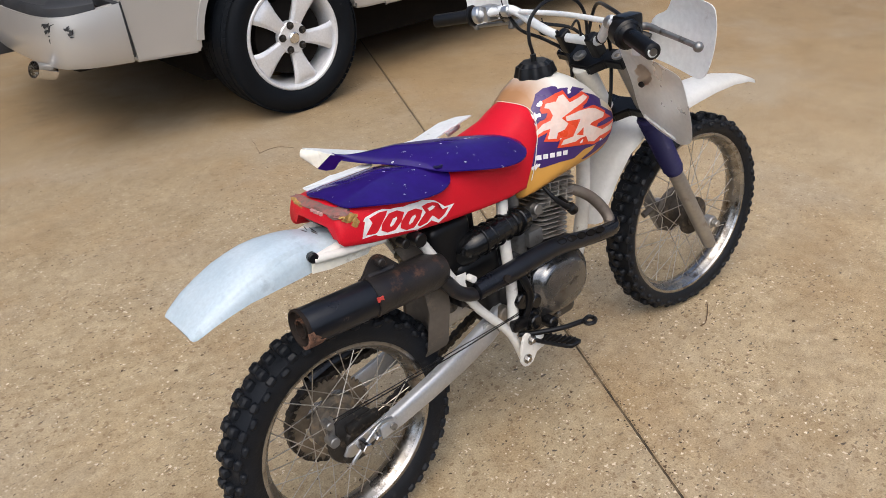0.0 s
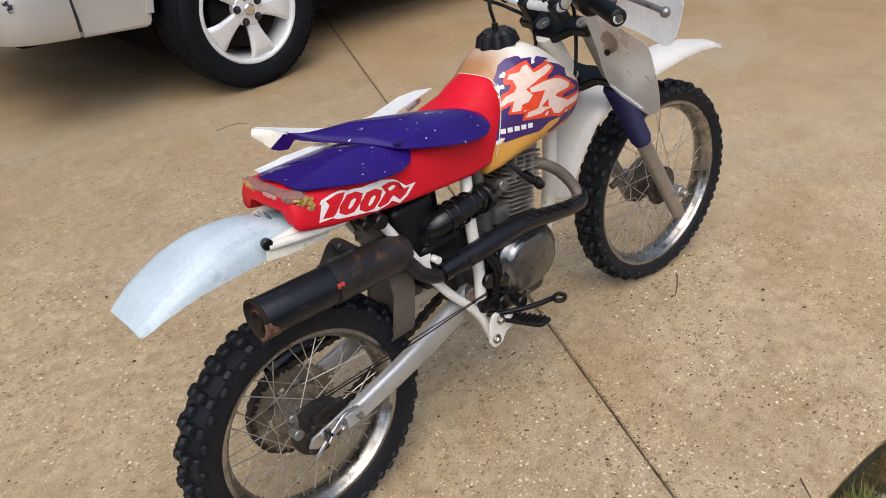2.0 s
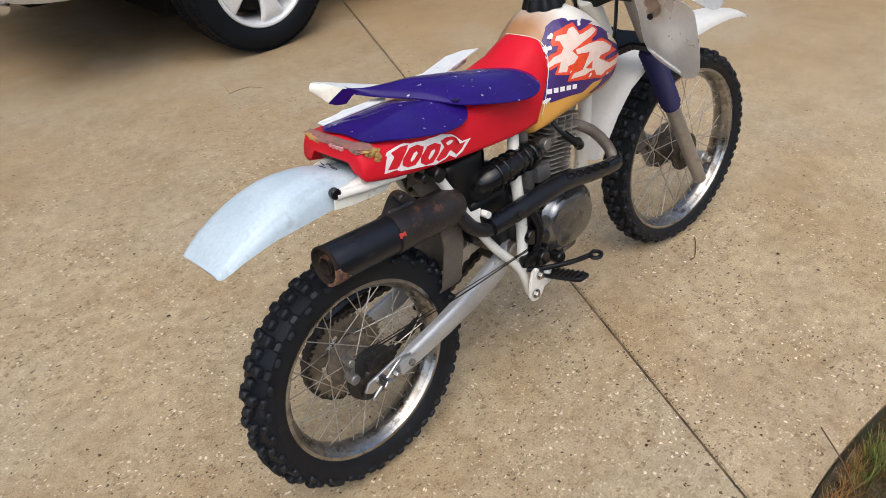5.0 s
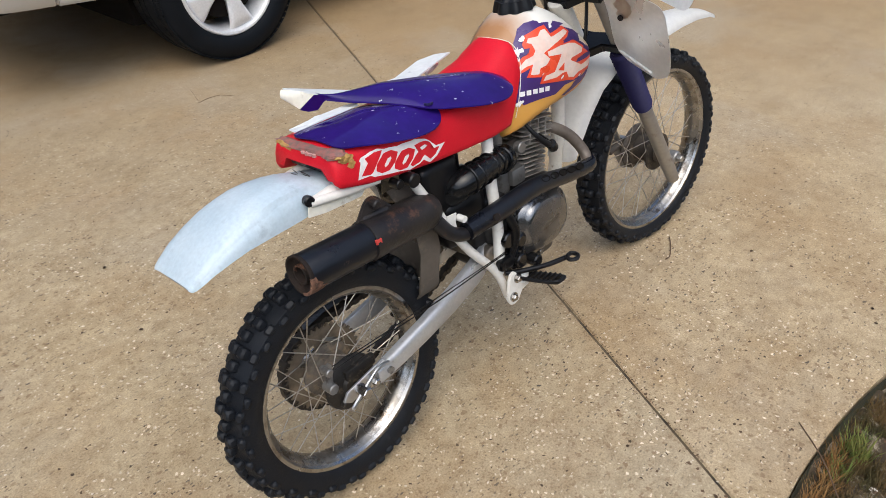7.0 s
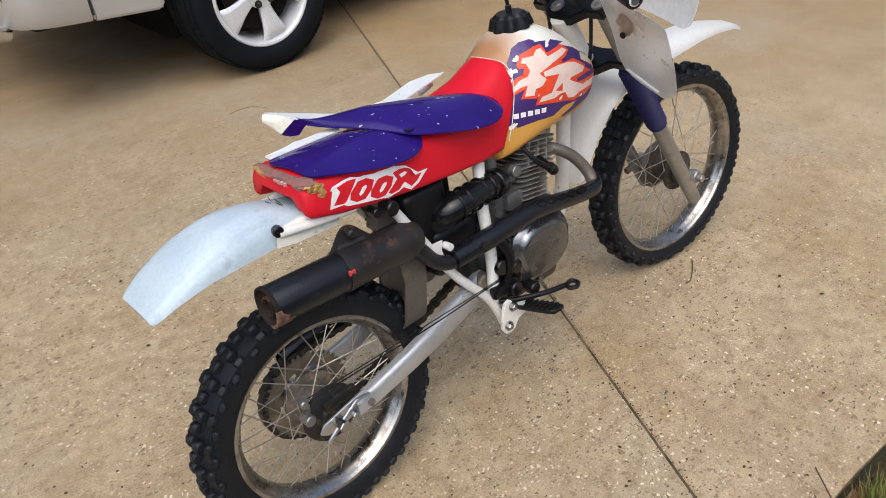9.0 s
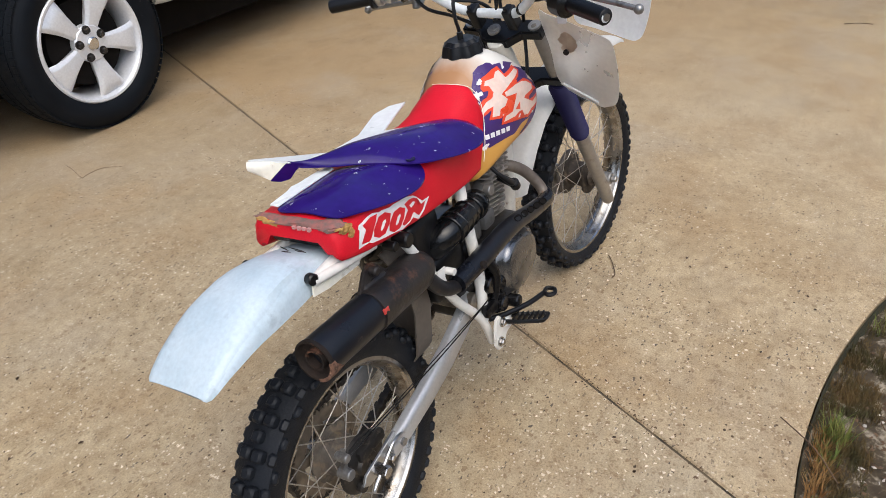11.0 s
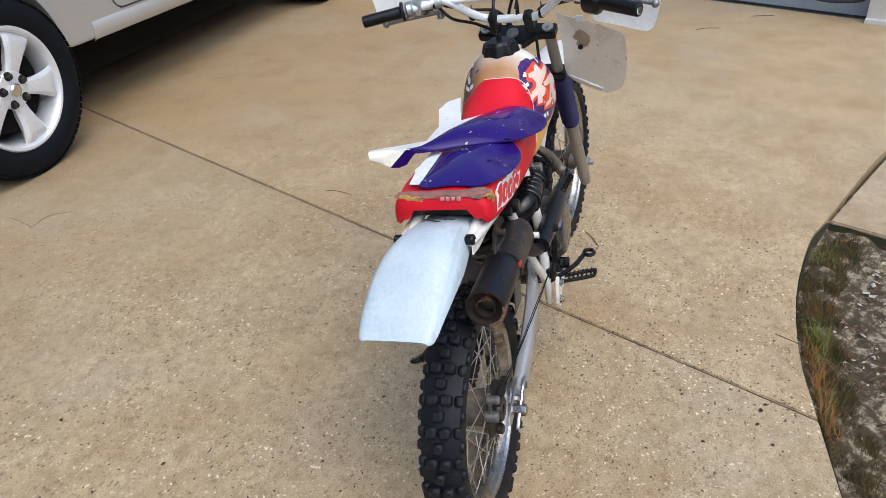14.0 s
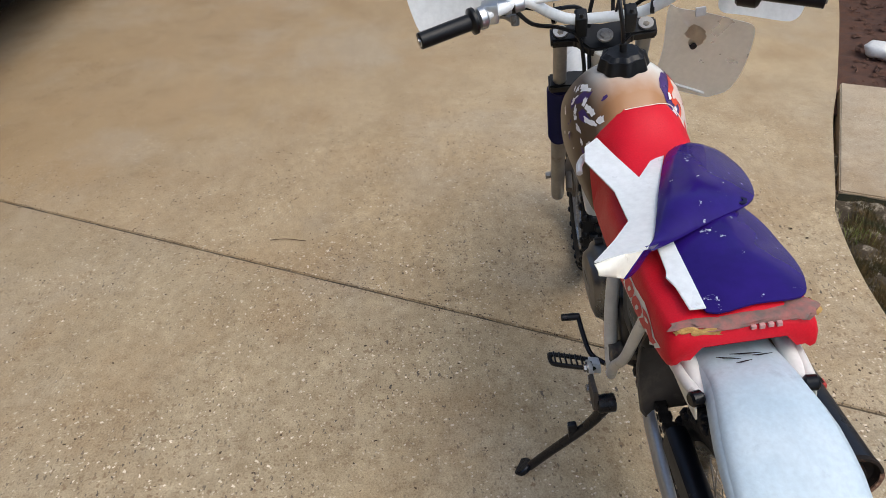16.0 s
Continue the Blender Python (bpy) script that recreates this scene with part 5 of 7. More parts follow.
for k in range(23):
    q = radians(-8 + 92 * k / 22)
    out = V(0, -math.cos(q), -math.sin(q))
    out = (out - d * out.dot(d)).normalized()
    reach = 0.010 + 0.030 * math.sin(math.pi * k / 22) ** 2 * r.uniform(0.45, 1.0)
    end = MUF_B + d * 0.0015
    rows.append([end + out * 0.0335, end + out * 0.0398, end + out * 0.0402 - d * reach * 0.5, end + out * 0.0397 - d * reach, end + out * 0.0375 - d * reach])
skin(bm, rows)
part("rust_patch", bm, M_FLAKE, muffler, "flaking orange-brown rust on the end")
bm = bmesh.new()
slab(bm, [(-0.056, -0.024), (-0.016, 0.018), (-0.004, 0.025), (0.010, 0.025), (0.022, 0.016), (0.040, -0.004), (0.060, -0.024)], 0.008, Matrix.Translation((0.140, -0.090, 0.634)) @ pose(0, 0, 0, 84, 0, 2), 0.002)
disc(bm, (0.144, -0.084, 0.647), (0.144, -0.104, 0.645), 0.0095, 16, 0.003)
disc(bm, (0.112, -0.086, 0.622), (0.176, -0.088, 0.618), 0.010, 10, 0.003)
part("hanger", bm, M_SCORCH, muffler, "black rusty welded hanger bracket")
bm = bmesh.new()
box(bm, (0.098, -0.1395, 0.590), (0.112, -0.1345, 0.600), 0.001, Matrix.Translation((0, 0.0, 0)))
part("tag", bm, surface("red_tag", (0.55, 0.06, 0.05), (0.5, 0.05, 0.04), 0.5), muffler, "small red tag")

# rear fender
bm = bmesh.new()
rings = []
for x, z, w, drop in ((0.150, 0.694, 0.054, 0.020), (0.110, 0.701, 0.057, 0.030), (0.070, 0.713, 0.059, 0.040), (0.030, 0.725, 0.060, 0.050), (0.004, 0.729, 0.063, 0.056), (-0.030, 0.730, 0.069, 0.056), (-0.060, 0.727, 0.0735, 0.052), (-0.090, 0.720, 0.0755, 0.046), (-0.120, 0.711, 0.0765, 0.038),
                      (-0.155, 0.696, 0.0750, 0.030), (-0.190, 0.677, 0.0725, 0.020), (-0.213, 0.660, 0.0695, 0.012), (-0.225, 0.651, 0.066, 0.008), (-0.230, 0.647, 0.060, 0.006)):
    y0 = 0.011 * max(0, (0.05 - x) / 0.28)
    prof = [(-1.0, -1.0), (-0.985, -0.70), (-0.93, -0.34), (-0.82, -0.10), (-0.60, -0.02), (-0.42, 0.06), (-0.22, 0.08), (0.22, 0.08), (0.42, 0.06), (0.60, -0.02), (0.82, -0.10), (0.93, -0.34), (0.985, -0.70), (1.0, -1.0)]
    top = [V(x, y0 + a * w, z + b * drop * (0.55 if a > 0 else 1.0)) for a, b in prof]
    rings.append(top + [p + V(0.0035, 0 if abs(p.y - y0) < w * 0.9 else math.copysign(-0.003, p.y - y0), -0.0035) for p in reversed(top)])
skin(bm, rings)
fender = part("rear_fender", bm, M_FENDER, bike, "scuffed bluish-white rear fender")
for s in (-1, 1):
    bm = bmesh.new()
    disc(bm, (0.022, 0.004 + s * 0.064, 0.700), (0.018, 0.004 + s * 0.082, 0.702), 0.0105, 14, 0.003)
    part("fender_bolt", bm, M_BLACK, fender, "black fender bolt")
    bm = bmesh.new()
    tube(bm, [(0.02, s * 0.071, 0.696), (0.09, s * 0.080, 0.690), (0.17, s * 0.086, 0.684)], [0.009, 0.009, 0.009], 10)
    part("loop_end", bm, M_FRAME, bike, "white subframe loop end")
    bm = bmesh.new()
    slab(bm, [(-0.058, 0.010), (0.075, 0.004), (0.065, -0.008), (-0.02, -0.013), (-0.060, -0.010)], 0.003, Matrix.Translation((0.070, s * 0.076 + 0.0015, 0.676)) @ pose(0, 0, 0, 90, 0, 0) @ pose(0, 0, 0, 0, 0, -6), 0.0008)
    part("inner_flange", bm, M_CREAM, fender, "yellowed fender flange")

for k, (x, y, w) in enumerate(((0.062, 0.02, 0.012), (0.066, -0.004, 0.016), (0.058, -0.022, 0.010), (0.05, 0.004, 0.008))):
    bm = bmesh.new()
    slab(bm, [(-0.0010, -w * 1.3), (0.0008, -w * 0.3), (0.0022, w * 1.3), (-0.0002, w * 0.5)], 0.0010, pose(x, y + 0.002, 0.7245 if x < 0.06 else 0.7215, 0, -4, 8 * k - 10))
    part("scratch_mark", bm, M_BLACK, fender, "black rub mark")

# seat
SEAT = ((0.070, 0.714, 0.757, 0.094), (0.077, 0.706, 0.767, 0.099), (0.095, 0.701, 0.771, 0.101), (0.14, 0.690, 0.772, 0.103), (0.22, 0.677, 0.768, 0.104), (0.32, 0.664, 0.765, 0.104), (0.42, 0.655, 0.767, 0.103), (0.50, 0.649, 0.775, 0.100),
        (0.553, 0.652, 0.797, 0.0985), (0.573, 0.700, 0.811, 0.0970), (0.592, 0.748, 0.822, 0.0920), (0.602, 0.780, 0.826, 0.0860))


def seat_half(x):
    for a, b in zip(SEAT, SEAT[1:]):
        if a[0] <= x <= b[0]:
            return a[3] + (b[3] - a[3]) * (x - a[0]) / (b[0] - a[0])
    return 0.1


bm = bmesh.new()
rings = []
for x, lo, hi, w in SEAT:
    arch_z = hi - 0.018 if x < 0.2 else hi - 0.05
    prof = [(-w * 0.99, lo + 0.004), (-w, lo + 0.012), (-w * 0.995, hi - 0.034), (-w * 0.95, hi - 0.016), (-w * 0.86, hi - 0.005), (-w * 0.62, hi), (-w * 0.3, hi + 0.003), (w * 0.3, hi + 0.003), (w * 0.62, hi), (w * 0.86, hi - 0.005), (w * 0.95, hi - 0.016),
            (w * 0.995, hi - 0.034), (w, lo + 0.012), (w * 0.99, lo + 0.004), (w * 0.93, lo), (w * 0.86, lo + 0.006), (w * 0.74, arch_z - 0.020), (w * 0.58, arch_z), (-w * 0.58, arch_z), (-w * 0.74, arch_z - 0.020), (-w * 0.86, lo + 0.006), (-w * 0.93, lo)]
    slim = min(1.0, max(0.0, (x - 0.42) / 0.13))
    nose = 0.016 * max(0.0, (x - 0.55) / 0.05)
    rings.append([V(x + nose * min(1.0, (y / 0.075) ** 2), y * (1 - (0.32 if y < 0 else 0.56) * slim * max(0.0, min(1.0, (z - hi + 0.060) / 0.060))), max(z, lo)) for y, z in prof])
skin(bm, rings)
bmesh.ops.recalc_face_normals(bm, faces=bm.faces[:])
SEAT_TREE = BVHTree.FromBMesh(bm)
seat = part("seat", bm, M_RED, bike, "red vinyl seat, torn at the back", angle=60)
# black block fills the opening to stand in for its shade
bm = bmesh.new()
box(bm, (0.090, -0.074, 0.716), (0.40, 0.074, 0.742), 0.004)
part("seat_gap_block", bm, M_BLACK, seat, "black block standing in for the shaded gap under the seat")
bm = bmesh.new()
tube(bm, [(0.604, 0.024, 0.8275), (0.603, 0.0, 0.829), (0.604, -0.018, 0.8285), (0.609, -0.040, 0.826), (0.617, -0.060, 0.818), (0.620, -0.074, 0.802), (0.614, -0.086, 0.778), (0.605, -0.0925, 0.750), (0.586, -0.098, 0.702), (0.570, -0.099, 0.668)], 0.0009, 8)
part("piping", bm, M_CREAM, seat, "off-white seat piping")


def blob(bm, centre, size, seed, ragged=0.5):
    own = bmesh.new()
    bmesh.ops.create_icosphere(own, subdivisions=3, radius=1)
    for v in own.verts:
        k = 1 + ragged * noise.noise(V(v.co.x * 2.2 + seed, v.co.y * 2.2, v.co.z * 2.2))
        v.co = V(v.co.x * k * size[0], v.co.y * k * size[1], v.co.z * size[2])
    add(bm, own, Matrix.Translation(centre))


bm = bmesh.new()
blob(bm, (0.0745, 0.036, 0.7600), (0.004, 0.036, 0.0085), 3)
blob(bm, (0.079, 0.070, 0.7625), (0.004, 0.018, 0.007), 4)
part("foam", bm, M_FOAM, seat, "yellow foam showing through a tear")
bm = bmesh.new()
blob(bm, (0.098, -0.0975, 0.7580), (0.013, 0.004, 0.009), 8, 0.8)
blob(bm, (0.107, -0.1005, 0.7460), (0.007, 0.0025, 0.010), 9, 0.8)
blob(bm, (0.085, -0.088, 0.7640), (0.007, 0.013, 0.004), 10, 0.7)
part("foam", bm, M_FOAM, seat, "yellow foam flap at the torn corner")
bm = bmesh.new()
blob(bm, (0.086, -0.004, 0.7665), (0.016, 0.092, 0.0066), 13, 0.35)
blob(bm, (0.092, -0.074, 0.7650), (0.022, 0.026, 0.0085), 14, 0.4)
part("worn_edge", bm, M_WORN, seat, "scuffed grey edge of the vinyl")
bm = bmesh.new()
for k in range(4):
    box(bm, (0.0670, -0.046 + 0.011 * k, 0.7600 + 0.001 * (k % 2)), (0.0725, -0.039 + 0.011 * k, 0.7665), 0.0008)
part("lettering", bm, M_FADED, seat, "worn white lettering remains")


def grown(outline, by):
    """The outline pushed outwards by a few millimetres, with its corners kept sharp."""
    n = len(outline)
    turn = sum(outline[i][0] * outline[(i + 1) % n][1] - outline[(i + 1) % n][0] * outline[i][1] for i in range(n))
    out = []
    for i in range(n):
        p, q, r = (Vector(outline[j % n]) for j in (i - 1, i, i + 1))
        a, b = (q - p).normalized(), (r - q).normalized()
        m = V(a.y + b.y, -a.x - b.x) * (1 if turn > 0 else -1)
        k = max(0.45, (1 + a.dot(b)) / 2) ** 0.5
        out.append(tuple(q + m.normalized() * by / k))
    return out


# slanted characters of the model number on a shared white ground: places along the seat and above a base line
NUMBER_GROUND = [(0.000, 0.003), (0.028, 0.031), (0.010, 0.036), (0.016, 0.042), (0.040, 0.047), (0.057, 0.048), (0.073, 0.043), (0.083, 0.043), (0.104, 0.040), (0.117, 0.041), (0.138, 0.040), (0.149, 0.041), (0.175, 0.034), (0.184, 0.028), (0.202, 0.012), (0.227, 0.012),
                 (0.201, -0.009), (0.180, -0.018), (0.163, -0.007), (0.151, -0.012), (0.125, -0.016), (0.106, -0.012), (0.085, -0.009), (0.075, -0.008), (0.062, -0.006), (0.037, -0.002), (0.029, 0.003)]
ONE = [(0.024, 0.038), (0.047, 0.043), (0.065, 0.042), (0.036, 0.009), (0.030, 0.006), (0.010, 0.009), (0.032, 0.033)]
NOUGHT = [(0.048, 0.020), (0.067, 0.036), (0.086, 0.037), (0.101, 0.029), (0.092, 0.013), (0.075, 0.000), (0.056, 0.000), (0.044, 0.008)]
NOUGHT_GAP = [(0.062, 0.012), (0.074, 0.025), (0.084, 0.027), (0.085, 0.022), (0.073, 0.011), (0.064, 0.007)]
LETTER = [(0.140, 0.031), (0.158, 0.034), (0.174, 0.032), (0.186, 0.026), (0.191, 0.018), (0.182, 0.009), (0.196, 0.008), (0.214, 0.009), (0.199, -0.005), (0.181, -0.013), (0.166, 0.002), (0.157, -0.003), (0.149, -0.010), (0.127, -0.013), (0.120, -0.008), (0.140, 0.008), (0.152, 0.017), (0.146, 0.023)]
LETTER_GAP = [(0.154, 0.021), (0.168, 0.024), (0.175, 0.020), (0.168, 0.016), (0.158, 0.014)]


def shrunk(outline, by):
    """The outline drawn in towards its middle."""
    cx, cy = (sum(p[i] for p in outline) / len(outline) for i in (0, 1))
    return [(cx + (x - cx) * by, cy + (y - cy) * by) for x, y in outline]


def seat_print(outline, side, lift, material, label, shift=(0.0, 0.0)):
    """One printed shape laid on the flank of the seat."""
    bm = bmesh.new()
    bm.faces.new([bm.verts.new((u + shift[0], 0, t + shift[1])) for u, t in outline])
    bmesh.ops.triangulate(bm, faces=bm.faces[:])
    for _ in range(4):
        long = [e for e in bm.edges if e.calc_length() > 0.012]
        if not long:
            break
        bmesh.ops.subdivide_edges(bm, edges=long, cuts=1)
        bmesh.ops.triangulate(bm, faces=bm.faces[:])
    for v in bm.verts:
        u, t = v.co.x, v.co.z
        x = 0.112 + u if side < 0 else 0.322 - u
        z = 0.7070 - 0.085 * (x - 0.112) + t if side < 0 else 0.676 + 0.16 * (0.322 - x) + t
        hit, normal, _, _ = SEAT_TREE.ray_cast(V(x, side * 0.4, z), V(0, -side, 0))
        v.co = (hit if hit else V(x, side * seat_half(x), z)) + V(0, side * lift, 0)
    part("model_number", bm, material, seat, label)


for s in (-1, 1):
    seat_print(NUMBER_GROUND, s, 0.0008, M_WHITEP, "white outline of the model number")
    seat_print(shrunk(ONE, 1.05), s, 0.0014, M_REDP, "red model number")
    for dx, dz in ((0.0, 0.0), (0.0435, -0.0085)):
        seat_print(shrunk(NOUGHT, 1.02), s, 0.0014, M_REDP, "red model number", (dx, dz))
        seat_print(shrunk(NOUGHT_GAP, 0.85), s, 0.0020, M_WHITEP, "white gap of the model number", (dx, dz))
    seat_print(shrunk(LETTER, 0.90), s, 0.0014, M_REDP, "red model number", (0.002, 0.0))
    seat_print(shrunk(LETTER_GAP, 0.95), s, 0.0020, M_WHITEP, "white gap of the model number", (0.003, 0.0))

# fuel tank
TANK = ((0.548, 0.630, 0.660, 0.066), (0.556, 0.618, 0.704, 0.086), (0.570, 0.612, 0.762, 0.097), (0.590, 0.611, 0.806, 0.103), (0.620, 0.616, 0.836, 0.108), (0.660, 0.623, 0.860, 0.113), (0.700, 0.629, 0.872, 0.116), (0.740, 0.633, 0.868, 0.117),
        (0.780, 0.638, 0.852, 0.116), (0.818, 0.647, 0.828, 0.111), (0.850, 0.668, 0.796, 0.102), (0.878, 0.702, 0.768, 0.086), (0.895, 0.718, 0.750, 0.062))
bm = bmesh.new()
rings = []
for x, lo, hi, w in TANK:
    ring = []
    mid, hz = lo + (hi - lo) * 0.42, (hi - lo)
    for k in range(36):
        a = 2 * math.pi * k / 36
        c, s = math.cos(a), math.sin(a)
        y = w * math.copysign(abs(c) ** (0.62 if s > 0 else 0.45), c)
        z = mid + (hz * 0.58 * abs(s) ** 0.80 if s > 0 else -hz * 0.42 * abs(s) ** 0.55)
        y *= 1 - 0.30 * max(0, s) ** 2 * min(1, hz / 0.2)
        if s < -0.3:
            z += 0.02 * (1 - abs(c)) * (x > 0.56)
        if y < 0 or s > 0:
            y *= 1 - 0.16 * min(1.0, max(0.0, (0.72 - x) / 0.10)) * min(1.0, max(0.0, 0.4 + s))
        ring.append(V(x, y, z))
    rings.append(ring)
skin(bm, rings)
bmesh.ops.recalc_face_normals(bm, faces=bm.faces[:])
bmesh.ops.subdivide_edges(bm, edges=bm.edges[:], cuts=1, use_grid_fill=True, smooth=0.6)
TANK_TREE = BVHTree.FromBMesh(bm)
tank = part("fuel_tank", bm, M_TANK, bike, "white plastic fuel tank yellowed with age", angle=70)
bm = bmesh.new()
for r0, r1, z0, z1 in ((0.048, 0.046, 0.0, 0.008), (0.046, 0.041, 0.008, 0.024), (0.038, 0.030, 0.024, 0.031)):
    rings = [[V((r0 if q == 0 else r1) * (1 + 0.06 * math.cos(8 * a)) * math.cos(a), (r0 if q == 0 else r1) * (1 + 0.06 * math.cos(8 * a)) * math.sin(a), z0 if q == 0 else z1) for a in (2 * math.pi * k / 64 for k in range(64))] for q in (0, 1)]
    skin(bm, rings)
CAP = Matrix.Translation((0.712, 0, 0.866)) @ Matrix.Rotation(radians(-4), 4, "Y")
cap = part("tank_cap", bm, M_BLACK, tank, "ribbed black fuel cap", CAP)
bm = bmesh.new()
disc(bm, (0, 0, 0.030), (0, 0, 0.046), 0.007, 12)
tube(bm, [(0.0, 0, 0.048), (-0.004, 0.002, 0.085), (0.012, 0.004, 0.125), (0.06, -0.004, 0.150), (0.13, -0.014, 0.140), (0.165, -0.02, 0.10), (0.17, -0.02, 0.03)], 0.0042, 8)
part("breather_hose", bm, M_BLACK, cap, "thin black breather hose", CAP)


def decal(name, outline, lift, material, label, side=-1):
    """Lays a flat print onto the tank's flank."""
    bm = bmesh.new()
    bm.faces.new([bm.verts.new((x, 0, z)) for x, z in outline])
    bmesh.ops.triangulate(bm, faces=bm.faces[:])
    for _ in range(6):
        long = [e for e in bm.edges if e.calc_length() > 0.010]
        if not long:
            break
        bmesh.ops.subdivide_edges(bm, edges=long, cuts=1)
        bmesh.ops.triangulate(bm, faces=bm.faces[:])
    for v in bm.verts:
        hit, normal, _, _ = TANK_TREE.ray_cast(V(v.co.x, side * 0.5, v.co.z), V(0, -side, 0))
        if hit is None:
            hit, normal, _, _ = TANK_TREE.find_nearest(V(v.co.x, side * 0.09, v.co.z))
        v.co = hit + V(0, side, 0.15).normalized() * lift
    return part(name, bm, material, tank, label)


LETTER_X = [(0.657, 0.818), (0.679, 0.818), (0.692, 0.827), (0.704, 0.828), (0.705, 0.818), (0.709, 0.809), (0.732, 0.811), (0.763, 0.813), (0.774, 0.805), (0.760, 0.802), (0.715, 0.794), (0.694, 0.788), (0.676, 0.782), (0.674, 0.770), (0.689, 0.767), (0.675, 0.756),
            (0.658, 0.754), (0.652, 0.742), (0.630, 0.746), (0.642, 0.758), (0.650, 0.767), (0.627, 0.765), (0.604, 0.757), (0.611, 0.767), (0.631, 0.779), (0.650, 0.783), (0.659, 0.792), (0.663, 0.805), (0.649, 0.810)]
LETTER_R = [(0.686, 0.783), (0.728, 0.786), (0.761, 0.783), (0.785, 0.776), (0.816, 0.757), (0.808, 0.749), (0.762, 0.750), (0.754, 0.746), (0.799, 0.722), (0.860, 0.722), (0.841, 0.708), (0.785, 0.709), (0.764, 0.703), (0.744, 0.709), (0.737, 0.724), (0.724, 0.734), (0.720, 0.725),
            (0.703, 0.721), (0.660, 0.724), (0.670, 0.734), (0.697, 0.735), (0.709, 0.750), (0.720, 0.762), (0.725, 0.768), (0.686, 0.773)]
decal("side_graphic", [(0.627, 0.815), (0.651, 0.839), (0.671, 0.847), (0.693, 0.848), (0.701, 0.845), (0.681, 0.841), (0.675, 0.837), (0.686, 0.834), (0.709, 0.840), (0.728, 0.837), (0.726, 0.829), (0.745, 0.835), (0.785, 0.819), (0.758, 0.821), (0.811, 0.799), (0.829, 0.786), (0.790, 0.784),
                       (0.820, 0.770), (0.862, 0.745), (0.868, 0.722), (0.791, 0.692), (0.732, 0.694), (0.698, 0.682), (0.655, 0.686), (0.599, 0.687), (0.592, 0.698), (0.578, 0.696), (0.593, 0.738), (0.608, 0.763), (0.613, 0.773), (0.619, 0.798)], 0.0012, M_DECP, "torn purple tank graphic")
decal("side_graphic", [(0.864, 0.706), (0.822, 0.684), (0.765, 0.672), (0.735, 0.667), (0.722, 0.671), (0.758, 0.682), (0.772, 0.691), (0.812, 0.696)], 0.0012, M_DECP, "purple streak along the bottom of the graphic")
decal("side_graphic", grown(LETTER_X, 0.0068), 0.0019, M_DECR, "jagged red outline of a logo shape")
decal("side_graphic", grown(LETTER_R, 0.0068), 0.0022, M_DECR, "jagged red outline of a logo shape")
decal("side_graphic", LETTER_X, 0.0027, M_DECW, "pale logo shape")
decal("side_graphic", LETTER_R, 0.0030, M_DECW, "pale logo shape")
decal("side_graphic", [(0.707, 0.736), (0.731, 0.747), (0.728, 0.729)], 0.0034, M_DECR, "red gap in the logo shape")
for pts in ([(0.801, 0.792), (0.834, 0.784), (0.786, 0.785), (0.738, 0.7875), (0.750, 0.793)], [(0.868, 0.734), (0.862, 0.728), (0.802, 0.731), (0.776, 0.734), (0.784, 0.741), (0.823, 0.742)], [(0.631, 0.801), (0.650, 0.799), (0.642, 0.790), (0.622, 0.786)]):
    decal("side_graphic", pts, 0.0034, M_DECP, "purple streak in the graphic")
for k in range(5):
    x0 = 0.592 + 0.0178 * k
    z0 = 0.708 - 0.118 * (x0 - 0.592)
    decal("brand_bar", [(x0, z0), (x0 + 0.013, z0 - 0.002), (x0 + 0.0145, z0 + 0.0085), (x0 + 0.0015, z0 + 0.0105)], 0.0026, M_WHITEP, "plain white bar")
rag = random.Random(12)


def ragged(cx, cz, rx, rz, tilt, n=11):
    """An uneven torn scrap round a centre."""
    out = []
    for k in range(n):
        q = 2 * math.pi * k / n
        r = 0.45 + 0.75 * rag.random()
        u, w = rx * r * math.cos(q), rz * r * math.sin(q)
        out.append((cx + u * math.cos(tilt) - w * math.sin(tilt), cz + u * math.sin(tilt) + w * math.cos(tilt)))
    return out


for x0, z0, q in ((0.645, 0.820, 0.009), (0.622, 0.797, 0.013), (0.612, 0.782, 0.008), (0.722, 0.829, 0.007), (0.721, 0.716, 0.007), (0.588, 0.695, 0.011), (0.661, 0.740, 0.003), (0.790, 0.700, 0.005)):
    decal("peeled_patch", ragged(x0, z0, q, q * 0.6, 0.4, 15), 0.0038, M_WHITEP, "peeled white patch in the graphic")
for cx, cz, rx, rz, tilt, mat in ((0.690, 0.826, 0.034, 0.016, -0.5, M_DECP), (0.660, 0.800, 0.030, 0.012, 0.2, M_DECP), (0.712, 0.806, 0.022, 0.012, 0.6, M_DECP)):
    decal("side_graphic", ragged(cx, cz, rx * 0.6, rz * 0.7, tilt, 17), 0.0012, mat, "torn purple remains of the graphic", 1)
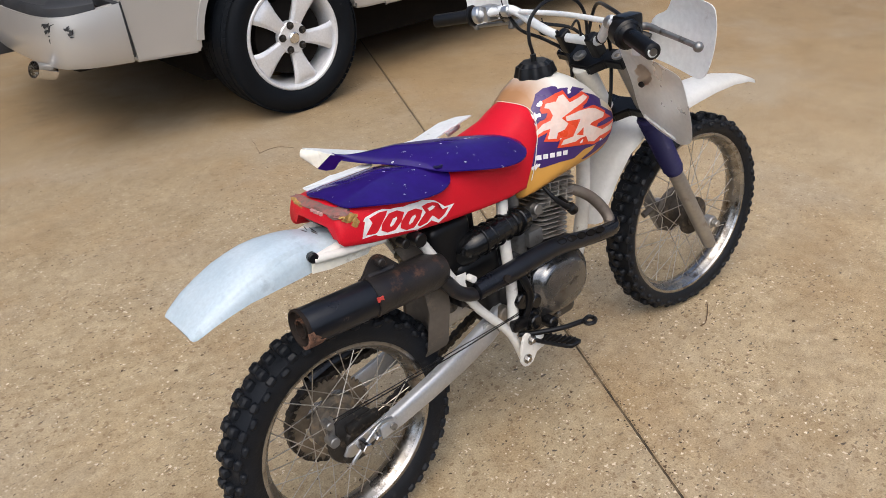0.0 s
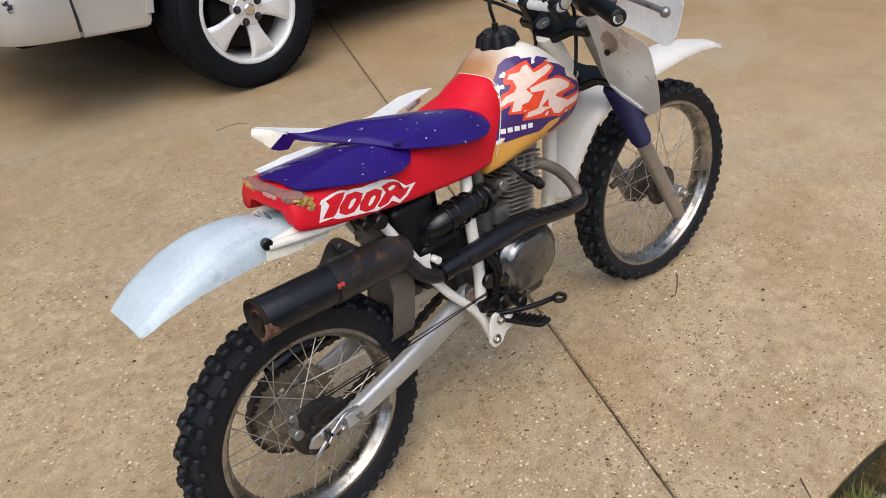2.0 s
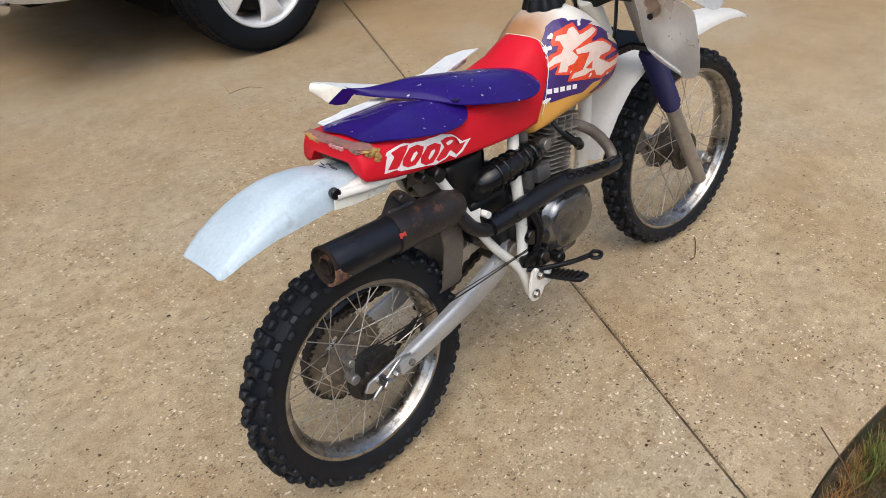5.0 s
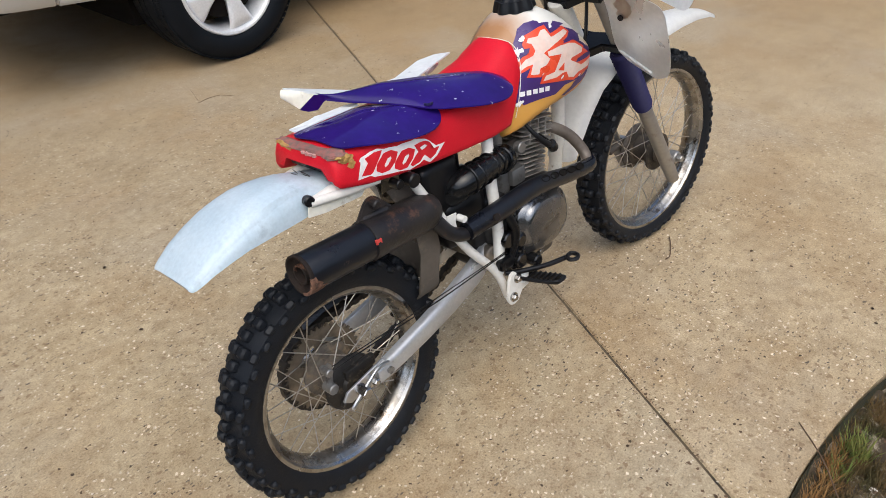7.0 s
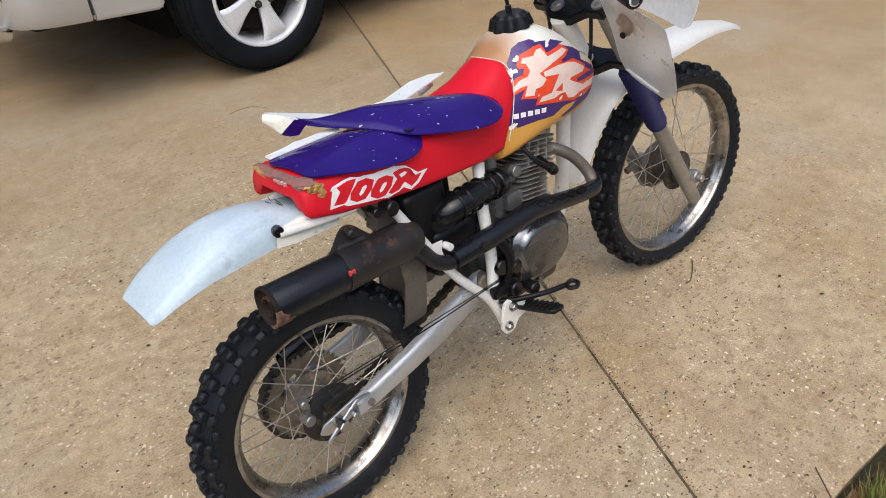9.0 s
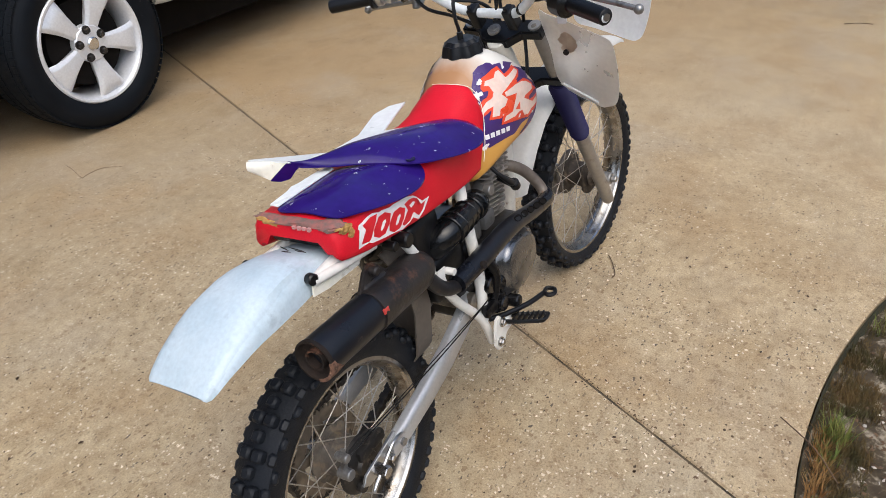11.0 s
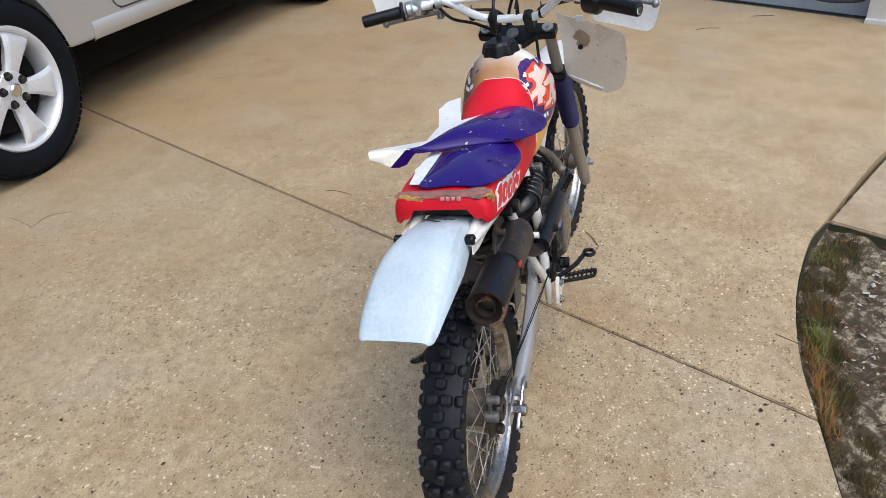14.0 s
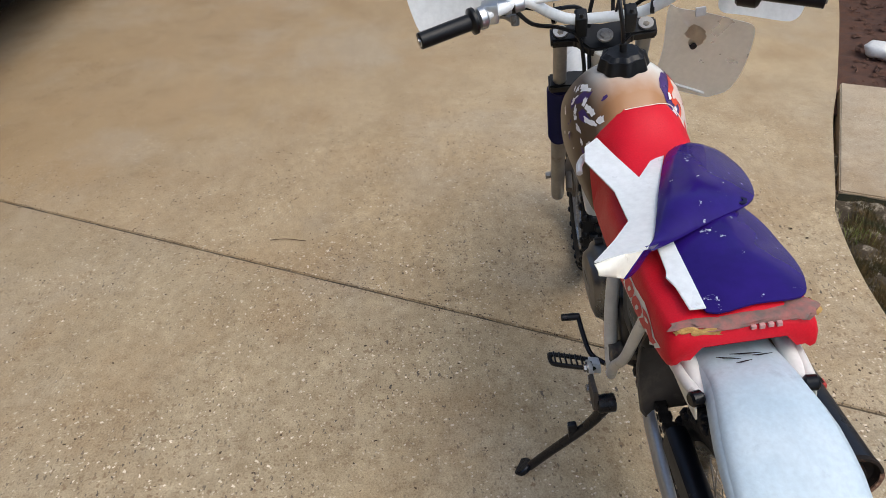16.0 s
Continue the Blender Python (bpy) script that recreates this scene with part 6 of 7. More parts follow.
for cx, cz, rx, rz, tilt in ((0.700, 0.838, 0.034, 0.010, -0.2), (0.676, 0.822, 0.014, 0.008, 1.1), (0.650, 0.812, 0.026, 0.010, 0.3), (0.640, 0.796, 0.028, 0.008, 0.1), (0.690, 0.800, 0.016, 0.008, 0.9), (0.622, 0.806, 0.012, 0.012, 1.2), (0.662, 0.776, 0.020, 0.007, 0.4),
                             (0.640, 0.758, 0.012, 0.006, 0.9), (0.618, 0.760, 0.010, 0.008, 0.1), (0.730, 0.780, 0.012, 0.006, 0.3), (0.600, 0.736, 0.009, 0.005, 0.7), (0.690, 0.752, 0.008, 0.010, 0.2), (0.720, 0.740, 0.006, 0.008, 0.5)):
    decal("peeled_patch", ragged(cx, cz, rx * 0.72, rz * 0.66, tilt, 19), 0.0022, M_WHITEP, "peeled white patch in the graphic", 1)
for k in range(16):
    decal("peeled_patch", ragged(rag.uniform(0.60, 0.74), rag.uniform(0.73, 0.84), rag.uniform(0.003, 0.009), rag.uniform(0.002, 0.005), rag.uniform(0, 3), 9), 0.0024, M_WHITEP if k % 3 else M_DECP, "small torn scrap of the graphic", 1)

# fork, front fender and bars (all turned slightly to the right with the steering)
DOWN = -UP
for s in (-1, 1):
    top = V(0.905, s * 0.090, 0.878)
    bm = bmesh.new()
    disc(bm, top, top + DOWN * 0.50, 0.0160, 20)
    part("fork_tube", bm, M_FORK, bike, "grey fork stanchion", STEER)
    bm = bmesh.new()
    base = top + DOWN * 0.200
    prof = []
    u = V(0, 1, 0)
    w = DOWN.cross(u)
    rings = []
    for k in range(31):
        f = k / 30
        r = (0.0265 - 0.003 * f) + 0.0046 * math.cos(k * math.pi)
        if k < 1 or k > 29:
            r = 0.0245
        rings.append([base + DOWN * (0.225 * f) + (u * math.cos(q) + w * math.sin(q)) * r for q in (2 * math.pi * j / 20 for j in range(20))])
    skin(bm, rings)
    part("fork_boot", bm, M_BOOT, bike, "ribbed purple rubber fork boot", STEER, angle=25)
    bm = bmesh.new()
    a = top + DOWN * 0.42
    tube(bm, [a, a + DOWN * 0.29, a + DOWN * 0.342], [0.0205, 0.0200, 0.0185], 18, 3)
    lug = V(FRONT[0], s * 0.090, FRONT[2])
    disc(bm, lug + V(0, -s * 0.012, 0), lug + V(0, s * 0.018, 0), 0.019, 18, 0.003)
    disc(bm, lug + V(0, s * 0.018, 0), lug + V(0, s * 0.034, 0), 0.011, 6, 0.002)
    part("fork_slider", bm, M_FORK, bike, "scuffed grey fork slider", STEER)
bm = bmesh.new()
disc(bm, (FRONT[0], -0.115, FRONT[2]), (FRONT[0], 0.115, FRONT[2]), 0.008, 12)
part("front_axle", bm, M_RIM, bike, "steel front axle", STEER)
bm = bmesh.new()
lathe(bm, [(0.010, 0.030), (0.066, 0.034), (0.072, 0.040), (0.072, 0.046), (0.034, 0.062), (0.010, 0.066)], 32, FRONT)
lathe(bm, [(0.010, -0.060), (0.026, -0.058), (0.030, -0.040), (0.010, -0.034)], 24, FRONT)
tube(bm, [(FRONT[0] - 0.05, 0.058, FRONT[2] + 0.03), (FRONT[0] - 0.11, 0.062, FRONT[2] + 0.01)], 0.010, 10)
part("front_brake", bm, M_GREASE, bike, "dirty front drum brake plate", STEER)
for name, drop, half, label in (("top_clamp", 0.0, 0.112, "black upper triple clamp"), ("lower_clamp", 0.165, 0.116, "black lower triple clamp")):
    bm = bmesh.new()
    c = V(0.905, 0, 0.872) + DOWN * drop
    m = Matrix.Translation(c) @ Matrix.Rotation(-RAKE, 4, "Y")
    own = bmesh.new()
    slab(own, [(-0.050, -0.030), (-0.050, 0.030), (-0.020, 0.060), (-0.018, half), (0.022, half), (0.026, 0.060), (0.018, 0.0), (0.026, -0.060), (0.022, -half), (-0.018, -half), (-0.020, -0.060)], 0.026, bevel=0.004)
    add(bm, own, m)
    clamp = part(name, bm, M_BLACK, bike, label, STEER)
    if drop == 0:
        for s in (-1, 1):
            bm = bmesh.new()
            disc(bm, c + V(0, s * 0.090, 0) + UP * -0.004, c + V(0, s * 0.090, 0) + UP * 0.006, 0.0085, 6, 0.002)
            part("clamp_nut", bm, M_HUB, clamp, "dull steel fork cap nut", STEER)
        bm = bmesh.new()
        disc(bm, c + V(-0.036, 0, 0) + UP * -0.002, c + V(-0.036, 0, 0) + UP * 0.007, 0.0115, 6, 0.002)
        lathe_ring = bmesh.new()
        lathe(lathe_ring, [(0.008, -0.002), (0.017, -0.002), (0.017, 0.003), (0.008, 0.003)], 24)
        add(bm, lathe_ring, Matrix.Translation(c + V(-0.036, 0, 0)) @ Matrix.Rotation(-RAKE, 4, "Y") @ Matrix.Rotation(radians(90), 4, "X"))
        part("clamp_nut", bm, M_CASE, clamp, "steel steering nut", STEER)
bm = bmesh.new()
BAR = [(0.705, -0.368, 0.958), (0.735, -0.300, 0.966), (0.775, -0.215, 0.978), (0.803, -0.165, 0.982), (0.838, -0.110, 0.940), (0.862, -0.068, 0.916), (0.866, 0.0, 0.912)]
BAR = BAR + [mirror(p) for p in reversed(BAR[:-1])]
tube(bm, BAR, 0.0112, 14, 6)
bars = part("handlebar", bm, M_WHITE, bike, "white braced handlebar", STEER)
bm = bmesh.new()
tube(bm, [(0.808, -0.155, 0.978), (0.820, 0, 0.980), (0.808, 0.155, 0.978)], 0.0062, 10)
part("cross_brace", bm, M_WHITE, bars, "thin white cross brace", STEER)
for s in (-1, 1):
    bm = bmesh.new()
    own = bmesh.new()
    box(own, (-0.016, -0.013, -0.042), (0.016, 0.013, 0.016), 0.006, seg=3)
    add(bm, own, Matrix.Translation((0.866, s * 0.050, 0.913)) @ Matrix.Rotation(-RAKE, 4, "Y"))
    for dx in (-0.012, 0.012):
        disc(bm, V(0.866, s * 0.050, 0.913) + V(dx, 0, 0) + UP * 0.014, V(0.866, s * 0.050, 0.913) + V(dx, 0, 0) + UP * 0.022, 0.0045, 10)
    part("bar_clamp", bm, M_BLACK, bars, "black handlebar clamp", STEER)
    # grip, perch, lever and guard
    a, b = V(0.705, s * 0.368, 0.958), V(0.752, s * 0.262, 0.971)
    g = (b - a).normalized()
    bm = bmesh.new()
    u = g.orthogonal().normalized()
    w = g.cross(u)
    rings = []
    for k in range(46):
        f = k / 45
        r = 0.0155 + (0.0014 if k % 2 else 0.0)
        if f > 0.93:
            r = 0.026
        rings.append([a + g * ((b - a).length * f) + (u * math.cos(q) + w * math.sin(q)) * r for q in (2 * math.pi * j / 20 for j in range(20))])
    skin(bm, rings)
    part("grip", bm, M_BLACK, bars, "worn black rubber grip", STEER, angle=80)
    bm = bmesh.new()
    disc(bm, a - g * 0.003, a + g * 0.002, 0.0075, 14)
    part("bar_end", bm, M_RIM, bars, "bare metal bar end", STEER)
    bm = bmesh.new()
    if s < 0:
        disc(bm, b - g * 0.008, b + g * 0.034, 0.031, 22, 0.005)
        box(bm, (0.745, -0.262, 0.960), (0.800, -0.222, 1.008), 0.010)
        label = "black throttle housing"
        own_mat = M_BLACK
    else:
        disc(bm, b + g * 0.004, b + g * 0.024, 0.022, 20, 0.004)
        box(bm, (0.758, 0.215, 0.955), (0.800, 0.250, 0.995), 0.008)
        label = "bare metal clutch perch"
        own_mat = M_ALU
    part("control_housing", bm, own_mat, bars, label, STEER)
    bm = bmesh.new()
    box(bm, (0.776, s * 0.205 - 0.016, 0.966), (0.804, s * 0.205 + 0.016, 0.992), 0.006, seg=3)
    disc(bm, (0.790, s * 0.188, 0.979), (0.796, s * 0.166, 0.981), 0.0145, 18, 0.003)
    disc(bm, (0.800, s * 0.212, 0.985), (0.812, s * 0.214, 0.990), 0.006, 6, 0.001)
    part("lever_perch", bm, M_ALU, bars, "dull aluminium lever perch", STEER)
    bm = bmesh.new()
    tube(bm, [(0.795, s * 0.205, 0.968), (0.838, s * 0.232, 0.968), (0.832, s * 0.280, 0.962), (0.818, s * 0.345, 0.954), (0.810, s * 0.386, 0.948)], [0.008, 0.008, 0.0065, 0.0058, 0.0058], 12)
    bmesh.ops.create_uvsphere(bm, u_segments=14, v_segments=10, radius=0.0105, matrix=Matrix.Translation((0.809, s * 0.390, 0.947)))
    disc(bm, (0.782, s * 0.205, 0.962), (0.785, s * 0.205, 0.984), 0.009, 16, 0.002)
    part("lever", bm, M_CASE, bars, "grey metal hand lever", STEER @ Matrix.Translation((0.030, -0.02, -0.030) if s > 0 else (0, 0, 0)))
    bm = bmesh.new()
    out = [(0.222, 0.925), (0.230, 0.902), (0.262, 0.892), (0.345, 0.872), (0.372, 0.873), (0.386, 0.892), (0.398, 0.945), (0.402, 0.995), (0.392, 1.020), (0.330, 1.030), (0.290, 1.026), (0.270, 1.000), (0.236, 0.980)]
    def bow(y, z):
        return 0.866 - 0.030 * ((y - 0.30) / 0.1) ** 2 * 0.6 - 0.012 * ((z - 0.945) / 0.08) ** 2
    sm = smooth_path([(y, z, 0) for y, z in out], 4, True)
    c0 = V(sum(p.x for p in sm) / len(sm), sum(p.y for p in sm) / len(sm), 0)
    rings = []
    for f, off in ((1.0, 0.0), (0.8, 0.0), (0.5, 0.0), (0.2, 0.0)):
        rings.append([V(bow(*(c0 + (p - c0) * f).xy), s * (c0 + (p - c0) * f).x, (c0 + (p - c0) * f).y) for p in sm])
    back_r = [[p + V(0.003, 0, 0) for p in ring] for ring in reversed(rings)]
    edge = [[p + V(-0.003, 0, 0.0) for p in rings[0]]]
    skin(bm, [rings[3], rings[2], rings[1], rings[0], [p + V(0.003, 0, 0) for p in rings[0]], back_r[2], back_r[1], back_r[0]], caps=True)
    guard = part("hand_guard", bm, M_WHITE, bars, "white plastic hand guard", STEER @ Matrix.Translation((-0.02, 0, 0.055) if s > 0 else (0, 0, 0)))
    bm = bmesh.new()
    tube(bm, [(0.800, s * 0.205, 0.965), (0.826, s * 0.22, 0.955), (0.840, s * 0.245, 0.945)], 0.008, 8)
    part("guard_stay", bm, M_BLACK, guard, "black guard stay", STEER)
for k, pts in enumerate(([(0.795, -0.215, 0.990), (0.83, -0.14, 1.000), (0.90, -0.03, 0.990), (0.925, 0.02, 0.93), (0.90, 0.03, 0.82), (0.86, 0.03, 0.72)],
                         [(0.800, 0.220, 0.985), (0.805, 0.185, 0.965), (0.815, 0.150, 0.930), (0.845, 0.09, 0.905), (0.88, 0.05, 0.86), (0.88, 0.04, 0.74)],
                         [(0.815, 0.205, 0.975), (0.850, 0.120, 0.945), (0.90, 0.050, 0.925), (0.935, 0.02, 0.86), (0.92, 0.02, 0.74)],
                         [(0.800, -0.220, 0.975), (0.835, -0.150, 0.955), (0.89, -0.075, 0.930), (0.925, -0.05, 0.86), (0.905, -0.06, 0.74), (0.88, -0.04, 0.66)],
                         [(0.855, -0.02, 0.925), (0.845, -0.025, 0.955), (0.83, -0.03, 0.965), (0.815, -0.03, 0.95)])):
    bm = bmesh.new()
    tube(bm, pts, 0.0045 if k < 4 else 0.003, 8)
    part("control_cable", bm, M_BLACK, bars, "black control cable", STEER)
for y in (-0.092, 0.105, 0.185):
    bm = bmesh.new()
    z = 0.928 if abs(y) < 0.12 else 0.977
    x = 0.849 if abs(y) < 0.12 else 0.79
    disc(bm, (x, y - 0.004, z), (x + 0.002, y + 0.004, z), 0.0135, 14)
    tube(bm, [(x, y, z + 0.012), (x - 0.004, y, z + 0.03)], 0.0015, 6)
    part("cable_tie", bm, M_BLACK, bars, "black cable tie", STEER)

# clouded number plate hanging askew on the right
PLATE_OUT = smooth_path([(0.866, -0.128, 0.915), (0.868, -0.150, 0.908), (0.854, -0.205, 0.893), (0.850, -0.262, 0.870), (0.852, -0.299, 0.850), (0.868, -0.305, 0.806), (0.897, -0.300, 0.735), (0.922, -0.284, 0.684), (0.936, -0.256, 0.668), (0.944, -0.228, 0.668), (0.950, -0.134, 0.718), (0.908, -0.131, 0.820)], 4, True)
PLATE_OUT = [p + V(-0.013, 0, 0) for p in PLATE_OUT]
PLATE_MID = V(0.879, -0.212, 0.790)
PLATE_N = V(-0.88, -0.05, -0.47).normalized()
bm = bmesh.new()
rings = [[PLATE_MID + (p - PLATE_MID) * f - PLATE_N * 0.010 * (1 - f * f) for p in PLATE_OUT] for f in (0.15, 0.5, 0.85, 1.0)]
rings += [[p + PLATE_N * 0.002 for p in ring] for ring in reversed(rings)]
skin(bm, rings)
plate = part("number_plate", bm, M_PLATE, bike, "clouded translucent front number plate, hanging askew")
bm = bmesh.new()
tube(bm, [(0.923, -0.232, 0.676), (0.925, -0.190, 0.697), (0.929, -0.142, 0.720)], 0.0034, 8)
part("plate_rib", bm, M_TRIM, plate, "white bottom rib")
bm = bmesh.new()
box(bm, (0.837, -0.200, 0.889), (0.844, -0.178, 0.908), 0.003)
part("plate_tab", bm, M_TRIM, plate, "white top tab")
bm = bmesh.new()
disc(bm, (0.873, -0.184, 0.822), (0.858, -0.184, 0.817), 0.007, 16, 0.002)
part("plate_bolt", bm, M_RUST, plate, "rusty plate bolt")
bm = bmesh.new()
blob(bm, (0.863, -0.190, 0.842), (0.0015, 0.018, 0.026), 31, 0.9)
part("grease_stain", bm, M_STAIN, plate, "brown grease stain round the bolt")

# front fender
bm = bmesh.new()
rings = []
for x, z, w, drop in ((0.858, 0.425, 0.044, 0.0), (0.874, 0.470, 0.050, 0.0), (0.905, 0.535, 0.056, 0.0), (0.950, 0.595, 0.060, 0.004), (1.03, 0.645, 0.062, 0.012), (1.14, 0.680, 0.064, 0.022), (1.23, 0.697, 0.064, 0.024), (1.33, 0.702, 0.060, 0.020),
                      (1.42, 0.694, 0.052, 0.014), (1.50, 0.676, 0.042, 0.008), (1.55, 0.655, 0.030, 0.004)):
    t = min(1, max(0, (x - 0.95) / 0.12)) if z > 0.55 else 0.0
    back_v = V(1, 0, 0) * (1 - t) * 0.030 + V(0, 0, -1) * t * (drop + 0.006)
    ring = [V(x, a * w, z) + back_v * b for a, b in ((-1.0, 1.0), (-0.9, 0.35), (-0.55, 0.0), (0, -0.15), (0.55, 0.0), (0.9, 0.35), (1.0, 1.0))]
    thick = V(0.003, 0, 0) * (1 - t) + V(0, 0, -0.003) * t
    rings.append(ring + [p + thick for p in reversed(ring)])
skin(bm, rings)
part("front_fender", bm, M_FRONT, bike, "white front fender", STEER, angle=70)

# ---- loose broken side covers lying on the seat ----
REST = pose(0, 0, 0, -6.8, 0, 0)


def shell(bm, outline, mid, thick, height, steps=5, lip=0.004):
    """A thin domed shell over an outline of points."""
    sm = smooth_path(outline, steps, True)
    c = Vector(mid)
    rings = []
    for f in (1.0, 0.985, 0.9, 0.7, 0.45, 0.2):
        rise = height * (1 - f * f)
        rings.append([c + (p - c) * f + V(0, 0, rise) for p in sm])
    under = [[p - V(0, 0, thick) for p in ring] for ring in rings]
    skin(bm, list(reversed(rings)) + under)


cover_top = thing("side_cover", "loose purple and white plastic side cover lying across the seat", "side cover", "loose side covers", REST)


def along(path, f):
    """The point a share f of the way along a path."""
    total = [0.0]
    for p, q in zip(path, path[1:]):
        total.append(total[-1] + (q - p).length)
    want = f * total[-1]
    for i in range(len(path) - 1):
        if total[i + 1] >= want:
            return path[i].lerp(path[i + 1], (want - total[i]) / max(1e-9, total[i + 1] - total[i]))
    return path[-1]


def domed_sheet(bm, upper, lower, height, thick, nu=36, nv=12):
    """A thin sheet between two edges, domed across."""
    upper, lower = smooth_path(upper, 6), smooth_path(lower, 6)
    rows = []
    for i in range(nu + 1):
        p, q = along(upper, i / nu), along(lower, i / nu)
        swell = height * min(1.0, (q - p).length / 0.10) * math.sin(math.pi * min(1.0, 0.12 + i / nu * 0.82)) ** 0.5
        rows.append([p.lerp(q, j / nv) + V(0, 0, swell * (math.sin(math.pi * (j / nv) ** 0.8) ** 0.8 if 0 < j < nv else 0)) for j in range(nv + 1)])
    top = [[bm.verts.new(p) for p in row] for row in rows]
    low = [[bm.verts.new(p - V(0, 0, thick)) for p in row] for row in rows]
    for i in range(nu):
        for j in range(nv):
            bm.faces.new((top[i][j], top[i + 1][j], top[i + 1][j + 1], top[i][j + 1]))
            bm.faces.new((low[i][j], low[i][j + 1], low[i + 1][j + 1], low[i + 1][j]))
    rim = [(i, 0) for i in range(nu)] + [(nu, j) for j in range(nv)] + [(i, nv) for i in range(nu, 0, -1)] + [(0, j) for j in range(nv, 0, -1)]
    for (a, b), (c, d) in zip(rim, rim[1:] + rim[:1]):
        bm.faces.new((top[a][b], low[a][b], low[c][d], top[c][d]))


bm = bmesh.new()
domed_sheet(bm, [(0.200, 0.100, 0.820), (0.240, 0.078, 0.811), (0.363, 0.034, 0.801), (0.470, -0.008, 0.788), (0.525, -0.038, 0.778), (0.550, -0.068, 0.770)],
            [(0.212, 0.088, 0.806), (0.238, 0.044, 0.799), (0.262, 0.004, 0.795), (0.290, -0.044, 0.788), (0.325, -0.095, 0.776), (0.364, -0.120, 0.768), (0.440, -0.140, 0.752), (0.500, -0.142, 0.746), (0.538, -0.125, 0.753), (0.553, -0.095, 0.762)], 0.020, 0.003)
part("purple_face", bm, M_PURPLE, cover_top, "glossy scratched purple face")
bm = bmesh.new()
slab_pts = [(0.176, 0.179, 0.836), (0.240, 0.136, 0.818), (0.309, 0.097, 0.798), (0.405, 0.094, 0.794), (0.505, 0.120, 0.800), (0.552, 0.110, 0.802), (0.576, 0.082, 0.803), (0.515, 0.068, 0.800), (0.430, 0.046, 0.796), (0.495, 0.008, 0.784), (0.512, -0.022, 0.784), (0.44, 0.006, 0.794), (0.363, 0.034, 0.801),
            (0.240, 0.078, 0.813), (0.197, 0.100, 0.828)]
slab_pts = [(x, y, z - 0.006) for x, y, z in slab_pts]
v_top = [bm.verts.new(p) for p in slab_pts]
v_bot = [bm.verts.new(V(*p) - V(0, 0, 0.003)) for p in slab_pts]
bm.faces.new(v_top)
bm.faces.new(list(reversed(v_bot)))
for k in range(len(v_top)):
    j = (k + 1) % len(v_top)
    bm.faces.new((v_top[k], v_bot[k], v_bot[j], v_top[j]))
bmesh.ops.triangulate(bm, faces=[f for f in bm.faces if len(f.verts) > 4])
part("white_edge", bm, M_WHITE, cover_top, "white rear edge and mounting arm")


def bent_flap(pts, thick):
    """A thin folded-down flap through the points."""
    bm = bmesh.new()
    pts = [Vector(p) for p in pts]
    if len(pts) == 4:
        grid = [[pts[0].lerp(pts[1], v).lerp(pts[3].lerp(pts[2], v), u) for v in (k / 8 for k in range(9))] for u in (k / 12 for k in range(13))]
        out = (pts[2] - pts[0]).cross(pts[3] - pts[1]).normalized()
        for i, row in enumerate(grid):
            for k, p in enumerate(row):
                p += out * thick * 3 * math.sin(math.pi * k / 8) * math.sin(math.pi * min(1.0, 0.25 + i / 12))
        skin(bm, [row + [p - out * thick for p in reversed(row)] for row in grid])
        return bm
    nrm = (pts[1] - pts[0]).cross(pts[2] - pts[0]).normalized() * thick
    skin(bm, [[p + nrm for p in pts], [p - nrm for p in pts]])
    bmesh.ops.triangulate(bm, faces=[f for f in bm.faces if len(f.verts) > 4])
    return bm


bm = bent_flap([(0.172, 0.180, 0.828), (0.164, 0.176, 0.813), (0.178, 0.139, 0.790), (0.199, 0.102, 0.822)], 0.0015)
part("stain", bm, M_CREAM, cover_top, "yellow-stained corner", angle=80)
bm = bent_flap([(0.199, 0.102, 0.822), (0.178, 0.138, 0.789), (0.190, 0.126, 0.783), (0.203, 0.112, 0.784), (0.210, 0.098, 0.800), (0.216, 0.080, 0.812)], 0.0015)
part("purple_tail", bm, M_PURPLE, cover_top, "purple tail folded down")
bm = bmesh.new()
tube(bm, [(0.545, 0.110, 0.780), (0.556, 0.112, 0.772), (0.548, 0.122, 0.762), (0.53, 0.126, 0.756)], 0.006, 8)
part("hook", bm, M_WHITE, cover_top, "broken white hook")
bm = bmesh.new()
lathe_m = Matrix.Translation((0.325, -0.082, 0.7835)) @ pose(0, 0, 0, 90, 0, 0)
own = bmesh.new()
lathe(own, [(0.004, -0.002), (0.0095, -0.002), (0.0095, 0.001), (0.004, 0.001)], 20)
add(bm, own, lathe_m)
part("bolt_hole", bm, M_BOOT, cover_top, "moulded bolt hole")

cover_low = thing("side_cover", "loose purple side cover with white strip lying on the seat", "side cover", "loose side covers", REST)
bm = bmesh.new()
shell(bm, [(0.095, 0.053, 0.782), (0.096, -0.012, 0.783), (0.100, -0.072, 0.778), (0.135, -0.094, 0.772), (0.190, -0.108, 0.760), (0.250, -0.114, 0.748), (0.300, -0.114, 0.745), (0.335, -0.102, 0.752), (0.345, -0.080, 0.768), (0.320, -0.045, 0.780), (0.290, 0.0, 0.783), (0.255, 0.046, 0.782), (0.175, 0.052, 0.782)],
      (0.215, -0.030, 0.776), 0.003, 0.014, 4)
part("purple_face", bm, M_PURPLE, cover_low, "glossy scratched purple face")
bm = bmesh.new()
own_pts = [(0.098, 0.053), (0.255, 0.047), (0.262, 0.062), (0.238, 0.074), (0.185, 0.078), (0.170, 0.083), (0.150, 0.077), (0.100, 0.074)]
slab(bm, own_pts[::-1], 0.003, pose(0, 0, 0.7865), 0.0008)
part("white_edge", bm, M_WHITE, cover_low, "white plastic strip")

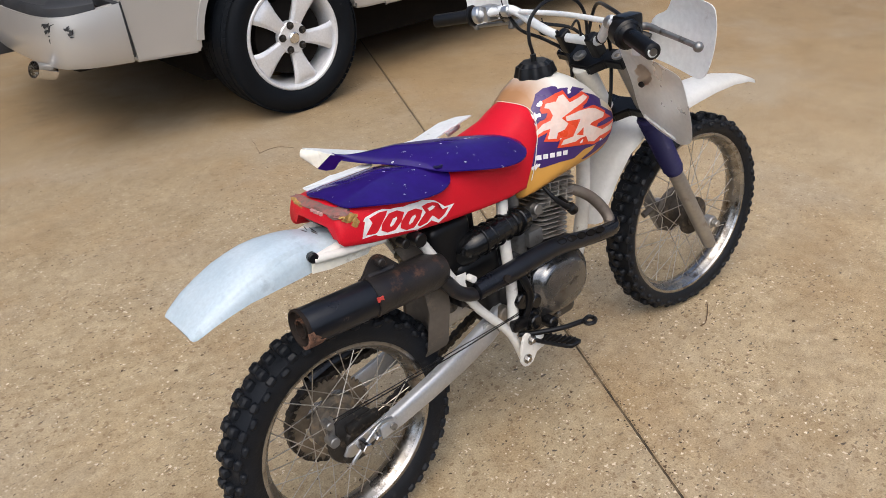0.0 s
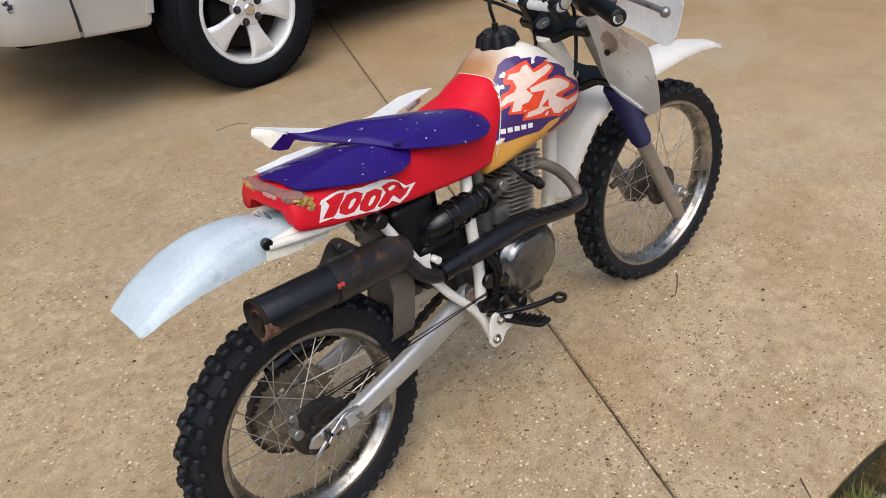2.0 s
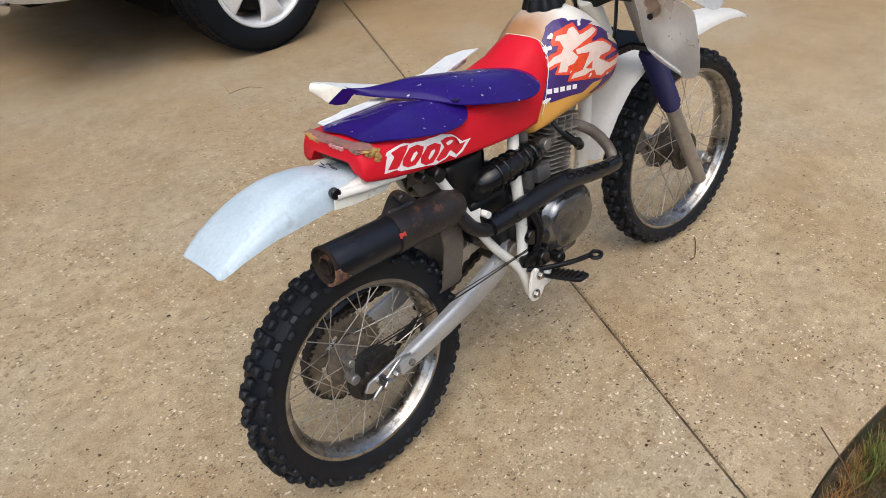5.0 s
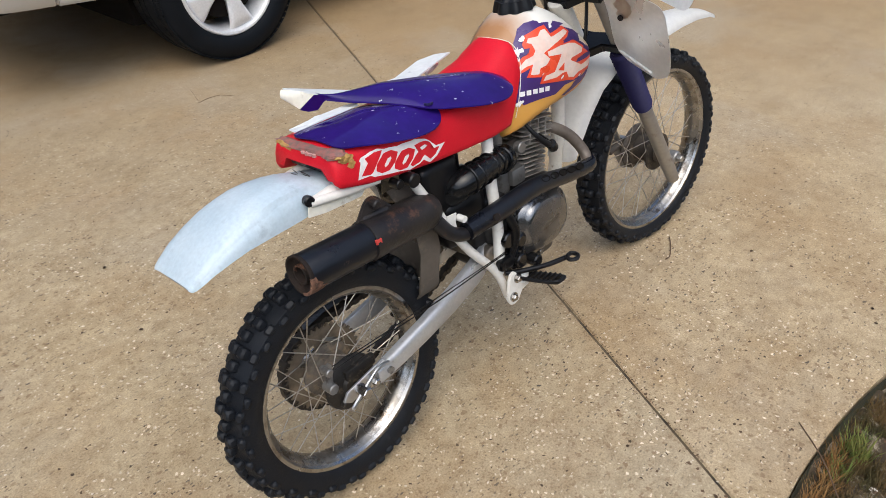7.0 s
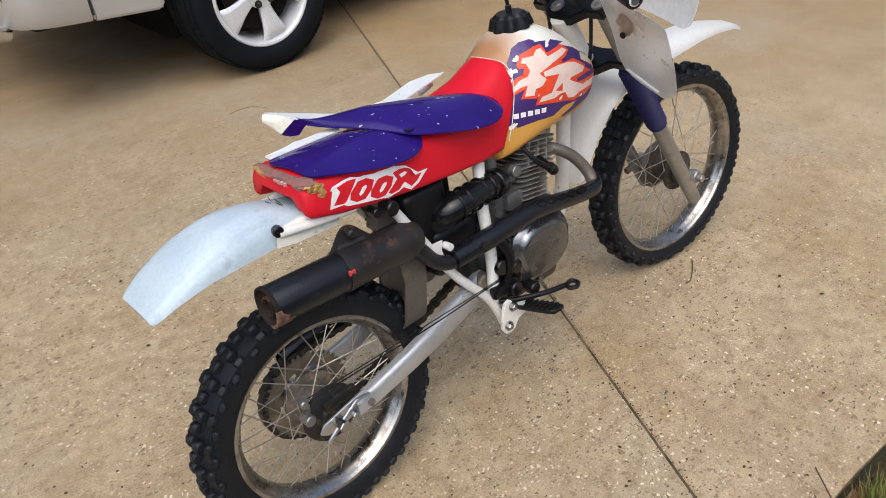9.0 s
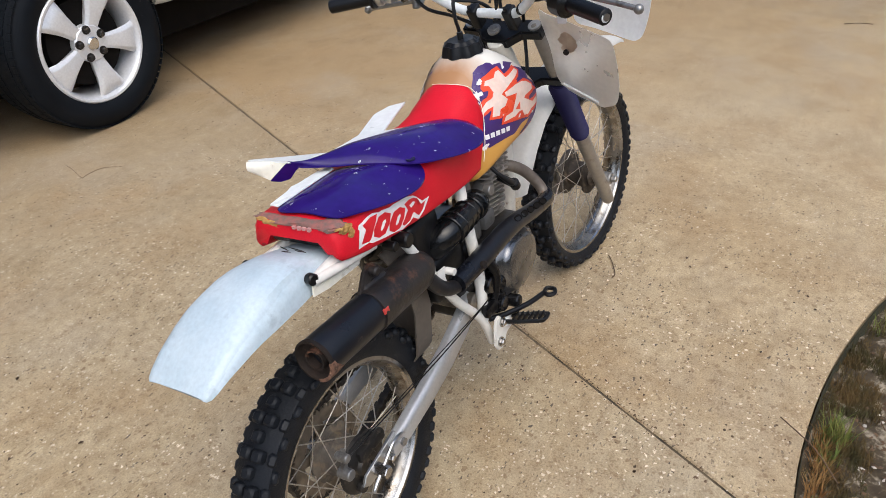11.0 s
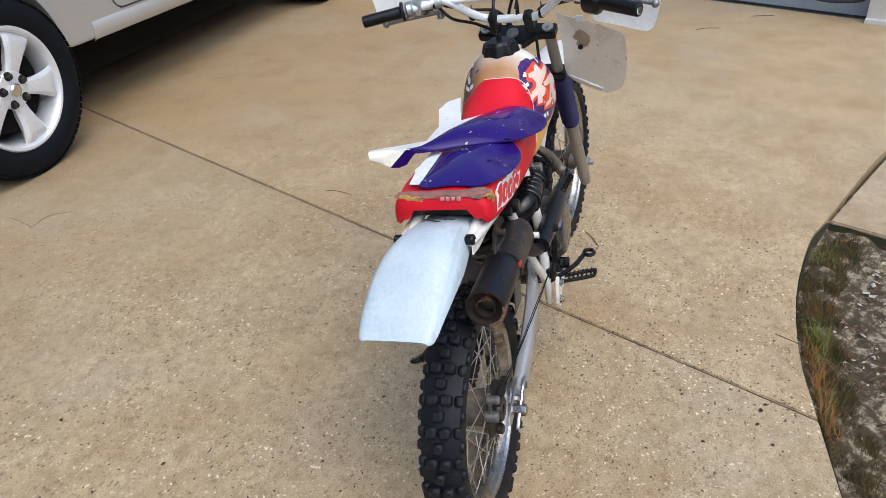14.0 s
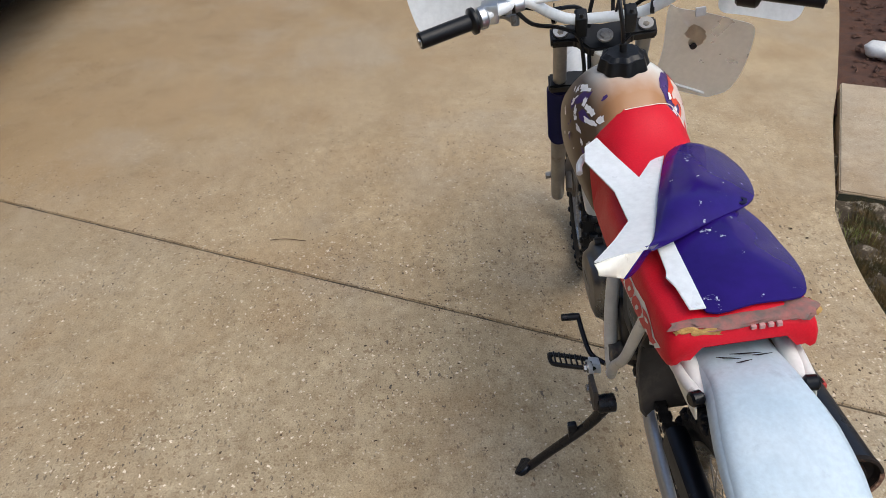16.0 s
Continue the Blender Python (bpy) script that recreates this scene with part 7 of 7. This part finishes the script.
# ---- loose bits on the ground ----
rng = random.Random(11)


def twig(name, pts, r, label):
    bm = bmesh.new()
    tube(bm, pts, r, 6, 4)
    return solid(name, bm, M_TWIG, label, "twig")


twig("twig", [(1.302, -0.110, 0.004), (1.275, -0.128, 0.006), (1.235, -0.150, 0.005), (1.200, -0.164, 0.006), (1.182, -0.160, 0.004)], 0.0016, "thin brown twig lying on the driveway")
twig("twig", [(0.955, 2.131, 0.006), (1.000, 2.134, 0.009), (1.052, 2.122, 0.010), (1.085, 2.092, 0.007), (1.108, 2.059, 0.004)], [0.0011, 0.0012, 0.0011, 0.0009, 0.0007], "curved brown twig lying on the driveway")
twig("twig", [(0.955, 2.131, 0.005), (0.975, 2.20, 0.010), (0.998, 2.262, 0.008), (1.009, 2.305, 0.004)], 0.0008, "short forked brown twig on the driveway")
twig("twig", [(4.249, -0.603, 0.004), (4.277, -0.676, 0.008), (4.294, -0.756, 0.004)], 0.0022, "thin brown twig lying before the house")
twig("twig", [(4.639, -1.0, 0.004), (4.648, -1.080, 0.008), (4.668, -1.153, 0.004)], 0.0022, "thin brown twig lying before the house")
twig("twig", [(1.476, 1.028, 0.004), (1.474, 0.975, 0.006), (1.456, 0.905, 0.004)], 0.0014, "small curved twig on the concrete")
twig("twig", [(0.62, -0.86, 0.01), (0.68, -0.80, 0.035), (0.78, -0.72, 0.006)], 0.0016, "dry grass stalk over the driveway edge")


def leaf(x, y, turn, length, curl, seed):
    """A small dry leaf: pointed outline, raised edges, curled along its midrib."""
    r = random.Random(seed)
    bm = bmesh.new()
    rows = []
    for i in range(7):
        f = i / 6
        half = length * 0.30 * math.sin(math.pi * f ** 0.8) ** 0.8 + 0.0004
        rows.append([bm.verts.new(((f - 0.5) * length, half * g, 0.0012 + abs(g) * half * curl * r.uniform(0.7, 1.2) + 0.10 * length * (2 * f - 1) ** 2)) for g in (-1, -0.5, 0, 0.5, 1)])
    for a, b in zip(rows, rows[1:]):
        for k in range(4):
            bm.faces.new((a[k], b[k], b[k + 1], a[k + 1]))
    bmesh.ops.solidify(bm, geom=bm.faces[:], thickness=0.0005)
    solid("dead_leaf", bm, M_LEAF, "small curled brown dead leaf on the concrete", "leaf", m=pose(x, y, 0.0006, 0, 0, turn), group="dead leaves on the driveway")


for k, (x, y, long) in enumerate(((0.437, -0.646, 0.016), (0.462, -0.660, 0.012), (0.382, -0.632, 0.013), (0.315, -0.662, 0.010), (0.292, -0.495, 0.011), (0.461, -0.446, 0.010), (0.723, -0.291, 0.009), (0.541, -0.372, 0.010),
                                  (1.391, -0.348, 0.013), (1.343, -0.370, 0.010), (1.388, -0.474, 0.012), (1.331, -0.722, 0.012), (1.271, -0.749, 0.010), (-0.069, 0.838, 0.014), (0.012, 1.218, 0.013), (0.297, 1.259, 0.012))):
    leaf(x, y, 67 * k % 360, long, 0.5 + 0.07 * (k % 5), k)


def chips(name, count, area, size, material, label, flat=0.4, seed=1, z=0.0, keep=None):
    r = random.Random(seed)
    bm = bmesh.new()
    made = 0
    while made < count:
        x, y = r.uniform(area[0], area[1]), r.uniform(area[2], area[3])
        if keep and not keep(x, y):
            continue
        made += 1
        s = r.uniform(*size)
        t, k = r.uniform(0, math.pi), 5
        el = r.uniform(0.28, 0.85)
        ring = []
        for j in range(k):
            a = 2 * math.pi * j / k + r.uniform(-0.4, 0.4)
            q = s * r.uniform(0.7, 1.1)
            px, py = q * math.cos(a), q * el * math.sin(a)
            ring.append(bm.verts.new((x + px * math.cos(t) - py * math.sin(t), y + px * math.sin(t) + py * math.cos(t), z)))
        top = bm.verts.new((x, y, z + s * flat * r.uniform(0.6, 1.3)))
        for j in range(k):
            bm.faces.new((ring[j], ring[(j + 1) % k], top))
    return solid(name, bm, material, label, "litter", "stuff")


on_drive = lambda x, y: y > -0.76 and (y > -0.85 - 0.5 * max(0, x - 1.2))  # noqa: E731
clumpy = lambda x, y: on_drive(x, y) and noise.noise(V(x * 1.3, y * 1.3, 5)) > random.Random(int(x * 1e4) ^ int(y * 1e4)).uniform(-0.6, 0.5)  # noqa: E731
chips("leaf_litter", 3600, (-0.9, 3.4, -0.76, 2.8), (0.0016, 0.0058), M_CRUMB, "dark brown crumbs of leaf and bark on the concrete", 0.35, 3, keep=clumpy)
chips("grit", 1900, (-0.9, 3.4, -0.76, 2.8), (0.0016, 0.0046), M_STONE, "pale stone chips showing in the concrete", 0.22, 4, keep=clumpy)
chips("joint_crumbs", 900, (0.42, 2.2, -0.78, 2.7), (0.0012, 0.0042), M_CRUMB, "brown crumbs lying along the joint", 0.4, 9, keep=lambda x, y: abs(x - JOINT(y)[0]) < 0.022 * random.Random(int(x * 9e4)).random() + 0.006)
chips("leaf_scraps", 14, (0.36, 0.62, -0.74, -0.36), (0.003, 0.008), M_TWIG, "dark brown leaf scraps near the joint", 0.3, 10, keep=lambda x, y: abs(x - JOINT(y)[0]) < 0.16)
chips("bed_bark", 650, (0.2, 1.7, -2.0, -0.95), (0.004, 0.017), M_BARK, "flat weathered grey-white bark and shell scraps in the bed", 0.35, 16, -0.036, keep=lambda x, y: y < -0.98 - 0.45 * max(0, x - 1.0))
chips("bed_stones", 500, (-0.4, 1.6, -1.9, -0.82), (0.003, 0.009), M_BARK, "pale weathered stones and shells in the bed", 0.5, 6, -0.038, keep=lambda x, y: y < -0.84 - 0.45 * max(0, x - 1.0))
chips("bed_litter", 2600, (-0.4, 1.6, -1.9, -0.80), (0.003, 0.011), M_TWIG, "dry leaf litter in the bed", 0.5, 7, -0.038, keep=lambda x, y: y < -0.82 - 0.45 * max(0, x - 1.0))
chips("mulch_chips", 1100, (1.7, 4.0, -3.2, -1.5), (0.008, 0.028), M_MULCH, "chips of dark mulch", 0.5, 8, -0.050, keep=lambda x, y: y < -1.56 - 0.52 * (x - 2.48))

bm = bmesh.new()
bmesh.ops.create_icosphere(bm, subdivisions=3, radius=1)
for v in bm.verts:
    v.co *= 1 + 0.22 * noise.noise(v.co * 1.7)
    v.co = V(v.co.x * 0.09, v.co.y * 0.055, v.co.z * 0.045)
solid("white_rock", bm, M_TRIM, "rough white rock lying in the mulch", "rock", m=pose(2.86, -1.90, -0.02, 0, 0, 30))


def grass(name, spots, label, seed, material=None, wide=1.0):
    r = random.Random(seed)
    bm = bmesh.new()
    for cx, cy, spread, count, tall in spots:
        for _ in range(count):
            a, q = r.uniform(0, 2 * math.pi), spread * math.sqrt(r.random())
            x, y = cx + q * math.cos(a), cy + q * math.sin(a)
            h = tall * r.uniform(0.5, 1.2)
            lean = V(r.uniform(-1, 1), r.uniform(-1, 1), 0) * h * 0.55
            w = V(-lean.y, lean.x, 0).normalized() * r.uniform(0.0012, 0.0024) * wide
            p0, p1, p2 = V(x, y, -0.05), V(x, y, -0.05) + lean * 0.35 + V(0, 0, h * 0.6), V(x, y, -0.05) + lean + V(0, 0, h)
            v = [bm.verts.new(q) for q in (p0 - w, p0 + w, p1 + w * 0.8, p1 - w * 0.8, p2)]
            bm.faces.new(v[:4])
            bm.faces.new((v[3], v[2], v[4]))
    return solid(name, bm, material or M_GRASS, label, "grass", "stuff")


bm = bmesh.new()
rim = [V(x, y, 0) for x, y in ((-3.0, -1.07), (-1.6, -0.95), (-0.6, -0.862), (0.10, -0.802), (0.426, -0.787))] + [V(p.x + 0.004, p.y, 0) for p in EDGE[1:17]]
low, high = [], []
for p, q, r in zip([rim[0]] + rim, rim, rim[1:] + [rim[-1]]):
    d = (r - p).normalized()
    out = V(d.y, -d.x, 0)
    high.append(bm.verts.new(q + out * 0.004 + V(0, 0, -0.012 + 0.006 * noise.noise(q * 9))))
    low.append(bm.verts.new(q + out * (0.016 + 0.008 * noise.noise(q * 13)) + V(0, 0, -0.070)))
for k in range(len(rim) - 1):
    bm.faces.new((high[k], low[k], low[k + 1], high[k + 1]))
solid("trim_driveway_edge", bm, M_MOSS, "dark damp moss on the driveway's edge", "moss", "structure")
bm = bmesh.new()
p, q = V(1.553, -1.004, 0), V(1.553, -1.004, 0) + NORMAL * 2.6
d = (q - p).normalized()
out = V(d.y, -d.x, 0) if V(d.y, -d.x, 0).x < 0 else V(-d.y, d.x, 0)
rows = []
for k in range(40):
    at_edge = p.lerp(q, k / 39)
    rows.append((bm.verts.new(at_edge + out * 0.004 + V(0, 0, -0.014 + 0.008 * noise.noise(at_edge * 11))), bm.verts.new(at_edge + out * (0.018 + 0.010 * noise.noise(at_edge * 8)) + V(0, 0, -0.075))))
for a_row, b_row in zip(rows, rows[1:]):
    bm.faces.new((a_row[0], a_row[1], b_row[1], b_row[0]))
solid("trim_path_edge", bm, M_MOSS, "dark damp moss on the path's edge", "moss", "structure")

bm = bmesh.new()
r = random.Random(31)
for k in range(90):
    x, y = r.uniform(0.3, 1.7), r.uniform(-2.0, -0.95)
    if y > -0.90 - 0.5 * max(0, x - 1.0):
        continue
    a, ln = r.uniform(0, 2 * math.pi), r.uniform(0.03, 0.11)
    dx, dy, bend = ln * math.cos(a), ln * math.sin(a), r.uniform(-0.3, 0.3)
    tube(bm, [(x, y, -0.028), (x + dx * 0.5 - dy * bend, y + dy * 0.5 + dx * bend, -0.014 + r.uniform(0, 0.01)), (x + dx, y + dy, -0.030)], r.uniform(0.0012, 0.0030), 5, 3)
solid("bed_twigs", bm, M_TWIG, "dry twigs and stalks lying in the bed", "litter", "stuff")

verge_y = lambda x: -0.79 - 0.03 * max(0.0, x - 0.75) - 0.42 * max(0.0, x - 1.05)  # noqa: E731
grass("grass_tuft", [(0.80, -0.845, 0.032, 150, 0.080), (0.72, -0.835, 0.03, 60, 0.055), (1.30, -0.955, 0.05, 70, 0.045), (0.55, -0.83, 0.04, 60, 0.05)], "yellow-green grass tuft at the driveway edge", 21, None, 0.7)
grass("grass", [(rng.uniform(-1.2, 1.4), rng.uniform(-1.9, -0.95), 0.06, 30, 0.035) for _ in range(34)], "thin short grass in the bed", 22, None, 0.5)
grass("moss", [(x, verge_y(x) - rng.uniform(0.012, 0.11) - 0.006, 0.040, 190, 0.030) for x in (rng.uniform(-0.5, 1.55) for _ in range(130))], "low olive-brown moss along the concrete edge", 23, M_OLIVE, 0.5)
grass("dry_grass", [(0.72 + 0.018 * k, verge_y(0.72 + 0.018 * k) - 0.03, 0.020, 30, 0.055) for k in range(-18, 6)], "orange-brown dead grass at the driveway edge", 24, M_DRY, 0.6)
